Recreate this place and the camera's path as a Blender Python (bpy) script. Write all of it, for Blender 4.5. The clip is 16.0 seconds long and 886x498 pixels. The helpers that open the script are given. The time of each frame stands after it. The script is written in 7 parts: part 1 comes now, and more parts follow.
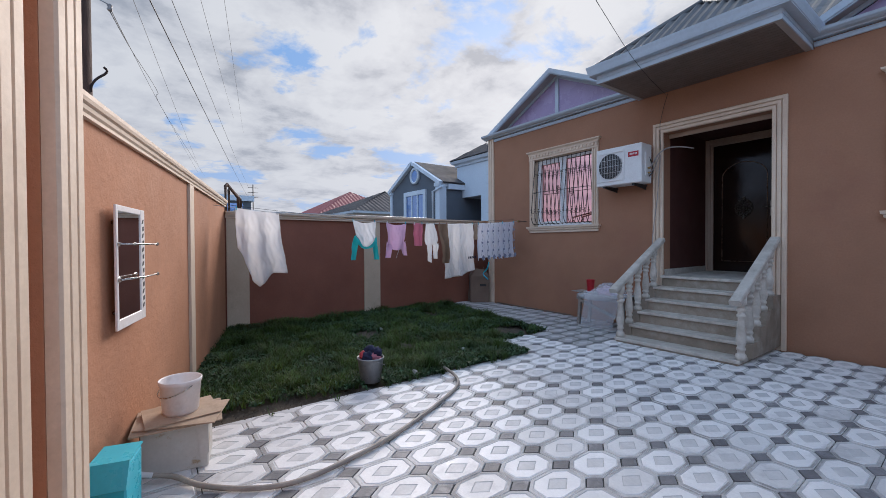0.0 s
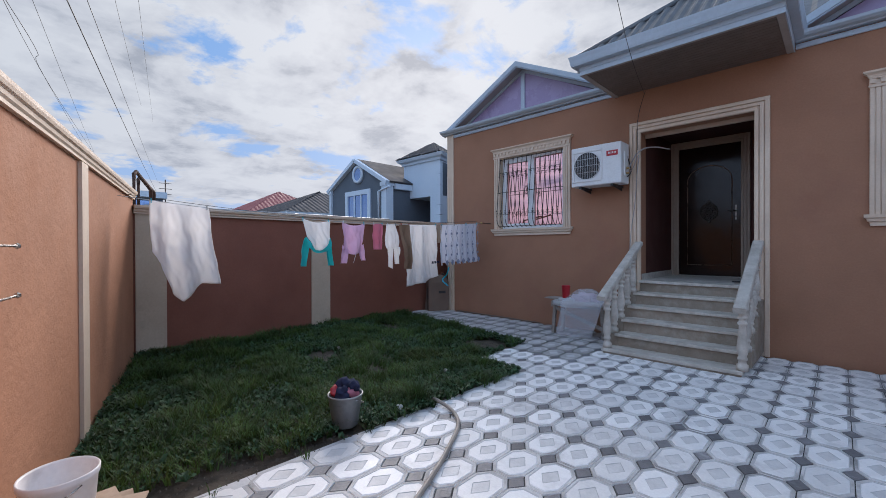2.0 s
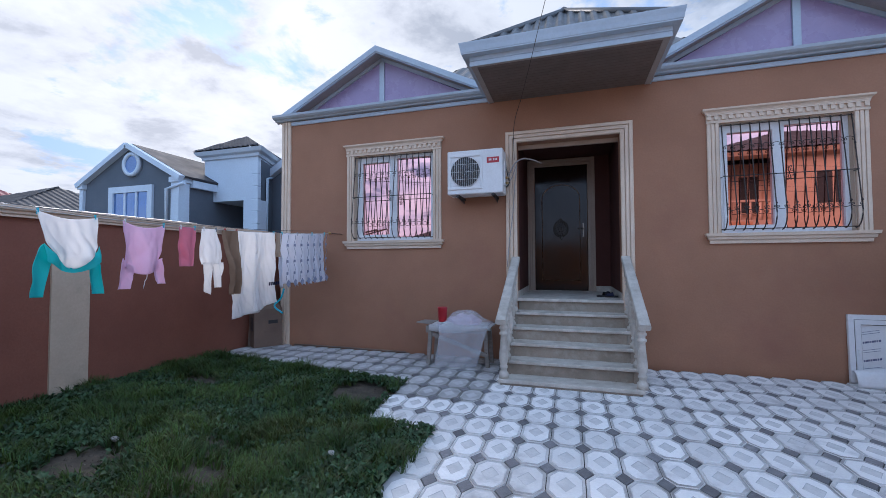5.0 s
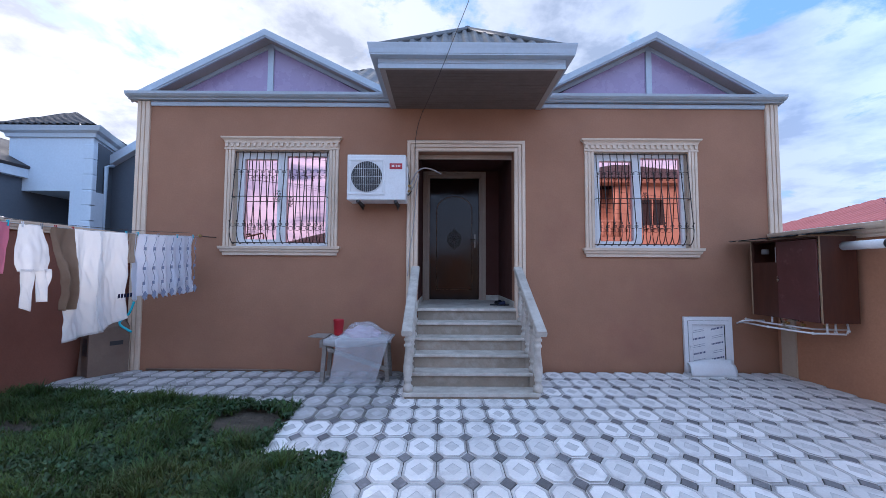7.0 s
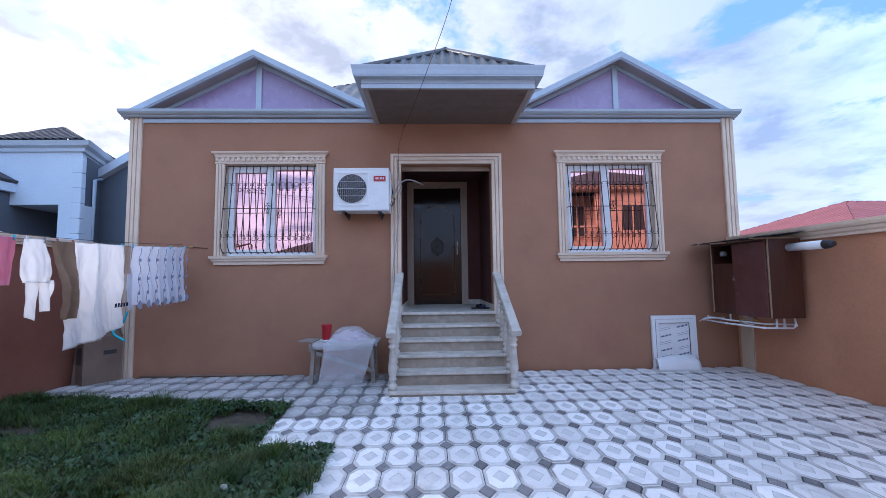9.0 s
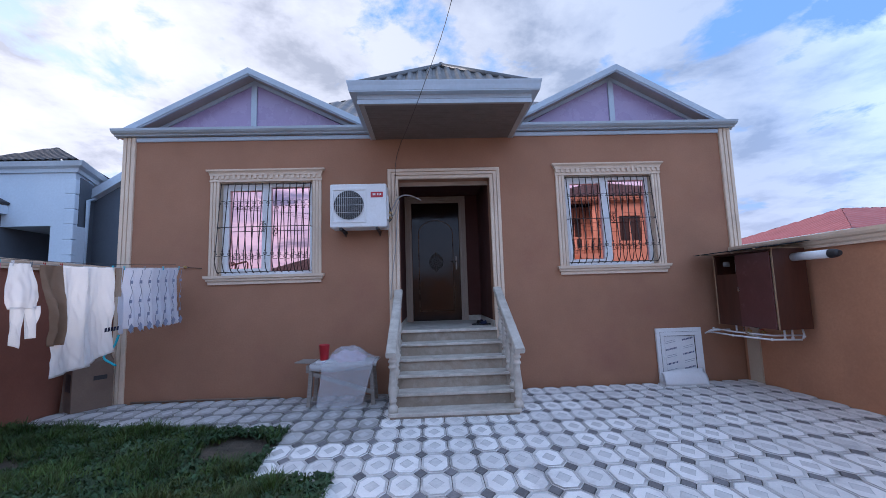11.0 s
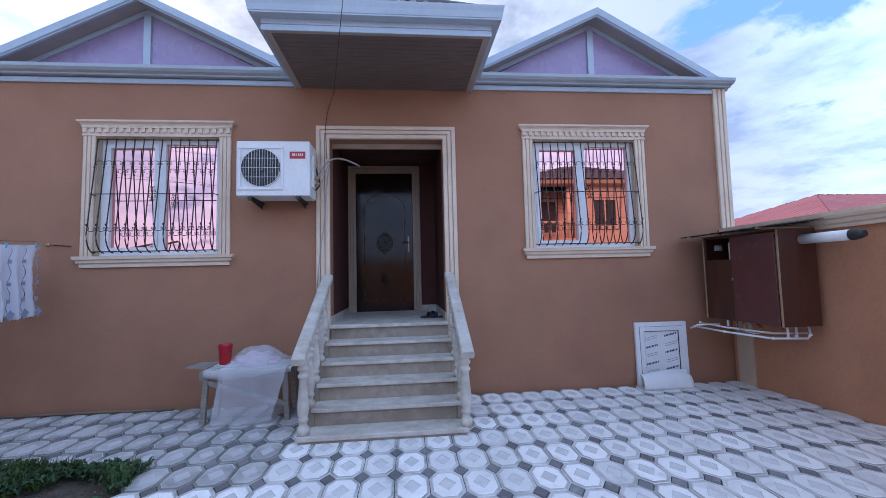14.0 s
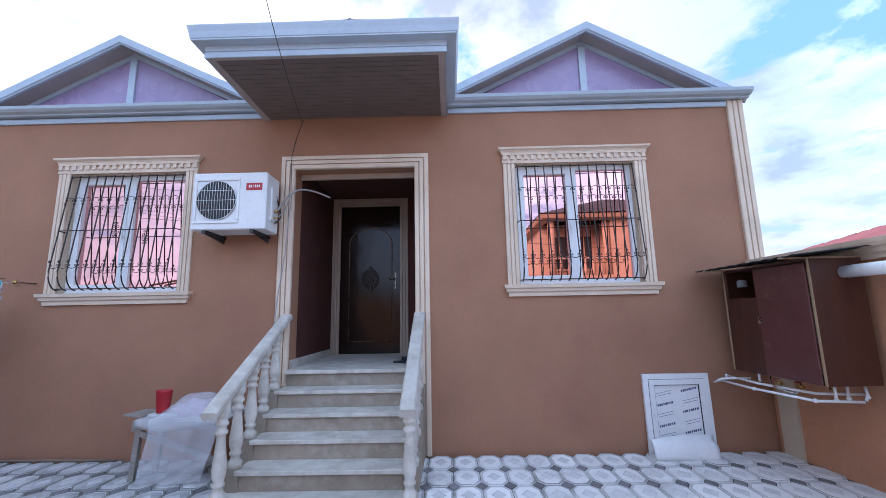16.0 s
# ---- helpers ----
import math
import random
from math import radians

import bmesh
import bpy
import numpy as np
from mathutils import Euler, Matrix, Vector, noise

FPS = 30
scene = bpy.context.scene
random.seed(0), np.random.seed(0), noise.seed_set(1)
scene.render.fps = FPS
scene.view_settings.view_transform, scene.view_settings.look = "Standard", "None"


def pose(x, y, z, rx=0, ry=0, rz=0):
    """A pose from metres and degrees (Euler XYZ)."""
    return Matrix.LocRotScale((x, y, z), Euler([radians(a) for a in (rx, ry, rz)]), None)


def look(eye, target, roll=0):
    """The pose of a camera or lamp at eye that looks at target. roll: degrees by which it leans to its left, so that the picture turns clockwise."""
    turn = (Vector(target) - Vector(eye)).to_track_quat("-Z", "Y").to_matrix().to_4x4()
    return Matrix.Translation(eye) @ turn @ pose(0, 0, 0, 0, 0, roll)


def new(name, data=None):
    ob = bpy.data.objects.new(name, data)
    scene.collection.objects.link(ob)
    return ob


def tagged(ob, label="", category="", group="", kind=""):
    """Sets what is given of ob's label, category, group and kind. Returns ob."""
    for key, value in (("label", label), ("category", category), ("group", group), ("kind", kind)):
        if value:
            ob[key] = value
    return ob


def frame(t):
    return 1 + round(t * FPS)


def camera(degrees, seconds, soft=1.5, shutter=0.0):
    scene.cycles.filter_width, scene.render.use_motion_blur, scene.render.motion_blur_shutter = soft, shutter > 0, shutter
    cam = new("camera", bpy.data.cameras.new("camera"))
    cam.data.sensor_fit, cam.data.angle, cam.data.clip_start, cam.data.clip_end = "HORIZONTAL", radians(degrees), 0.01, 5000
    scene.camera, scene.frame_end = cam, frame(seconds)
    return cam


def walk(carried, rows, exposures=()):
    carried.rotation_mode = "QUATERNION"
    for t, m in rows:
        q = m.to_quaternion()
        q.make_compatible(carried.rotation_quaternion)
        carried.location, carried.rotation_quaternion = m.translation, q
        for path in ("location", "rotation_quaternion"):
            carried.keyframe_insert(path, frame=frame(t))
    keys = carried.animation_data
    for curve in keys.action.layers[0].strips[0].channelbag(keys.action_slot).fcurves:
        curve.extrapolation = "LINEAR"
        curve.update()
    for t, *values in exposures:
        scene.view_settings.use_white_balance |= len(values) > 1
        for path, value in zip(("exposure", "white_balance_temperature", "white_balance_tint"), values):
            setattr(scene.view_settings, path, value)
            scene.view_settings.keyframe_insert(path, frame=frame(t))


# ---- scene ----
cam = camera(95.1, 16.0, soft=0.55)
PATH = [
    (0, (-0.033, -0.031, 1.486), (-1.65, 1.145, 1.457), -0.3),
    (0.5, (-0.231, 0.029, 1.465), (-1.812, 1.253, 1.429), -0.1),
    (1, (-0.507, 0.039, 1.474), (-2.038, 1.326, 1.447), -0.1),
    (1.5, (-0.819, 0.008, 1.478), (-2.292, 1.361, 1.458), -0.1),
    (2, (-1.06, 0.056, 1.481), (-2.46, 1.485, 1.469), -0.2),
    (2.5, (-1.375, 0.191, 1.475), (-2.682, 1.705, 1.472), -0.1),
    (3, (-1.681, 0.288, 1.475), (-2.885, 1.884, 1.472), -0.1),
    (3.5, (-1.947, 0.373, 1.485), (-3.046, 2.044, 1.493), 0.0),
    (4, (-2.184, 0.537, 1.469), (-3.15, 2.288, 1.491), -0.1),
    (4.5, (-2.359, 0.663, 1.466), (-3.159, 2.496, 1.513), -0.2),
    (5, (-2.591, 0.733, 1.466), (-3.188, 2.64, 1.533), -0.2),
    (5.2, (-2.67, 0.76, 1.459), (-3.178, 2.693, 1.539), -0.4),
    (7.3, (-2.993, 0.852, 1.479), (-2.959, 2.849, 1.59), 0.3),
    (7.5, (-2.996, 0.816, 1.482), (-2.951, 2.813, 1.59), 0.2),
    (8, (-2.964, 0.713, 1.446), (-2.899, 2.709, 1.558), -0.1),
    (8.5, (-2.908, 0.595, 1.436), (-2.842, 2.591, 1.556), -0.3),
    (9, (-2.884, 0.503, 1.445), (-2.823, 2.496, 1.592), -0.7),
    (9.5, (-2.871, 0.47, 1.455), (-2.817, 2.46, 1.646), -1.0),
    (12, (-2.928, 0.929, 1.499), (-2.838, 2.915, 1.712), -2.2),
    (12.5, (-2.768, 1.151, 1.488), (-2.665, 3.138, 1.692), -2.0),
    (13, (-2.693, 1.318, 1.479), (-2.564, 3.305, 1.663), -1.8),
    (13.5, (-2.565, 1.581, 1.498), (-2.409, 3.569, 1.656), -1.5),
    (14, (-2.402, 1.724, 1.501), (-2.217, 3.711, 1.635), -1.4),
    (14.5, (-2.142, 1.851, 1.489), (-1.946, 3.837, 1.625), -1.2),
    (15, (-1.966, 1.987, 1.453), (-1.786, 3.972, 1.609), -1.0),
    (15.5, (-1.74, 2.148, 1.479), (-1.624, 4.131, 1.708), -0.9),
    (16, (-1.496, 2.223, 1.507), (-1.524, 4.196, 1.829), -1.1),
]
EXPOSURES = [(0.0, -0.22, 5700, 11), (2.5, -0.20, 5600, 11), (3.5, -0.08, 5630, 11), (5.0, 0.12, 5400, 12), (9.0, 0.42, 5250, 16), (12.0, 0.04, 5350, 16), (14.0, 0.38, 5310, 16), (15.0, 0.59, 5560, 15), (16.0, 0.74, 5510, 14)]
walk(cam, [(t, look(eye, target, roll)) for t, eye, target, roll in PATH], EXPOSURES)

# ---- world, sun, exposure ----
SUN_YAW, SUN_ELEV = 46.0, 25.0      # degrees left of straight ahead (+y), above the horizon


def build_world():
    w = bpy.data.worlds.new("sky")
    scene.world = w
    w.use_nodes = True
    nt = w.node_tree
    nt.nodes.clear()
    N = nt.nodes.new
    L = nt.links.new
    out, bg = N("ShaderNodeOutputWorld"), N("ShaderNodeBackground")
    sky = N("ShaderNodeTexSky")
    sky.sky_type = "NISHITA"
    sky.sun_disc = False
    sky.sun_elevation = radians(SUN_ELEV)
    sky.sun_rotation = radians(-SUN_YAW)
    sky.dust_density = 1.5
    tc = N("ShaderNodeTexCoord")
    sep = N("ShaderNodeSeparateXYZ")
    L(tc.outputs["Generated"], sep.inputs[0])

    def math_node(op, a, b=None, clamp=False):
        n = N("ShaderNodeMath")
        n.operation = op
        n.use_clamp = clamp
        for i, v in enumerate((a, b)):
            if v is None:
                continue
            if isinstance(v, (int, float)):
                n.inputs[i].default_value = v
            else:
                L(v, n.inputs[i])
        return n.outputs[0]

    # clouds lie on a flat layer: direction divided by its height
    zz = math_node("ADD", math_node("MAXIMUM", sep.outputs[2], 0.0), 0.16)
    comb = N("ShaderNodeCombineXYZ")
    L(math_node("DIVIDE", sep.outputs[0], zz), comb.inputs[0])
    L(math_node("DIVIDE", sep.outputs[1], zz), comb.inputs[1])

    def noise_tex(scale, detail, rough, dist=0.0, w_off=0.0):
        m = N("ShaderNodeMapping")
        m.inputs["Location"].default_value = (w_off, w_off * 0.7, 0)
        L(comb.outputs[0], m.inputs[0])
        n = N("ShaderNodeTexNoise")
        n.inputs["Scale"].default_value = scale
        n.inputs["Detail"].default_value = detail
        n.inputs["Roughness"].default_value = rough
        n.inputs["Distortion"].default_value = dist
        L(m.outputs[0], n.inputs["Vector"])
        return n.outputs["Fac"]

    def ramp(fac, stops):
        r = N("ShaderNodeValToRGB")
        while len(r.color_ramp.elements) < len(stops):
            r.color_ramp.elements.new(0.5)
        for e, (p, c) in zip(r.color_ramp.elements, stops):
            e.position = p
            e.color = (*c, 1) if len(c) == 3 else c
        L(fac, r.inputs[0])
        return r.outputs[0]

    cover = ramp(noise_tex(2.1, 9, 0.60, 0.2, 3.1), [(0.375, (0, 0, 0)), (0.455, (1, 1, 1))])
    shade = noise_tex(2.7, 8, 0.60, 0.15, 8.4)
    warm = ramp(shade, [(0.35, (4.1, 4.2, 4.4)), (0.46, (6.5, 6.35, 6.2)), (0.58, (7.7, 7.45, 7.05))])
    cool = ramp(shade, [(0.36, (6.2, 8.3, 11.6)), (0.47, (8.6, 10.7, 13.8)), (0.58, (10.5, 12.4, 14.9))])
    # clouds turn from warm near the low sun to blue on the far side of the sky
    side = math_node("ADD", math_node("MULTIPLY", sep.outputs[0], -math.sin(radians(SUN_YAW))), math_node("MULTIPLY", sep.outputs[1], math.cos(radians(SUN_YAW))))
    facing = N("ShaderNodeMapRange")
    facing.interpolation_type = "SMOOTHSTEP"
    facing.inputs[1].default_value, facing.inputs[2].default_value = -0.25, 0.75
    L(side, facing.inputs[0])

    def lean(a, b):
        x = N("ShaderNodeMix")
        x.data_type = "RGBA"
        L(facing.outputs[0], x.inputs[0])
        for i, v in ((6, a), (7, b)):
            if isinstance(v, tuple):
                x.inputs[i].default_value = (*v, 1)
            else:
                L(v, x.inputs[i])
        return x.outputs[2]

    dim = N("ShaderNodeMapRange")
    dim.interpolation_type = "SMOOTHSTEP"
    for i, v in ((1, -0.40), (2, 0.10), (3, 1.0), (4, 0.44)):
        dim.inputs[i].default_value = v
    L(side, dim.inputs[0])
    scaled_cool = N("ShaderNodeVectorMath")
    scaled_cool.operation = "SCALE"
    L(cool, scaled_cool.inputs[0])
    L(dim.outputs[0], scaled_cool.inputs["Scale"])
    body = lean(scaled_cool.outputs[0], warm)
    # bright cloud round the veiled sun
    toward = math_node("ADD", math_node("MULTIPLY", side, math.cos(radians(SUN_ELEV))), math_node("MULTIPLY", sep.outputs[2], math.sin(radians(SUN_ELEV))))
    glow = math_node("MULTIPLY", math_node("POWER", math_node("MAXIMUM", toward, 0.0), 9.0), 1.0)
    aureole = N("ShaderNodeMix")
    aureole.data_type, aureole.blend_type = "RGBA", "ADD"
    L(glow, aureole.inputs[0])
    L(body, aureole.inputs[6])
    aureole.inputs[7].default_value = (2.4, 1.9, 1.4, 1)
    body = aureole.outputs[2]
    # thin haze towards the horizon
    haze = math_node("POWER", math_node("SUBTRACT", 1.0, math_node("MAXIMUM", sep.outputs[2], 0.0), True), 7.0)
    blue = N("ShaderNodeMix")
    blue.data_type = "RGBA"
    blue.inputs[0].default_value = 0.85
    L(sky.outputs[0], blue.inputs[6])
    blue.inputs[7].default_value = (2.6, 4.6, 7.8, 1)
    mix = N("ShaderNodeMix")
    mix.data_type = "RGBA"
    L(cover, mix.inputs[0])
    L(blue.outputs[2], mix.inputs[6])
    L(body, mix.inputs[7])
    hz = N("ShaderNodeMix")
    hz.data_type = "RGBA"
    L(math_node("MULTIPLY", haze, 0.75), hz.inputs[0])
    L(mix.outputs[2], hz.inputs[6])
    L(lean((7.8, 7.1, 7.1), (7.4, 7.0, 6.9)), hz.inputs[7])
    L(hz.outputs[2], bg.inputs[0])
    bg.inputs[1].default_value = 0.105
    L(bg.outputs[0], out.inputs[0])


build_world()
sun = new("sun", bpy.data.lights.new("sun", "SUN"))
sun.data.energy = 5.0
sun.data.angle = radians(32.0)
sun.data.color = (1.0, 0.84, 0.69)
_a, _e = radians(SUN_YAW), radians(SUN_ELEV)
sun.matrix_basis = look((0, 0, 30), (math.sin(_a) * math.cos(_e), -math.cos(_a) * math.cos(_e), 30 - math.sin(_e)))

# ---- materials ----


def mat(name, c1, c2=None, rough=0.6, metal=0.0, scale=6.0, fine=60.0, bump=0.1, bump_scale=None, mix_lo=0.35, mix_hi=0.65,
        island=0.0, rand=0.0, trans=0.0, spec=0.5, dirt=None, dirt_scale=1.2, dirt_lo=0.55, dirt_hi=0.75, stretch=None, bump_dist=0.01):
    """A surface with colour varied at two scales, a fine bump, and optional dirt stains."""
    m = bpy.data.materials.new(name)
    m.use_nodes = True
    nt = m.node_tree
    b = nt.nodes["Principled BSDF"]
    N, L = nt.nodes.new, nt.links.new
    c2 = c2 or tuple(v * 0.8 for v in c1)
    geo = N("ShaderNodeNewGeometry")
    src = geo.outputs["Position"]
    if stretch:
        mp = N("ShaderNodeMapping")
        mp.inputs["Scale"].default_value = stretch
        L(src, mp.inputs[0])
        src = mp.outputs[0]

    def nz(s, det=4, ro=0.6):
        n = N("ShaderNodeTexNoise")
        n.inputs["Scale"].default_value = s
        n.inputs["Detail"].default_value = det
        n.inputs["Roughness"].default_value = ro
        L(src, n.inputs["Vector"])
        return n.outputs["Fac"]

    def rng(fac, lo, hi, a=0.0, z=1.0):
        r = N("ShaderNodeMapRange")
        r.inputs[1].default_value, r.inputs[2].default_value = lo, hi
        r.inputs[3].default_value, r.inputs[4].default_value = a, z
        L(fac, r.inputs[0])
        return r.outputs[0]

    def mixc(fac, a, z, blend="MIX"):
        x = N("ShaderNodeMix")
        x.data_type, x.blend_type = "RGBA", blend
        if isinstance(fac, float):
            x.inputs[0].default_value = fac
        else:
            L(fac, x.inputs[0])
        for i, v in ((6, a), (7, z)):
            if isinstance(v, tuple):
                x.inputs[i].default_value = (*v, 1)
            else:
                L(v, x.inputs[i])
        return x.outputs[2]

    col = mixc(rng(nz(scale), mix_lo, mix_hi), c1, c2)
    col = mixc(rng(nz(fine, 3), 0.3, 0.7, 0.0, 0.35), col, mixc(0.5, c2, tuple(v * 0.6 for v in c2)))
    if dirt:
        col = mixc(rng(nz(dirt_scale, 6, 0.65), dirt_lo, dirt_hi, 0.0, 0.8), col, dirt)
    for amount, sock in ((island, "Random Per Island"),):
        if amount:
            v = N("ShaderNodeHueSaturation")
            L(col, v.inputs["Color"])
            L(rng(geo.outputs[sock], 0, 1, 1 - amount, 1 + amount), v.inputs["Value"])
            L(rng(geo.outputs[sock], 0, 1, 0.5 - amount * 0.05, 0.5 + amount * 0.05), v.inputs["Hue"])
            col = v.outputs[0]
    if rand:
        oi = N("ShaderNodeObjectInfo")
        v = N("ShaderNodeHueSaturation")
        L(col, v.inputs["Color"])
        L(rng(oi.outputs["Random"], 0, 1, 1 - rand, 1 + rand), v.inputs["Value"])
        col = v.outputs[0]
    L(col, b.inputs["Base Color"])
    L(rng(nz(scale * 2.3), 0.3, 0.7, max(0.02, rough - 0.08), min(1, rough + 0.08)), b.inputs["Roughness"])
    b.inputs["Metallic"].default_value = metal
    b.inputs["Specular IOR Level"].default_value = spec
    if trans:
        b.inputs["Transmission Weight"].default_value = trans
    if bump:
        bp = N("ShaderNodeBump")
        bp.inputs["Strength"].default_value = bump
        bp.inputs["Distance"].default_value = bump_dist
        L(nz(bump_scale or fine, 5, 0.7), bp.inputs["Height"])
        L(bp.outputs[0], b.inputs["Normal"])
    return m


M_STUCCO = mat("brown_stucco", (0.37, 0.196, 0.12), (0.315, 0.166, 0.101), 0.85, scale=1.3, fine=45, bump=0.28, bump_scale=38, spec=0.25,
               dirt=(0.27, 0.13, 0.09), dirt_scale=0.7, dirt_lo=0.52, dirt_hi=0.8)
M_STUCCO_ROUGH = mat("orange_brown_stucco", (0.52, 0.26, 0.15), (0.45, 0.22, 0.125), 0.85, scale=1.6, fine=35, bump=0.42, bump_scale=17, bump_dist=0.02, spec=0.25,
                     dirt=(0.36, 0.18, 0.11), dirt_scale=0.9, dirt_lo=0.5, dirt_hi=0.8)
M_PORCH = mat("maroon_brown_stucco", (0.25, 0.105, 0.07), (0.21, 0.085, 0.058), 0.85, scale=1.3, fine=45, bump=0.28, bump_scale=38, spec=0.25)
# Maroon stucco darkened so that its colour carries the porch's shade.
M_PORCH_SHADE = mat("maroon_stucco_recess_shade", (0.088, 0.034, 0.028), (0.07, 0.027, 0.022), 0.85, scale=1.3, fine=45, bump=0.28, bump_scale=38, spec=0.25)
M_CREAM = mat("cream_moulding", (0.72, 0.59, 0.455), (0.645, 0.515, 0.39), 0.65, scale=3, fine=50, bump=0.15, dirt=(0.48, 0.37, 0.28), dirt_scale=2.5, dirt_lo=0.55, dirt_hi=0.85)
M_CREAM_FLAT = mat("cream_wall_paint", (0.58, 0.48, 0.36), (0.51, 0.415, 0.305), 0.8, scale=2, fine=40, bump=0.3, dirt=(0.33, 0.28, 0.2), dirt_scale=1.5)
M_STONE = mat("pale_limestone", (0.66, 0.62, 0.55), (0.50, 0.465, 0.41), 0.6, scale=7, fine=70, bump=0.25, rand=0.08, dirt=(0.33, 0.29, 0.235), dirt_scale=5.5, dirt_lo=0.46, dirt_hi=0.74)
# Browner than the treads; the risers' shade is put into this colour too.
M_STONE_DARK = mat("shade_darkened_beige_stone", (0.34, 0.285, 0.225), (0.25, 0.21, 0.16), 0.6, scale=4, fine=60, bump=0.25, rand=0.12, dirt=(0.42, 0.38, 0.32), dirt_scale=4.5, dirt_lo=0.5, dirt_hi=0.72)
M_TRIM = mat("pale_grey_blue_trim", (0.47, 0.55, 0.63), (0.42, 0.495, 0.57), 0.4, scale=3, fine=30, bump=0.05)
M_TRIM_BEIGE = mat("beige_soffit_trim", (0.42, 0.38, 0.35), (0.36, 0.33, 0.30), 0.5, scale=3, fine=30, bump=0.05)
M_SOFFIT = mat("brown_grey_soffit_panel", (0.165, 0.135, 0.118), (0.14, 0.115, 0.10), 0.45, scale=4, fine=40, bump=0.05)
M_LILAC = mat("lilac_gable_panel", (0.38, 0.30, 0.47), (0.33, 0.26, 0.42), 0.28, scale=1.2, fine=30, bump=0.03)
M_ROOF = mat("dark_grey_metal_roof", (0.13, 0.135, 0.14), (0.10, 0.105, 0.11), 0.42, metal=0.15, scale=2, fine=30, bump=0.08)
M_WHITE_PVC = mat("white_pvc", (0.82, 0.83, 0.84), (0.76, 0.77, 0.78), 0.35, scale=3, fine=40, bump=0.02)
M_RUBBER = mat("black_rubber", (0.02, 0.02, 0.022), (0.03, 0.03, 0.03), 0.6, scale=20, bump=0.05)
M_IRON = mat("black_wrought_iron", (0.025, 0.024, 0.024), (0.05, 0.035, 0.03), 0.5, metal=0.4, scale=12, fine=90, bump=0.15)
M_GLASS = mat("pink_mirror_glass", (0.82, 0.46, 0.44), (0.80, 0.44, 0.42), 0.03, metal=1.0, scale=1, fine=2, bump=0.0)
M_DOOR = mat("dark_brown_lacquered_steel", (0.020, 0.010, 0.007), (0.014, 0.007, 0.005), 0.13, scale=4, fine=60, bump=0.01, spec=0.3)
M_DOOR_LINE = mat("bronze_line", (0.26, 0.18, 0.12), (0.14, 0.09, 0.06), 0.3, metal=0.6, scale=6, bump=0.03)
M_HANDLE = mat("aged_steel", (0.30, 0.28, 0.25), (0.20, 0.18, 0.16), 0.35, metal=1.0, scale=20, bump=0.03)
M_DARK_METAL = mat("dark_bronze_ornament", (0.10, 0.085, 0.07), (0.06, 0.05, 0.04), 0.3, metal=0.8, scale=20, bump=0.2)
M_CHROME = mat("brushed_steel", (0.55, 0.54, 0.52), (0.45, 0.44, 0.42), 0.25, metal=1.0, scale=20, bump=0.03)
M_CASING = mat("taupe_door_casing", (0.42, 0.33, 0.255), (0.36, 0.28, 0.215), 0.6, scale=3, fine=40, bump=0.08)
M_AC = mat("white_painted_steel", (0.78, 0.79, 0.79), (0.72, 0.73, 0.73), 0.4, scale=3, fine=40, bump=0.02, dirt=(0.6, 0.6, 0.58), dirt_scale=4)
M_GREY = mat("grey_plastic", (0.28, 0.29, 0.30), (0.22, 0.23, 0.24), 0.5, scale=5, bump=0.05)
M_BLACK = mat("black_plastic", (0.02, 0.02, 0.022), (0.03, 0.03, 0.032), 0.5, scale=8, bump=0.08)
M_TAR = mat("tarred_corrugated_sheet", (0.018, 0.018, 0.019), (0.03, 0.03, 0.03), 0.9, scale=6, bump=0.2, spec=0.08)
M_RED = mat("red_plastic", (0.42, 0.015, 0.025), (0.36, 0.012, 0.02), 0.4, scale=5, bump=0.03)
M_WHITE_INK = mat("white_print", (0.8, 0.8, 0.8), (0.75, 0.75, 0.75), 0.5, bump=0.0)
M_BLUE_INK = mat("navy_print", (0.05, 0.07, 0.16), (0.06, 0.08, 0.18), 0.5, bump=0.0)
M_TILE = mat("white_concrete_paver", (0.91, 0.90, 0.885), (0.81, 0.80, 0.79), 0.5, scale=5, fine=60, bump=0.12, rand=0.13, island=0.0, dirt=(0.38, 0.37, 0.375), dirt_scale=2.1, dirt_lo=0.54, dirt_hi=0.74)
M_TILE_J = mat("white_concrete_paver_far", (0.88, 0.87, 0.855), (0.78, 0.77, 0.76), 0.5, scale=5, fine=60, bump=0.12, island=0.07, dirt=(0.34, 0.335, 0.34), dirt_scale=1.3, dirt_lo=0.50, dirt_hi=0.72)
M_TILE_RIM = mat("worn_paver_rim", (0.74, 0.73, 0.71), (0.56, 0.55, 0.54), 0.6, scale=4, fine=60, bump=0.15, dirt=(0.20, 0.195, 0.19), dirt_scale=2.2, dirt_lo=0.43, dirt_hi=0.62)
M_TILE_GRIMY = mat("grimy_unswept_paver", (0.66, 0.65, 0.64), (0.50, 0.49, 0.49), 0.65, scale=5, fine=60, bump=0.15, island=0.10, dirt=(0.20, 0.20, 0.20), dirt_scale=2.6, dirt_lo=0.38, dirt_hi=0.66)
M_RIM_GRIMY = mat("mossy_paver_rim", (0.34, 0.34, 0.32), (0.24, 0.24, 0.22), 0.75, scale=5, fine=60, bump=0.2, dirt=(0.10, 0.105, 0.085), dirt_scale=2.6, dirt_lo=0.40, dirt_hi=0.62)
M_TILE_CORE = mat("paver_middle", (0.74, 0.73, 0.72), (0.60, 0.595, 0.59), 0.55, scale=9, fine=60, bump=0.15)
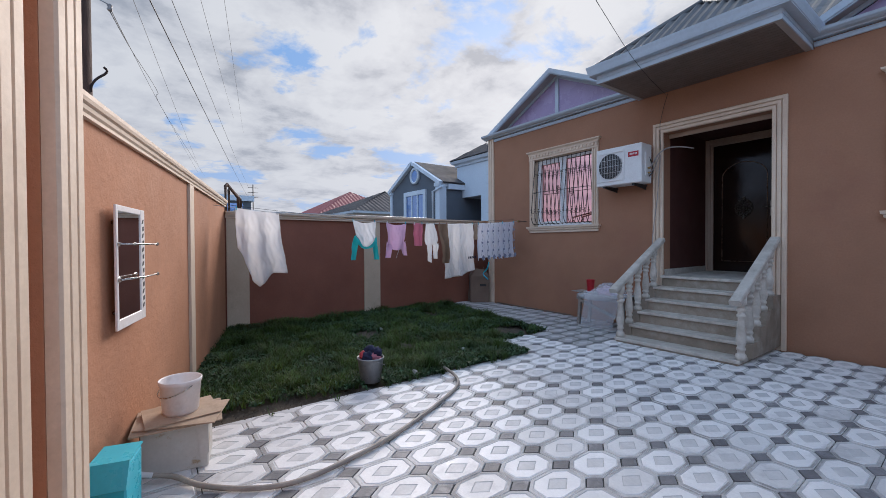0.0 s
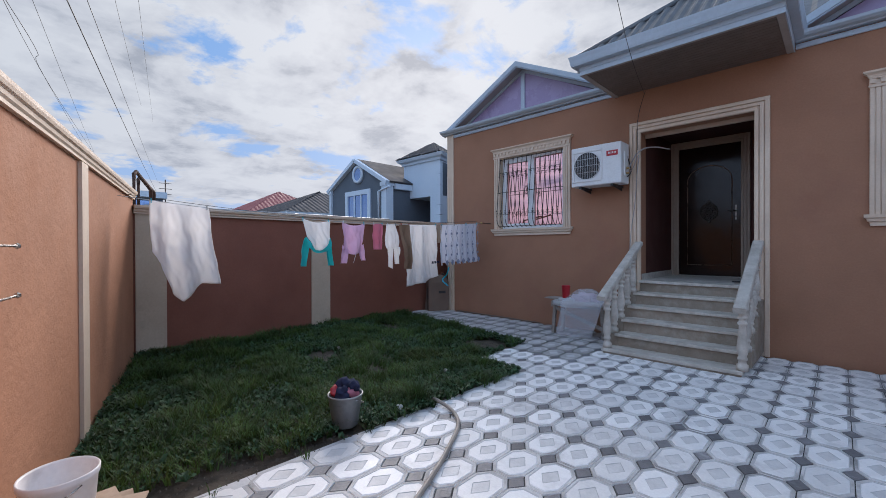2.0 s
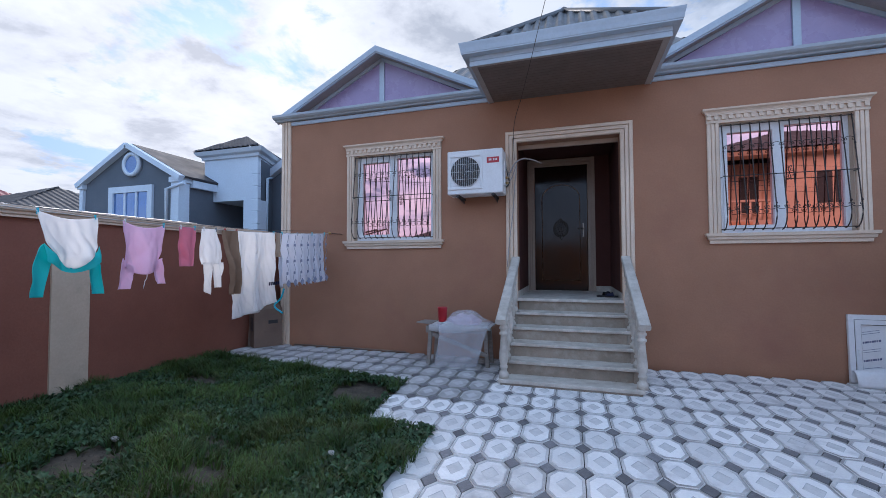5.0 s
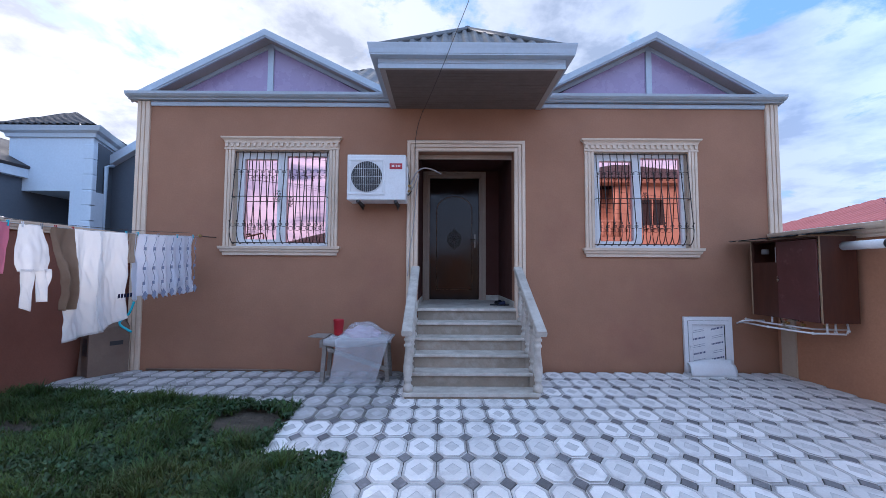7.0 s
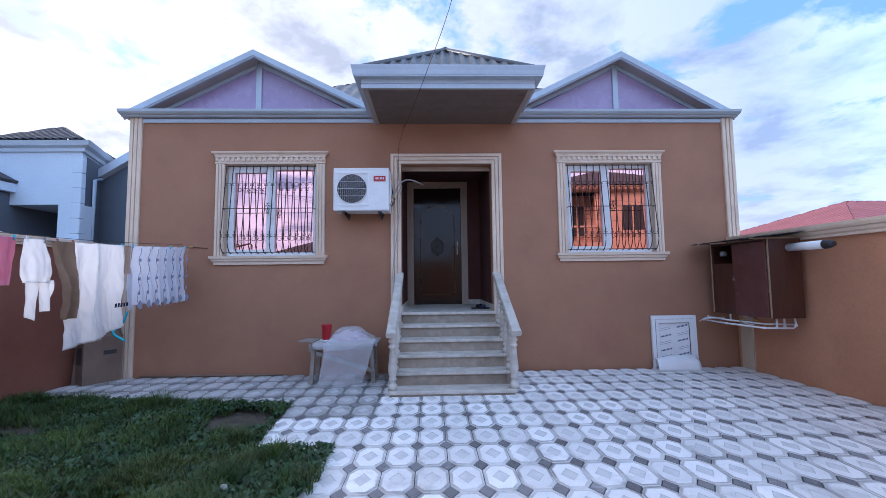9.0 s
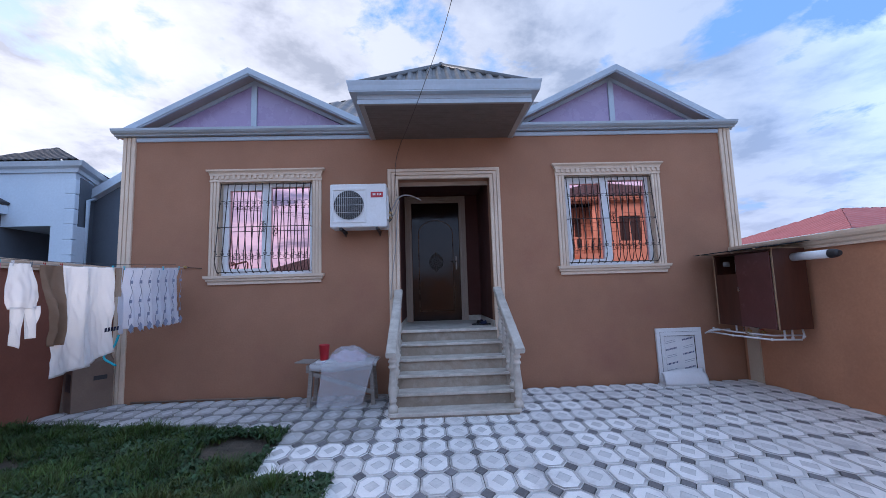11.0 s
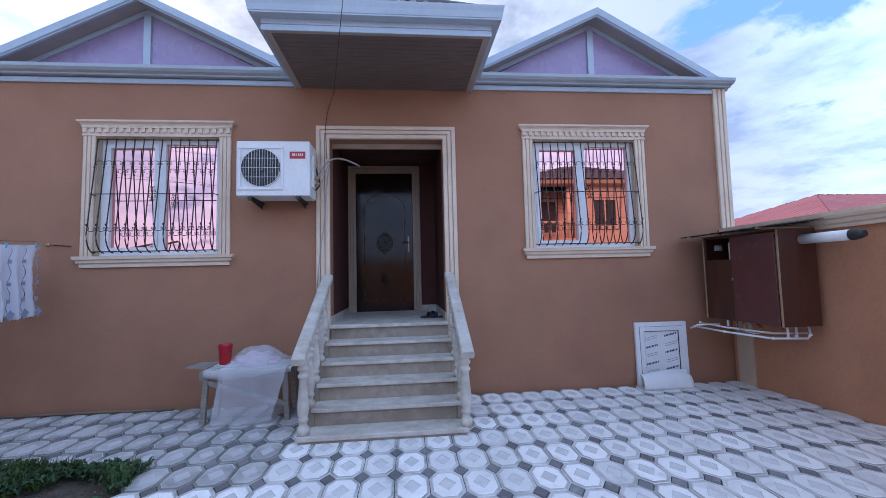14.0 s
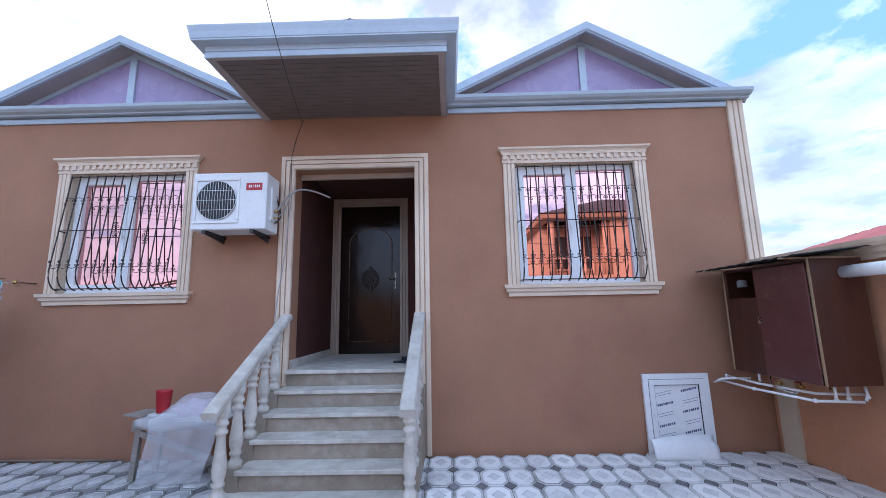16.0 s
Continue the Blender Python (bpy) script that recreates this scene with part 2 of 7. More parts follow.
M_TILE_RING = mat("grey_paver_relief", (0.62, 0.62, 0.62), (0.50, 0.50, 0.51), 0.6, scale=6, fine=60, bump=0.15)
M_TILE_GREY = mat("grey_paver", (0.23, 0.23, 0.24), (0.155, 0.155, 0.165), 0.55, scale=6, fine=60, bump=0.2, rand=0.28, dirt=(0.42, 0.42, 0.43), dirt_scale=6)
M_TILE_GREY_J = mat("grey_paver_far", (0.20, 0.20, 0.21), (0.14, 0.14, 0.15), 0.55, scale=6, fine=60, bump=0.2, island=0.25, dirt=(0.42, 0.42, 0.43), dirt_scale=6)
M_JOINT = mat("cement_joint", (0.12, 0.115, 0.11), (0.08, 0.078, 0.075), 0.9, scale=5, fine=50, bump=0.4)
M_SOIL = mat("dark_soil", (0.12, 0.095, 0.07), (0.05, 0.042, 0.03), 0.95, scale=5, fine=40, bump=0.9, bump_scale=30)
M_CLOD = mat("dry_clod", (0.13, 0.108, 0.085), (0.07, 0.058, 0.046), 0.9, scale=9, fine=60, bump=0.3, island=0.6)
M_GROUND = mat("dry_earth", (0.24, 0.21, 0.17), (0.18, 0.16, 0.12), 0.95, scale=0.4, fine=6, bump=0.4, bump_scale=8)
M_GRASS = mat("grass_blade", (0.115, 0.172, 0.04), (0.04, 0.076, 0.023), 0.6, scale=2.2, fine=9, bump=0.0, island=0.55, spec=0.3, dirt=(0.13, 0.12, 0.06), dirt_scale=0.9, dirt_lo=0.56, dirt_hi=0.75)
M_WEED = mat("broad_weed_leaf", (0.035, 0.075, 0.032), (0.085, 0.135, 0.072), 0.6, scale=2, fine=30, bump=0.1, island=0.5, spec=0.2)
M_CLOTH = mat("white_cotton", (0.95, 0.95, 0.95), (0.92, 0.92, 0.93), 0.9, scale=5, fine=160, bump=0.12, spec=0.2)
M_TURQ = mat("turquoise_cotton", (0.12, 0.66, 0.66), (0.10, 0.60, 0.61), 0.9, scale=5, fine=160, bump=0.12, spec=0.2)
M_PINK = mat("pale_pink_knit", (0.88, 0.69, 0.84), (0.83, 0.63, 0.79), 0.9, scale=5, fine=160, bump=0.2, spec=0.2)
M_ROSE = mat("rose_cotton", (0.78, 0.33, 0.42), (0.72, 0.29, 0.38), 0.9, scale=5, fine=160, bump=0.15, spec=0.2)
M_BROWN_CLOTH = mat("brown_cotton", (0.26, 0.17, 0.11), (0.22, 0.14, 0.09), 0.9, scale=5, fine=160, bump=0.15, spec=0.2)
M_NAVY_CLOTH = mat("navy_cloth", (0.03, 0.035, 0.08), (0.025, 0.03, 0.06), 0.9, scale=8, fine=120, bump=0.2, spec=0.2)
M_PALE_BLUE = mat("white_voile_curtain", (0.92, 0.93, 0.97), (0.86, 0.88, 0.95), 0.85, scale=6, fine=140, bump=0.12, spec=0.2)
M_PATTERN = mat("slate_blue_embroidery", (0.22, 0.25, 0.36), (0.32, 0.35, 0.46), 0.9, scale=30, bump=0.1)
M_CARD = mat("brown_cardboard", (0.21, 0.15, 0.11), (0.17, 0.12, 0.09), 0.85, scale=3, fine=50, bump=0.1, dirt=(0.16, 0.11, 0.08), dirt_scale=3)
M_CARD_PALE = mat("worn_tan_cardboard", (0.48, 0.36, 0.26), (0.40, 0.29, 0.2), 0.85, scale=4, fine=50, bump=0.15, dirt=(0.25, 0.18, 0.12), dirt_scale=6)
M_WOOD_GREY = mat("weathered_grey_wood", (0.34, 0.31, 0.28), (0.24, 0.21, 0.18), 0.8, scale=6, fine=70, bump=0.3, stretch=(1, 6, 6))
M_SHEET = mat("milky_plastic_sheet", (0.80, 0.81, 0.84), (0.74, 0.75, 0.79), 0.25, scale=8, fine=20, bump=0.02)
M_SHEET.node_tree.nodes["Principled BSDF"].inputs["Alpha"].default_value = 0.4
M_CAB = mat("red_brown_laminate", (0.085, 0.028, 0.015), (0.048, 0.016, 0.01), 0.5, scale=4, fine=60, bump=0.06, stretch=(1, 1, 0.15), dirt=(0.06, 0.025, 0.018), dirt_scale=3)
M_CAB_DOOR = mat("wine_red_painted_panel", (0.115, 0.040, 0.038), (0.09, 0.03, 0.028), 0.45, scale=5, fine=60, bump=0.06, dirt=(0.2, 0.1, 0.09), dirt_scale=7, dirt_lo=0.6)
M_WOOD_EDGE = mat("raw_chipboard_edge", (0.40, 0.28, 0.17), (0.33, 0.23, 0.14), 0.8, scale=20, bump=0.2)
M_BRASS = mat("brass", (0.55, 0.38, 0.16), (0.45, 0.30, 0.12), 0.35, metal=1.0, scale=10, bump=0.05)
M_GALV = mat("galvanised_steel", (0.36, 0.37, 0.38), (0.26, 0.27, 0.28), 0.45, metal=0.6, scale=6, fine=40, bump=0.15, dirt=(0.2, 0.18, 0.16), dirt_scale=8)
M_TEAL = mat("turquoise_plastic", (0.06, 0.56, 0.70), (0.05, 0.50, 0.64), 0.3, scale=4, fine=50, bump=0.03)
M_WHITE_PLASTIC = mat("off_white_plastic", (0.86, 0.82, 0.80), (0.80, 0.76, 0.74), 0.4, scale=4, fine=50, bump=0.04, dirt=(0.6, 0.54, 0.5), dirt_scale=6)
M_STAINED = mat("stained_white_panel", (0.66, 0.64, 0.60), (0.58, 0.55, 0.50), 0.6, scale=3, fine=50, bump=0.1, dirt=(0.35, 0.22, 0.08), dirt_scale=9, dirt_lo=0.58, dirt_hi=0.68)
M_HOSE = mat("beige_rubber_hose", (0.42, 0.37, 0.31), (0.28, 0.25, 0.22), 0.55, scale=4, fine=60, bump=0.1)
M_MIRROR = mat("mirror", (0.86, 0.88, 0.88), (0.85, 0.87, 0.87), 0.02, metal=1.0, scale=1, fine=2, bump=0.0)
M_CABLE = mat("black_cable", (0.02, 0.02, 0.02), (0.03, 0.03, 0.03), 0.6, bump=0.0)
M_FAR_ROOF = mat("matt_dark_roof", (0.085, 0.085, 0.09), (0.055, 0.055, 0.06), 0.8, scale=1, fine=8, bump=0.05, spec=0.15)
M_POLE = mat("weathered_dark_wood", (0.12, 0.072, 0.055), (0.06, 0.038, 0.03), 0.85, scale=6, fine=60, bump=0.6, stretch=(6, 6, 0.6))
M_ROPE = mat("white_rope", (0.55, 0.54, 0.52), (0.45, 0.44, 0.42), 0.8, fine=200, bump=0.2)
M_WIRE_WHITE = mat("white_insulated_tube", (0.42, 0.40, 0.38), (0.30, 0.28, 0.27), 0.6, bump=0.1)
M_GREY_WALL = mat("slate_grey_stucco", (0.125, 0.15, 0.185), (0.105, 0.13, 0.16), 0.85, scale=1, fine=20, bump=0.2)
M_WHITE_WALL = mat("white_stucco", (0.62, 0.72, 0.82), (0.56, 0.66, 0.76), 0.8, scale=1, fine=20, bump=0.1)
M_BLUE_GLASS = mat("blue_mirror_glass", (0.25, 0.36, 0.62), (0.22, 0.33, 0.58), 0.05, metal=0.8, scale=1, bump=0.0)
# Near-black, with the darkness of unlit insides put into its colour.
M_INNER_SHADE = mat("painted_interior_shade", (0.03, 0.032, 0.035), (0.025, 0.026, 0.03), 0.9, bump=0.0)
M_RED_ROOF = mat("red_metal_roof", (0.33, 0.115, 0.115), (0.28, 0.095, 0.095), 0.65, spec=0.2, scale=1, fine=12, bump=0.05)
M_PALE_WALL = mat("pale_plaster", (0.55, 0.50, 0.45), (0.48, 0.44, 0.4), 0.85, scale=0.6, fine=10, bump=0.1)
M_ORANGE_WALL = mat("orange_stone_wall", (0.46, 0.31, 0.23), (0.38, 0.25, 0.18), 0.85, scale=0.8, fine=10, bump=0.2)

for m_ in (M_GLASS, M_MIRROR):
    b_ = m_.node_tree.nodes["Principled BSDF"]
    m_.node_tree.links.remove(b_.inputs["Roughness"].links[0])
    b_.inputs["Roughness"].default_value = 0.015

def thin_cloth(m, share):
    """Let part of the light through a thin sheet."""
    nt = m.node_tree
    b = nt.nodes["Principled BSDF"]
    tr, mx = nt.nodes.new("ShaderNodeBsdfTranslucent"), nt.nodes.new("ShaderNodeMixShader")
    nt.links.new(b.inputs["Base Color"].links[0].from_socket, tr.inputs[0])
    mx.inputs[0].default_value = share
    nt.links.new(b.outputs[0], mx.inputs[1])
    nt.links.new(tr.outputs[0], mx.inputs[2])
    nt.links.new(mx.outputs[0], nt.nodes["Material Output"].inputs[0])


for m_, s_ in ((M_CLOTH, 0.7), (M_TURQ, 0.45), (M_PINK, 0.5), (M_ROSE, 0.4), (M_PALE_BLUE, 0.6), (M_GRASS, 0.3), (M_WEED, 0.25)):
    thin_cloth(m_, s_)

nt_ = M_SHEET.node_tree
tr_, mx_ = nt_.nodes.new("ShaderNodeBsdfTransparent"), nt_.nodes.new("ShaderNodeMixShader")
mx_.inputs[0].default_value = 0.32
nt_.links.new(nt_.nodes["Principled BSDF"].outputs[0], mx_.inputs[1])
nt_.links.new(tr_.outputs[0], mx_.inputs[2])
nt_.links.new(mx_.outputs[0], nt_.nodes["Material Output"].inputs[0])

# ---- shapes ----


def box(bm, x0, x1, y0, y1, z0, z1, m=None, mi=0):
    vs = [bm.verts.new(((m @ Vector(p)) if m else p)) for p in
          ((x0, y0, z0), (x1, y0, z0), (x1, y1, z0), (x0, y1, z0), (x0, y0, z1), (x1, y0, z1), (x1, y1, z1), (x0, y1, z1))]
    for f in ((0, 3, 2, 1), (4, 5, 6, 7), (0, 1, 5, 4), (1, 2, 6, 5), (2, 3, 7, 6), (3, 0, 4, 7)):
        bm.faces.new([vs[i] for i in f]).material_index = mi


def extrude(bm, prof, o, u, v, w, mi=0, cap=True):
    """A closed profile of (a, b) points in the plane of u and v at o, drawn out along the vector w."""
    o, u, v, w = Vector(o), Vector(u), Vector(v), Vector(w)
    a = [bm.verts.new(o + u * p + v * q) for p, q in prof]
    b = [bm.verts.new(o + u * p + v * q + w) for p, q in prof]
    n = len(prof)
    for i in range(n):
        j = (i + 1) % n
        bm.faces.new((a[i], a[j], b[j], b[i])).material_index = mi
    if cap:
        bm.faces.new(a[::-1]).material_index = mi
        bm.faces.new(b).material_index = mi


def lathe(bm, prof, o=(0, 0, 0), seg=12, m=None, mi=0):
    """Rings of (radius, z) round a vertical axis at o."""
    rings = []
    for r, z in prof:
        ring = []
        for i in range(seg):
            a = 2 * math.pi * i / seg
            p = Vector((o[0] + r * math.cos(a), o[1] + r * math.sin(a), o[2] + z))
            ring.append(bm.verts.new(m @ p if m else p))
        rings.append(ring)
    for p, q in zip(rings, rings[1:]):
        for i in range(seg):
            j = (i + 1) % seg
            f = bm.faces.new((p[i], p[j], q[j], q[i]))
            f.smooth, f.material_index = True, mi
    bm.faces.new(rings[0][::-1]).material_index = mi
    bm.faces.new(rings[-1]).material_index = mi


def tube(bm, pts, r, seg=6, mi=0):
    """A round bar along a line of points."""
    pts = [Vector(p) for p in pts]
    rings = []
    for i, p in enumerate(pts):
        d = (pts[min(i + 1, len(pts) - 1)] - pts[max(i - 1, 0)]).normalized()
        s = d.cross(Vector((0, 0, 1)))
        if s.length < 0.05:
            s = d.cross(Vector((0, 1, 0)))
        s.normalize()
        t = s.cross(d)
        rings.append([bm.verts.new(p + (s * math.cos(2 * math.pi * k / seg) + t * math.sin(2 * math.pi * k / seg)) * r) for k in range(seg)])
    for p, q in zip(rings, rings[1:]):
        for k in range(seg):
            j = (k + 1) % seg
            f = bm.faces.new((p[k], p[j], q[j], q[k]))
            f.smooth, f.material_index = True, mi
    bm.faces.new(rings[0][::-1]).material_index = mi
    bm.faces.new(rings[-1]).material_index = mi


def spline(pts, n=8):
    """Points of a smooth line through pts."""
    pts = [Vector(p) for p in pts]
    out = []
    for i in range(len(pts) - 1):
        p0, p1, p2, p3 = pts[max(i - 1, 0)], pts[i], pts[i + 1], pts[min(i + 2, len(pts) - 1)]
        for k in range(n):
            t = k / n
            out.append(0.5 * ((2 * p1) + (p2 - p0) * t + (2 * p0 - 5 * p1 + 4 * p2 - p3) * t * t + (3 * p1 - p0 - 3 * p2 + p3) * t ** 3))
    return out + [pts[-1]]


def fluted(width, depth, ribs=3):
    """The profile of a moulded strip: flat bands with narrow grooves between them."""
    out = [(0, 0), (0, depth * 0.8), (width * 0.05, depth)]
    step = width / ribs
    for i in range(1, ribs):
        a = i * step
        out += [(a - width * 0.045, depth), (a - width * 0.025, depth * 0.45), (a + width * 0.025, depth * 0.45), (a + width * 0.045, depth)]
    return out + [(width * 0.95, depth), (width, depth * 0.8), (width, 0)]


def finish(bm, name, mats, bevel=0.0):
    if bevel:
        bmesh.ops.bevel(bm, geom=bm.edges[:], offset=bevel, segments=1, affect="EDGES", clamp_overlap=True)
    bmesh.ops.recalc_face_normals(bm, faces=bm.faces[:])
    me = bpy.data.meshes.new(name)
    bm.to_mesh(me)
    bm.free()
    for m in mats if isinstance(mats, (list, tuple)) else [mats]:
        me.materials.append(m)
    return me


def part(name, bm, material, parent, label="", bevel=0.0):
    ob = new(name, finish(bm, name, material, bevel))
    ob.parent = parent
    return tagged(ob, label)


def thing(name, label, category, bm=None, material=None, kind="", group="", at=None, bevel=0.0):
    ob = new(name, finish(bm, name, material, bevel) if bm else None)
    if at:
        ob.matrix_basis = at
    return tagged(ob, label, category, group, kind)


def B():
    return bmesh.new()


# ---- the yard: ground, walls ----
FY = 6.955                                 # the front of the house


def left_y(x):
    """The foot of the skew boundary wall."""
    return -1.02 - 0.26 * x


def far_x(y):
    return -7.93 - 0.03 * (y - 1.0)


bm = B()
vs = [bm.verts.new((x, y, -0.06)) for x, y in ((-1500, -1500), (1500, -1500), (1500, 1500), (-1500, 1500))]
bm.faces.new(vs)
thing("ground", "dry bare earth around the houses", "ground", bm, M_GROUND, "structure")

CAP = [(-0.05, 0.0), (-0.05, 0.18), (-0.07, 0.30), (-0.075, 0.50), (-0.10, 0.60), (-0.11, 0.78), (-0.11, 1.0), (0.30, 1.0), (0.30, 0.0)]


def yard_wall(name, a, b, top, mat_, label, thick=0.2, cap_out=1.0, cap_h=0.165):
    """A plastered wall from a to b with the yard on its left-hand side, and a moulded cap that ends at top."""
    a, b = Vector((*a, 0)), Vector((*b, 0))
    d = (b - a).normalized()
    n = Vector((-d.y, d.x, 0))            # towards the yard
    ob = thing(name, label, "wall", None, None, "structure")
    bm = B()
    extrude(bm, [(0, -0.05), (0, top - cap_h), (-thick, top - cap_h), (-thick, -0.05)], a, n, (0, 0, 1), b - a)
    part("wall_body", bm, mat_, ob)
    bm = B()
    extrude(bm, [(-p * (cap_out if p < 0 else 1), q * cap_h) for p, q in CAP], a + Vector((0, 0, top - cap_h)), n, (0, 0, 1), b - a)
    part("wall_cap", bm, M_CREAM, ob, "moulded cream stone wall cap")
    return ob, a, d, n


def wall_pilaster(ob, a, d, n, s, width, top, mat_=M_CREAM_FLAT):
    bm = B()
    o = a + d * s
    extrude(bm, [(0, -0.04), (0.025, -0.04), (0.025, top - 0.145), (0, top - 0.145)], o, n, (0, 0, 1), d * width)
    part("pilaster", bm, mat_, ob, "flat cream painted pilaster")


C0 = (far_x(1.03), left_y(far_x(1.03)))
wl = yard_wall("wall_left", (C0[0], C0[1]), (-1.94, left_y(-1.94)), 2.24, M_STUCCO_ROUGH, "orange brown rough stucco boundary wall", cap_out=0.5, cap_h=0.105)
for x in (-5.22,):
    wall_pilaster(*wl, (x - C0[0]) * 1.033 - 0.1, 0.2, 2.275, M_CREAM)
wf = yard_wall("wall_far", (far_x(9.0), 9.0), C0, 2.06, M_PORCH, "maroon brown stucco boundary wall with cream pilasters", cap_h=0.115)
for y0, y1 in ((3.68, 4.06), (1.06, 1.42)):
    wall_pilaster(*wf, 9.0 - y1, y1 - y0, 2.09)
wr = yard_wall("wall_right", (2.04, -1.6), (2.04, 6.94), 2.065, M_STUCCO_ROUGH, "orange brown stucco boundary wall with cream cap")
for o_, a_, d_, n_ in (wr,):
    wall_pilaster(o_, a_, d_, n_, 6.62 + 1.6, 0.24, 2.045)

# the taller gate wall with its fluted posts
gate = thing("gate_wall", "tall brown stucco gate wall with fluted cream strips", "wall", None, None, "structure")
GD = Vector((0.968, -0.252, 0))
GN = Vector((0.252, 0.968, 0))
G0 = Vector((-1.964, -0.299, 0))
bm = B()
extrude(bm, [(-0.25, -0.05), (0.0, -0.05), (0.0, 2.72), (-0.25, 2.72)], G0 + GD * 0.02, GN, (0, 0, 1), GD * 5.0)
part("wall_body", bm, M_STUCCO_ROUGH, gate)
for s in (0.0, 0.345):
    bm = B()
    extrude(bm, [(0.0, -0.04), (0.05, -0.04), (0.05, 2.70), (0.0, 2.70)], G0 + GD * s, GN, (0, 0, 1), GD * 0.185)
    part("post", bm, M_STUCCO_ROUGH, gate)
    bm = B()
    extrude(bm, fluted(0.175, 0.045), G0 + GD * (s + 0.005) + GN * 0.051 + Vector((0, 0, -0.03)), GD, GN, (0, 0, 2.72))
    part("fluted_strip", bm, M_CREAM, gate, "fluted cream plaster strip")
bm = B()
extrude(bm, [(-0.04, 0), (0.0, 0), (0.0, 2.6), (-0.04, 2.6)], G0 + GD * 0.56 + GN * 0.06, GN, (0, 0, 1), GD * 2.9)
part("gate_leaf", bm, M_GREY, gate, "grey sheet metal gate leaf")
# behind the viewer
bm = B()
box(bm, 2.04, 2.24, -3.0, -1.6, -0.05, 2.1)
thing("wall_back", "orange brown stucco wall end by the gate", "wall", bm, M_STUCCO_ROUGH, "structure")

# ---- paving and lawn ----
PX, PY, OX, OY = 0.2533, 0.395, -2.89, 3.57
LAWN = [(-3.76, 0.02), (-3.76, 4.1), (-4.42, 4.16), (-4.52, 5.38), (-6.5, 5.62), (-8.15, 5.98), (-8.0, 1.03)]


def in_poly(x, y, poly):
    inside = False
    for (x0, y0), (x1, y1) in zip(poly, poly[1:] + poly[:1]):
        if (y0 > y) != (y1 > y) and x < x0 + (y - y0) * (x1 - x0) / (y1 - y0):
            inside = not inside
    return inside


def paved(x, y):
    if not (-8.05 < x < 1.98 and left_y(x) + 0.1 < y < FY - 0.05):
        return False
    if -3.35 < x < -1.9 and y > 5.72:
        return False
    return not in_poly(x, y, LAWN)


paving = thing("paving", "pale octagonal concrete pavers with grey diamond insets", "paving", None, None, "structure")
bm = B()
for poly in ([(-3.74, left_y(-3.74)), (2.04, left_y(2.04)), (2.04, 6.9), (-3.74, 6.9)], [(-8.15, 6.02), (-6.5, 5.66), (-4.50, 5.42), (-4.40, 4.18), (-3.74, 4.12), (-3.74, 6.9), (-8.2, 6.9)]):
    top = [bm.verts.new((x, y, -0.012)) for x, y in poly]
    bm.faces.new(top)
part("mortar_bed", bm, M_JOINT, paving, "grey cement bed")

edging = thing("trim_lawn_edge", "narrow cement edging between lawn and paving", "edging", None, None, "structure")
for (ax, ay), (bx, by) in (((-3.745, 0.0), (-3.745, 4.12)), ((-4.50, 5.40), (-6.5, 5.64)), ((-6.5, 5.64), (-8.12, 6.0)), ((-3.75, 4.14), (-4.42, 4.17))):
    bm = B()
    a_, b_ = Vector((ax, ay, 0)), Vector((bx, by, 0))
    d_ = (b_ - a_).normalized()
    n_ = Vector((-d_.y, d_.x, 0))
    k = 8
    for q in range(k):
        o_ = a_.lerp(b_, q / k) + Vector((0, 0, 0.003 * noise.noise((q, ax, ay))))
        extrude(bm, [(-0.045, -0.03), (0.045, -0.03), (0.045, 0.0), (-0.045, 0.0)], o_, n_, (0, 0, 1), (b_ - a_) / k * 0.997)
    part("edging_strip", bm, M_TILE_RING, edging)

bm = B()
top = [bm.verts.new((x, y, -0.002)) for x, y in LAWN]
bm.faces.new(top)
bmesh.ops.triangulate(bm, faces=bm.faces[:])
bmesh.ops.subdivide_edges(bm, edges=bm.edges[:], cuts=12, use_grid_fill=True)
for v in bm.verts:
    edge = min(abs((b[0] - a[0]) * (a[1] - v.co.y) - (a[0] - v.co.x) * (b[1] - a[1])) / math.dist(a, b) for a, b in zip(LAWN, LAWN[1:] + LAWN[:1]))
    v.co.z += -0.032 + min(1, max(0, edge - 0.22) / 0.3) * (0.04 + 0.03 * noise.noise(v.co * 1.3) + 0.02 * noise.noise(v.co * 5))
lawn = thing("lawn_soil", "dark bare soil under the rough grass", "soil", bm, M_SOIL, "structure")

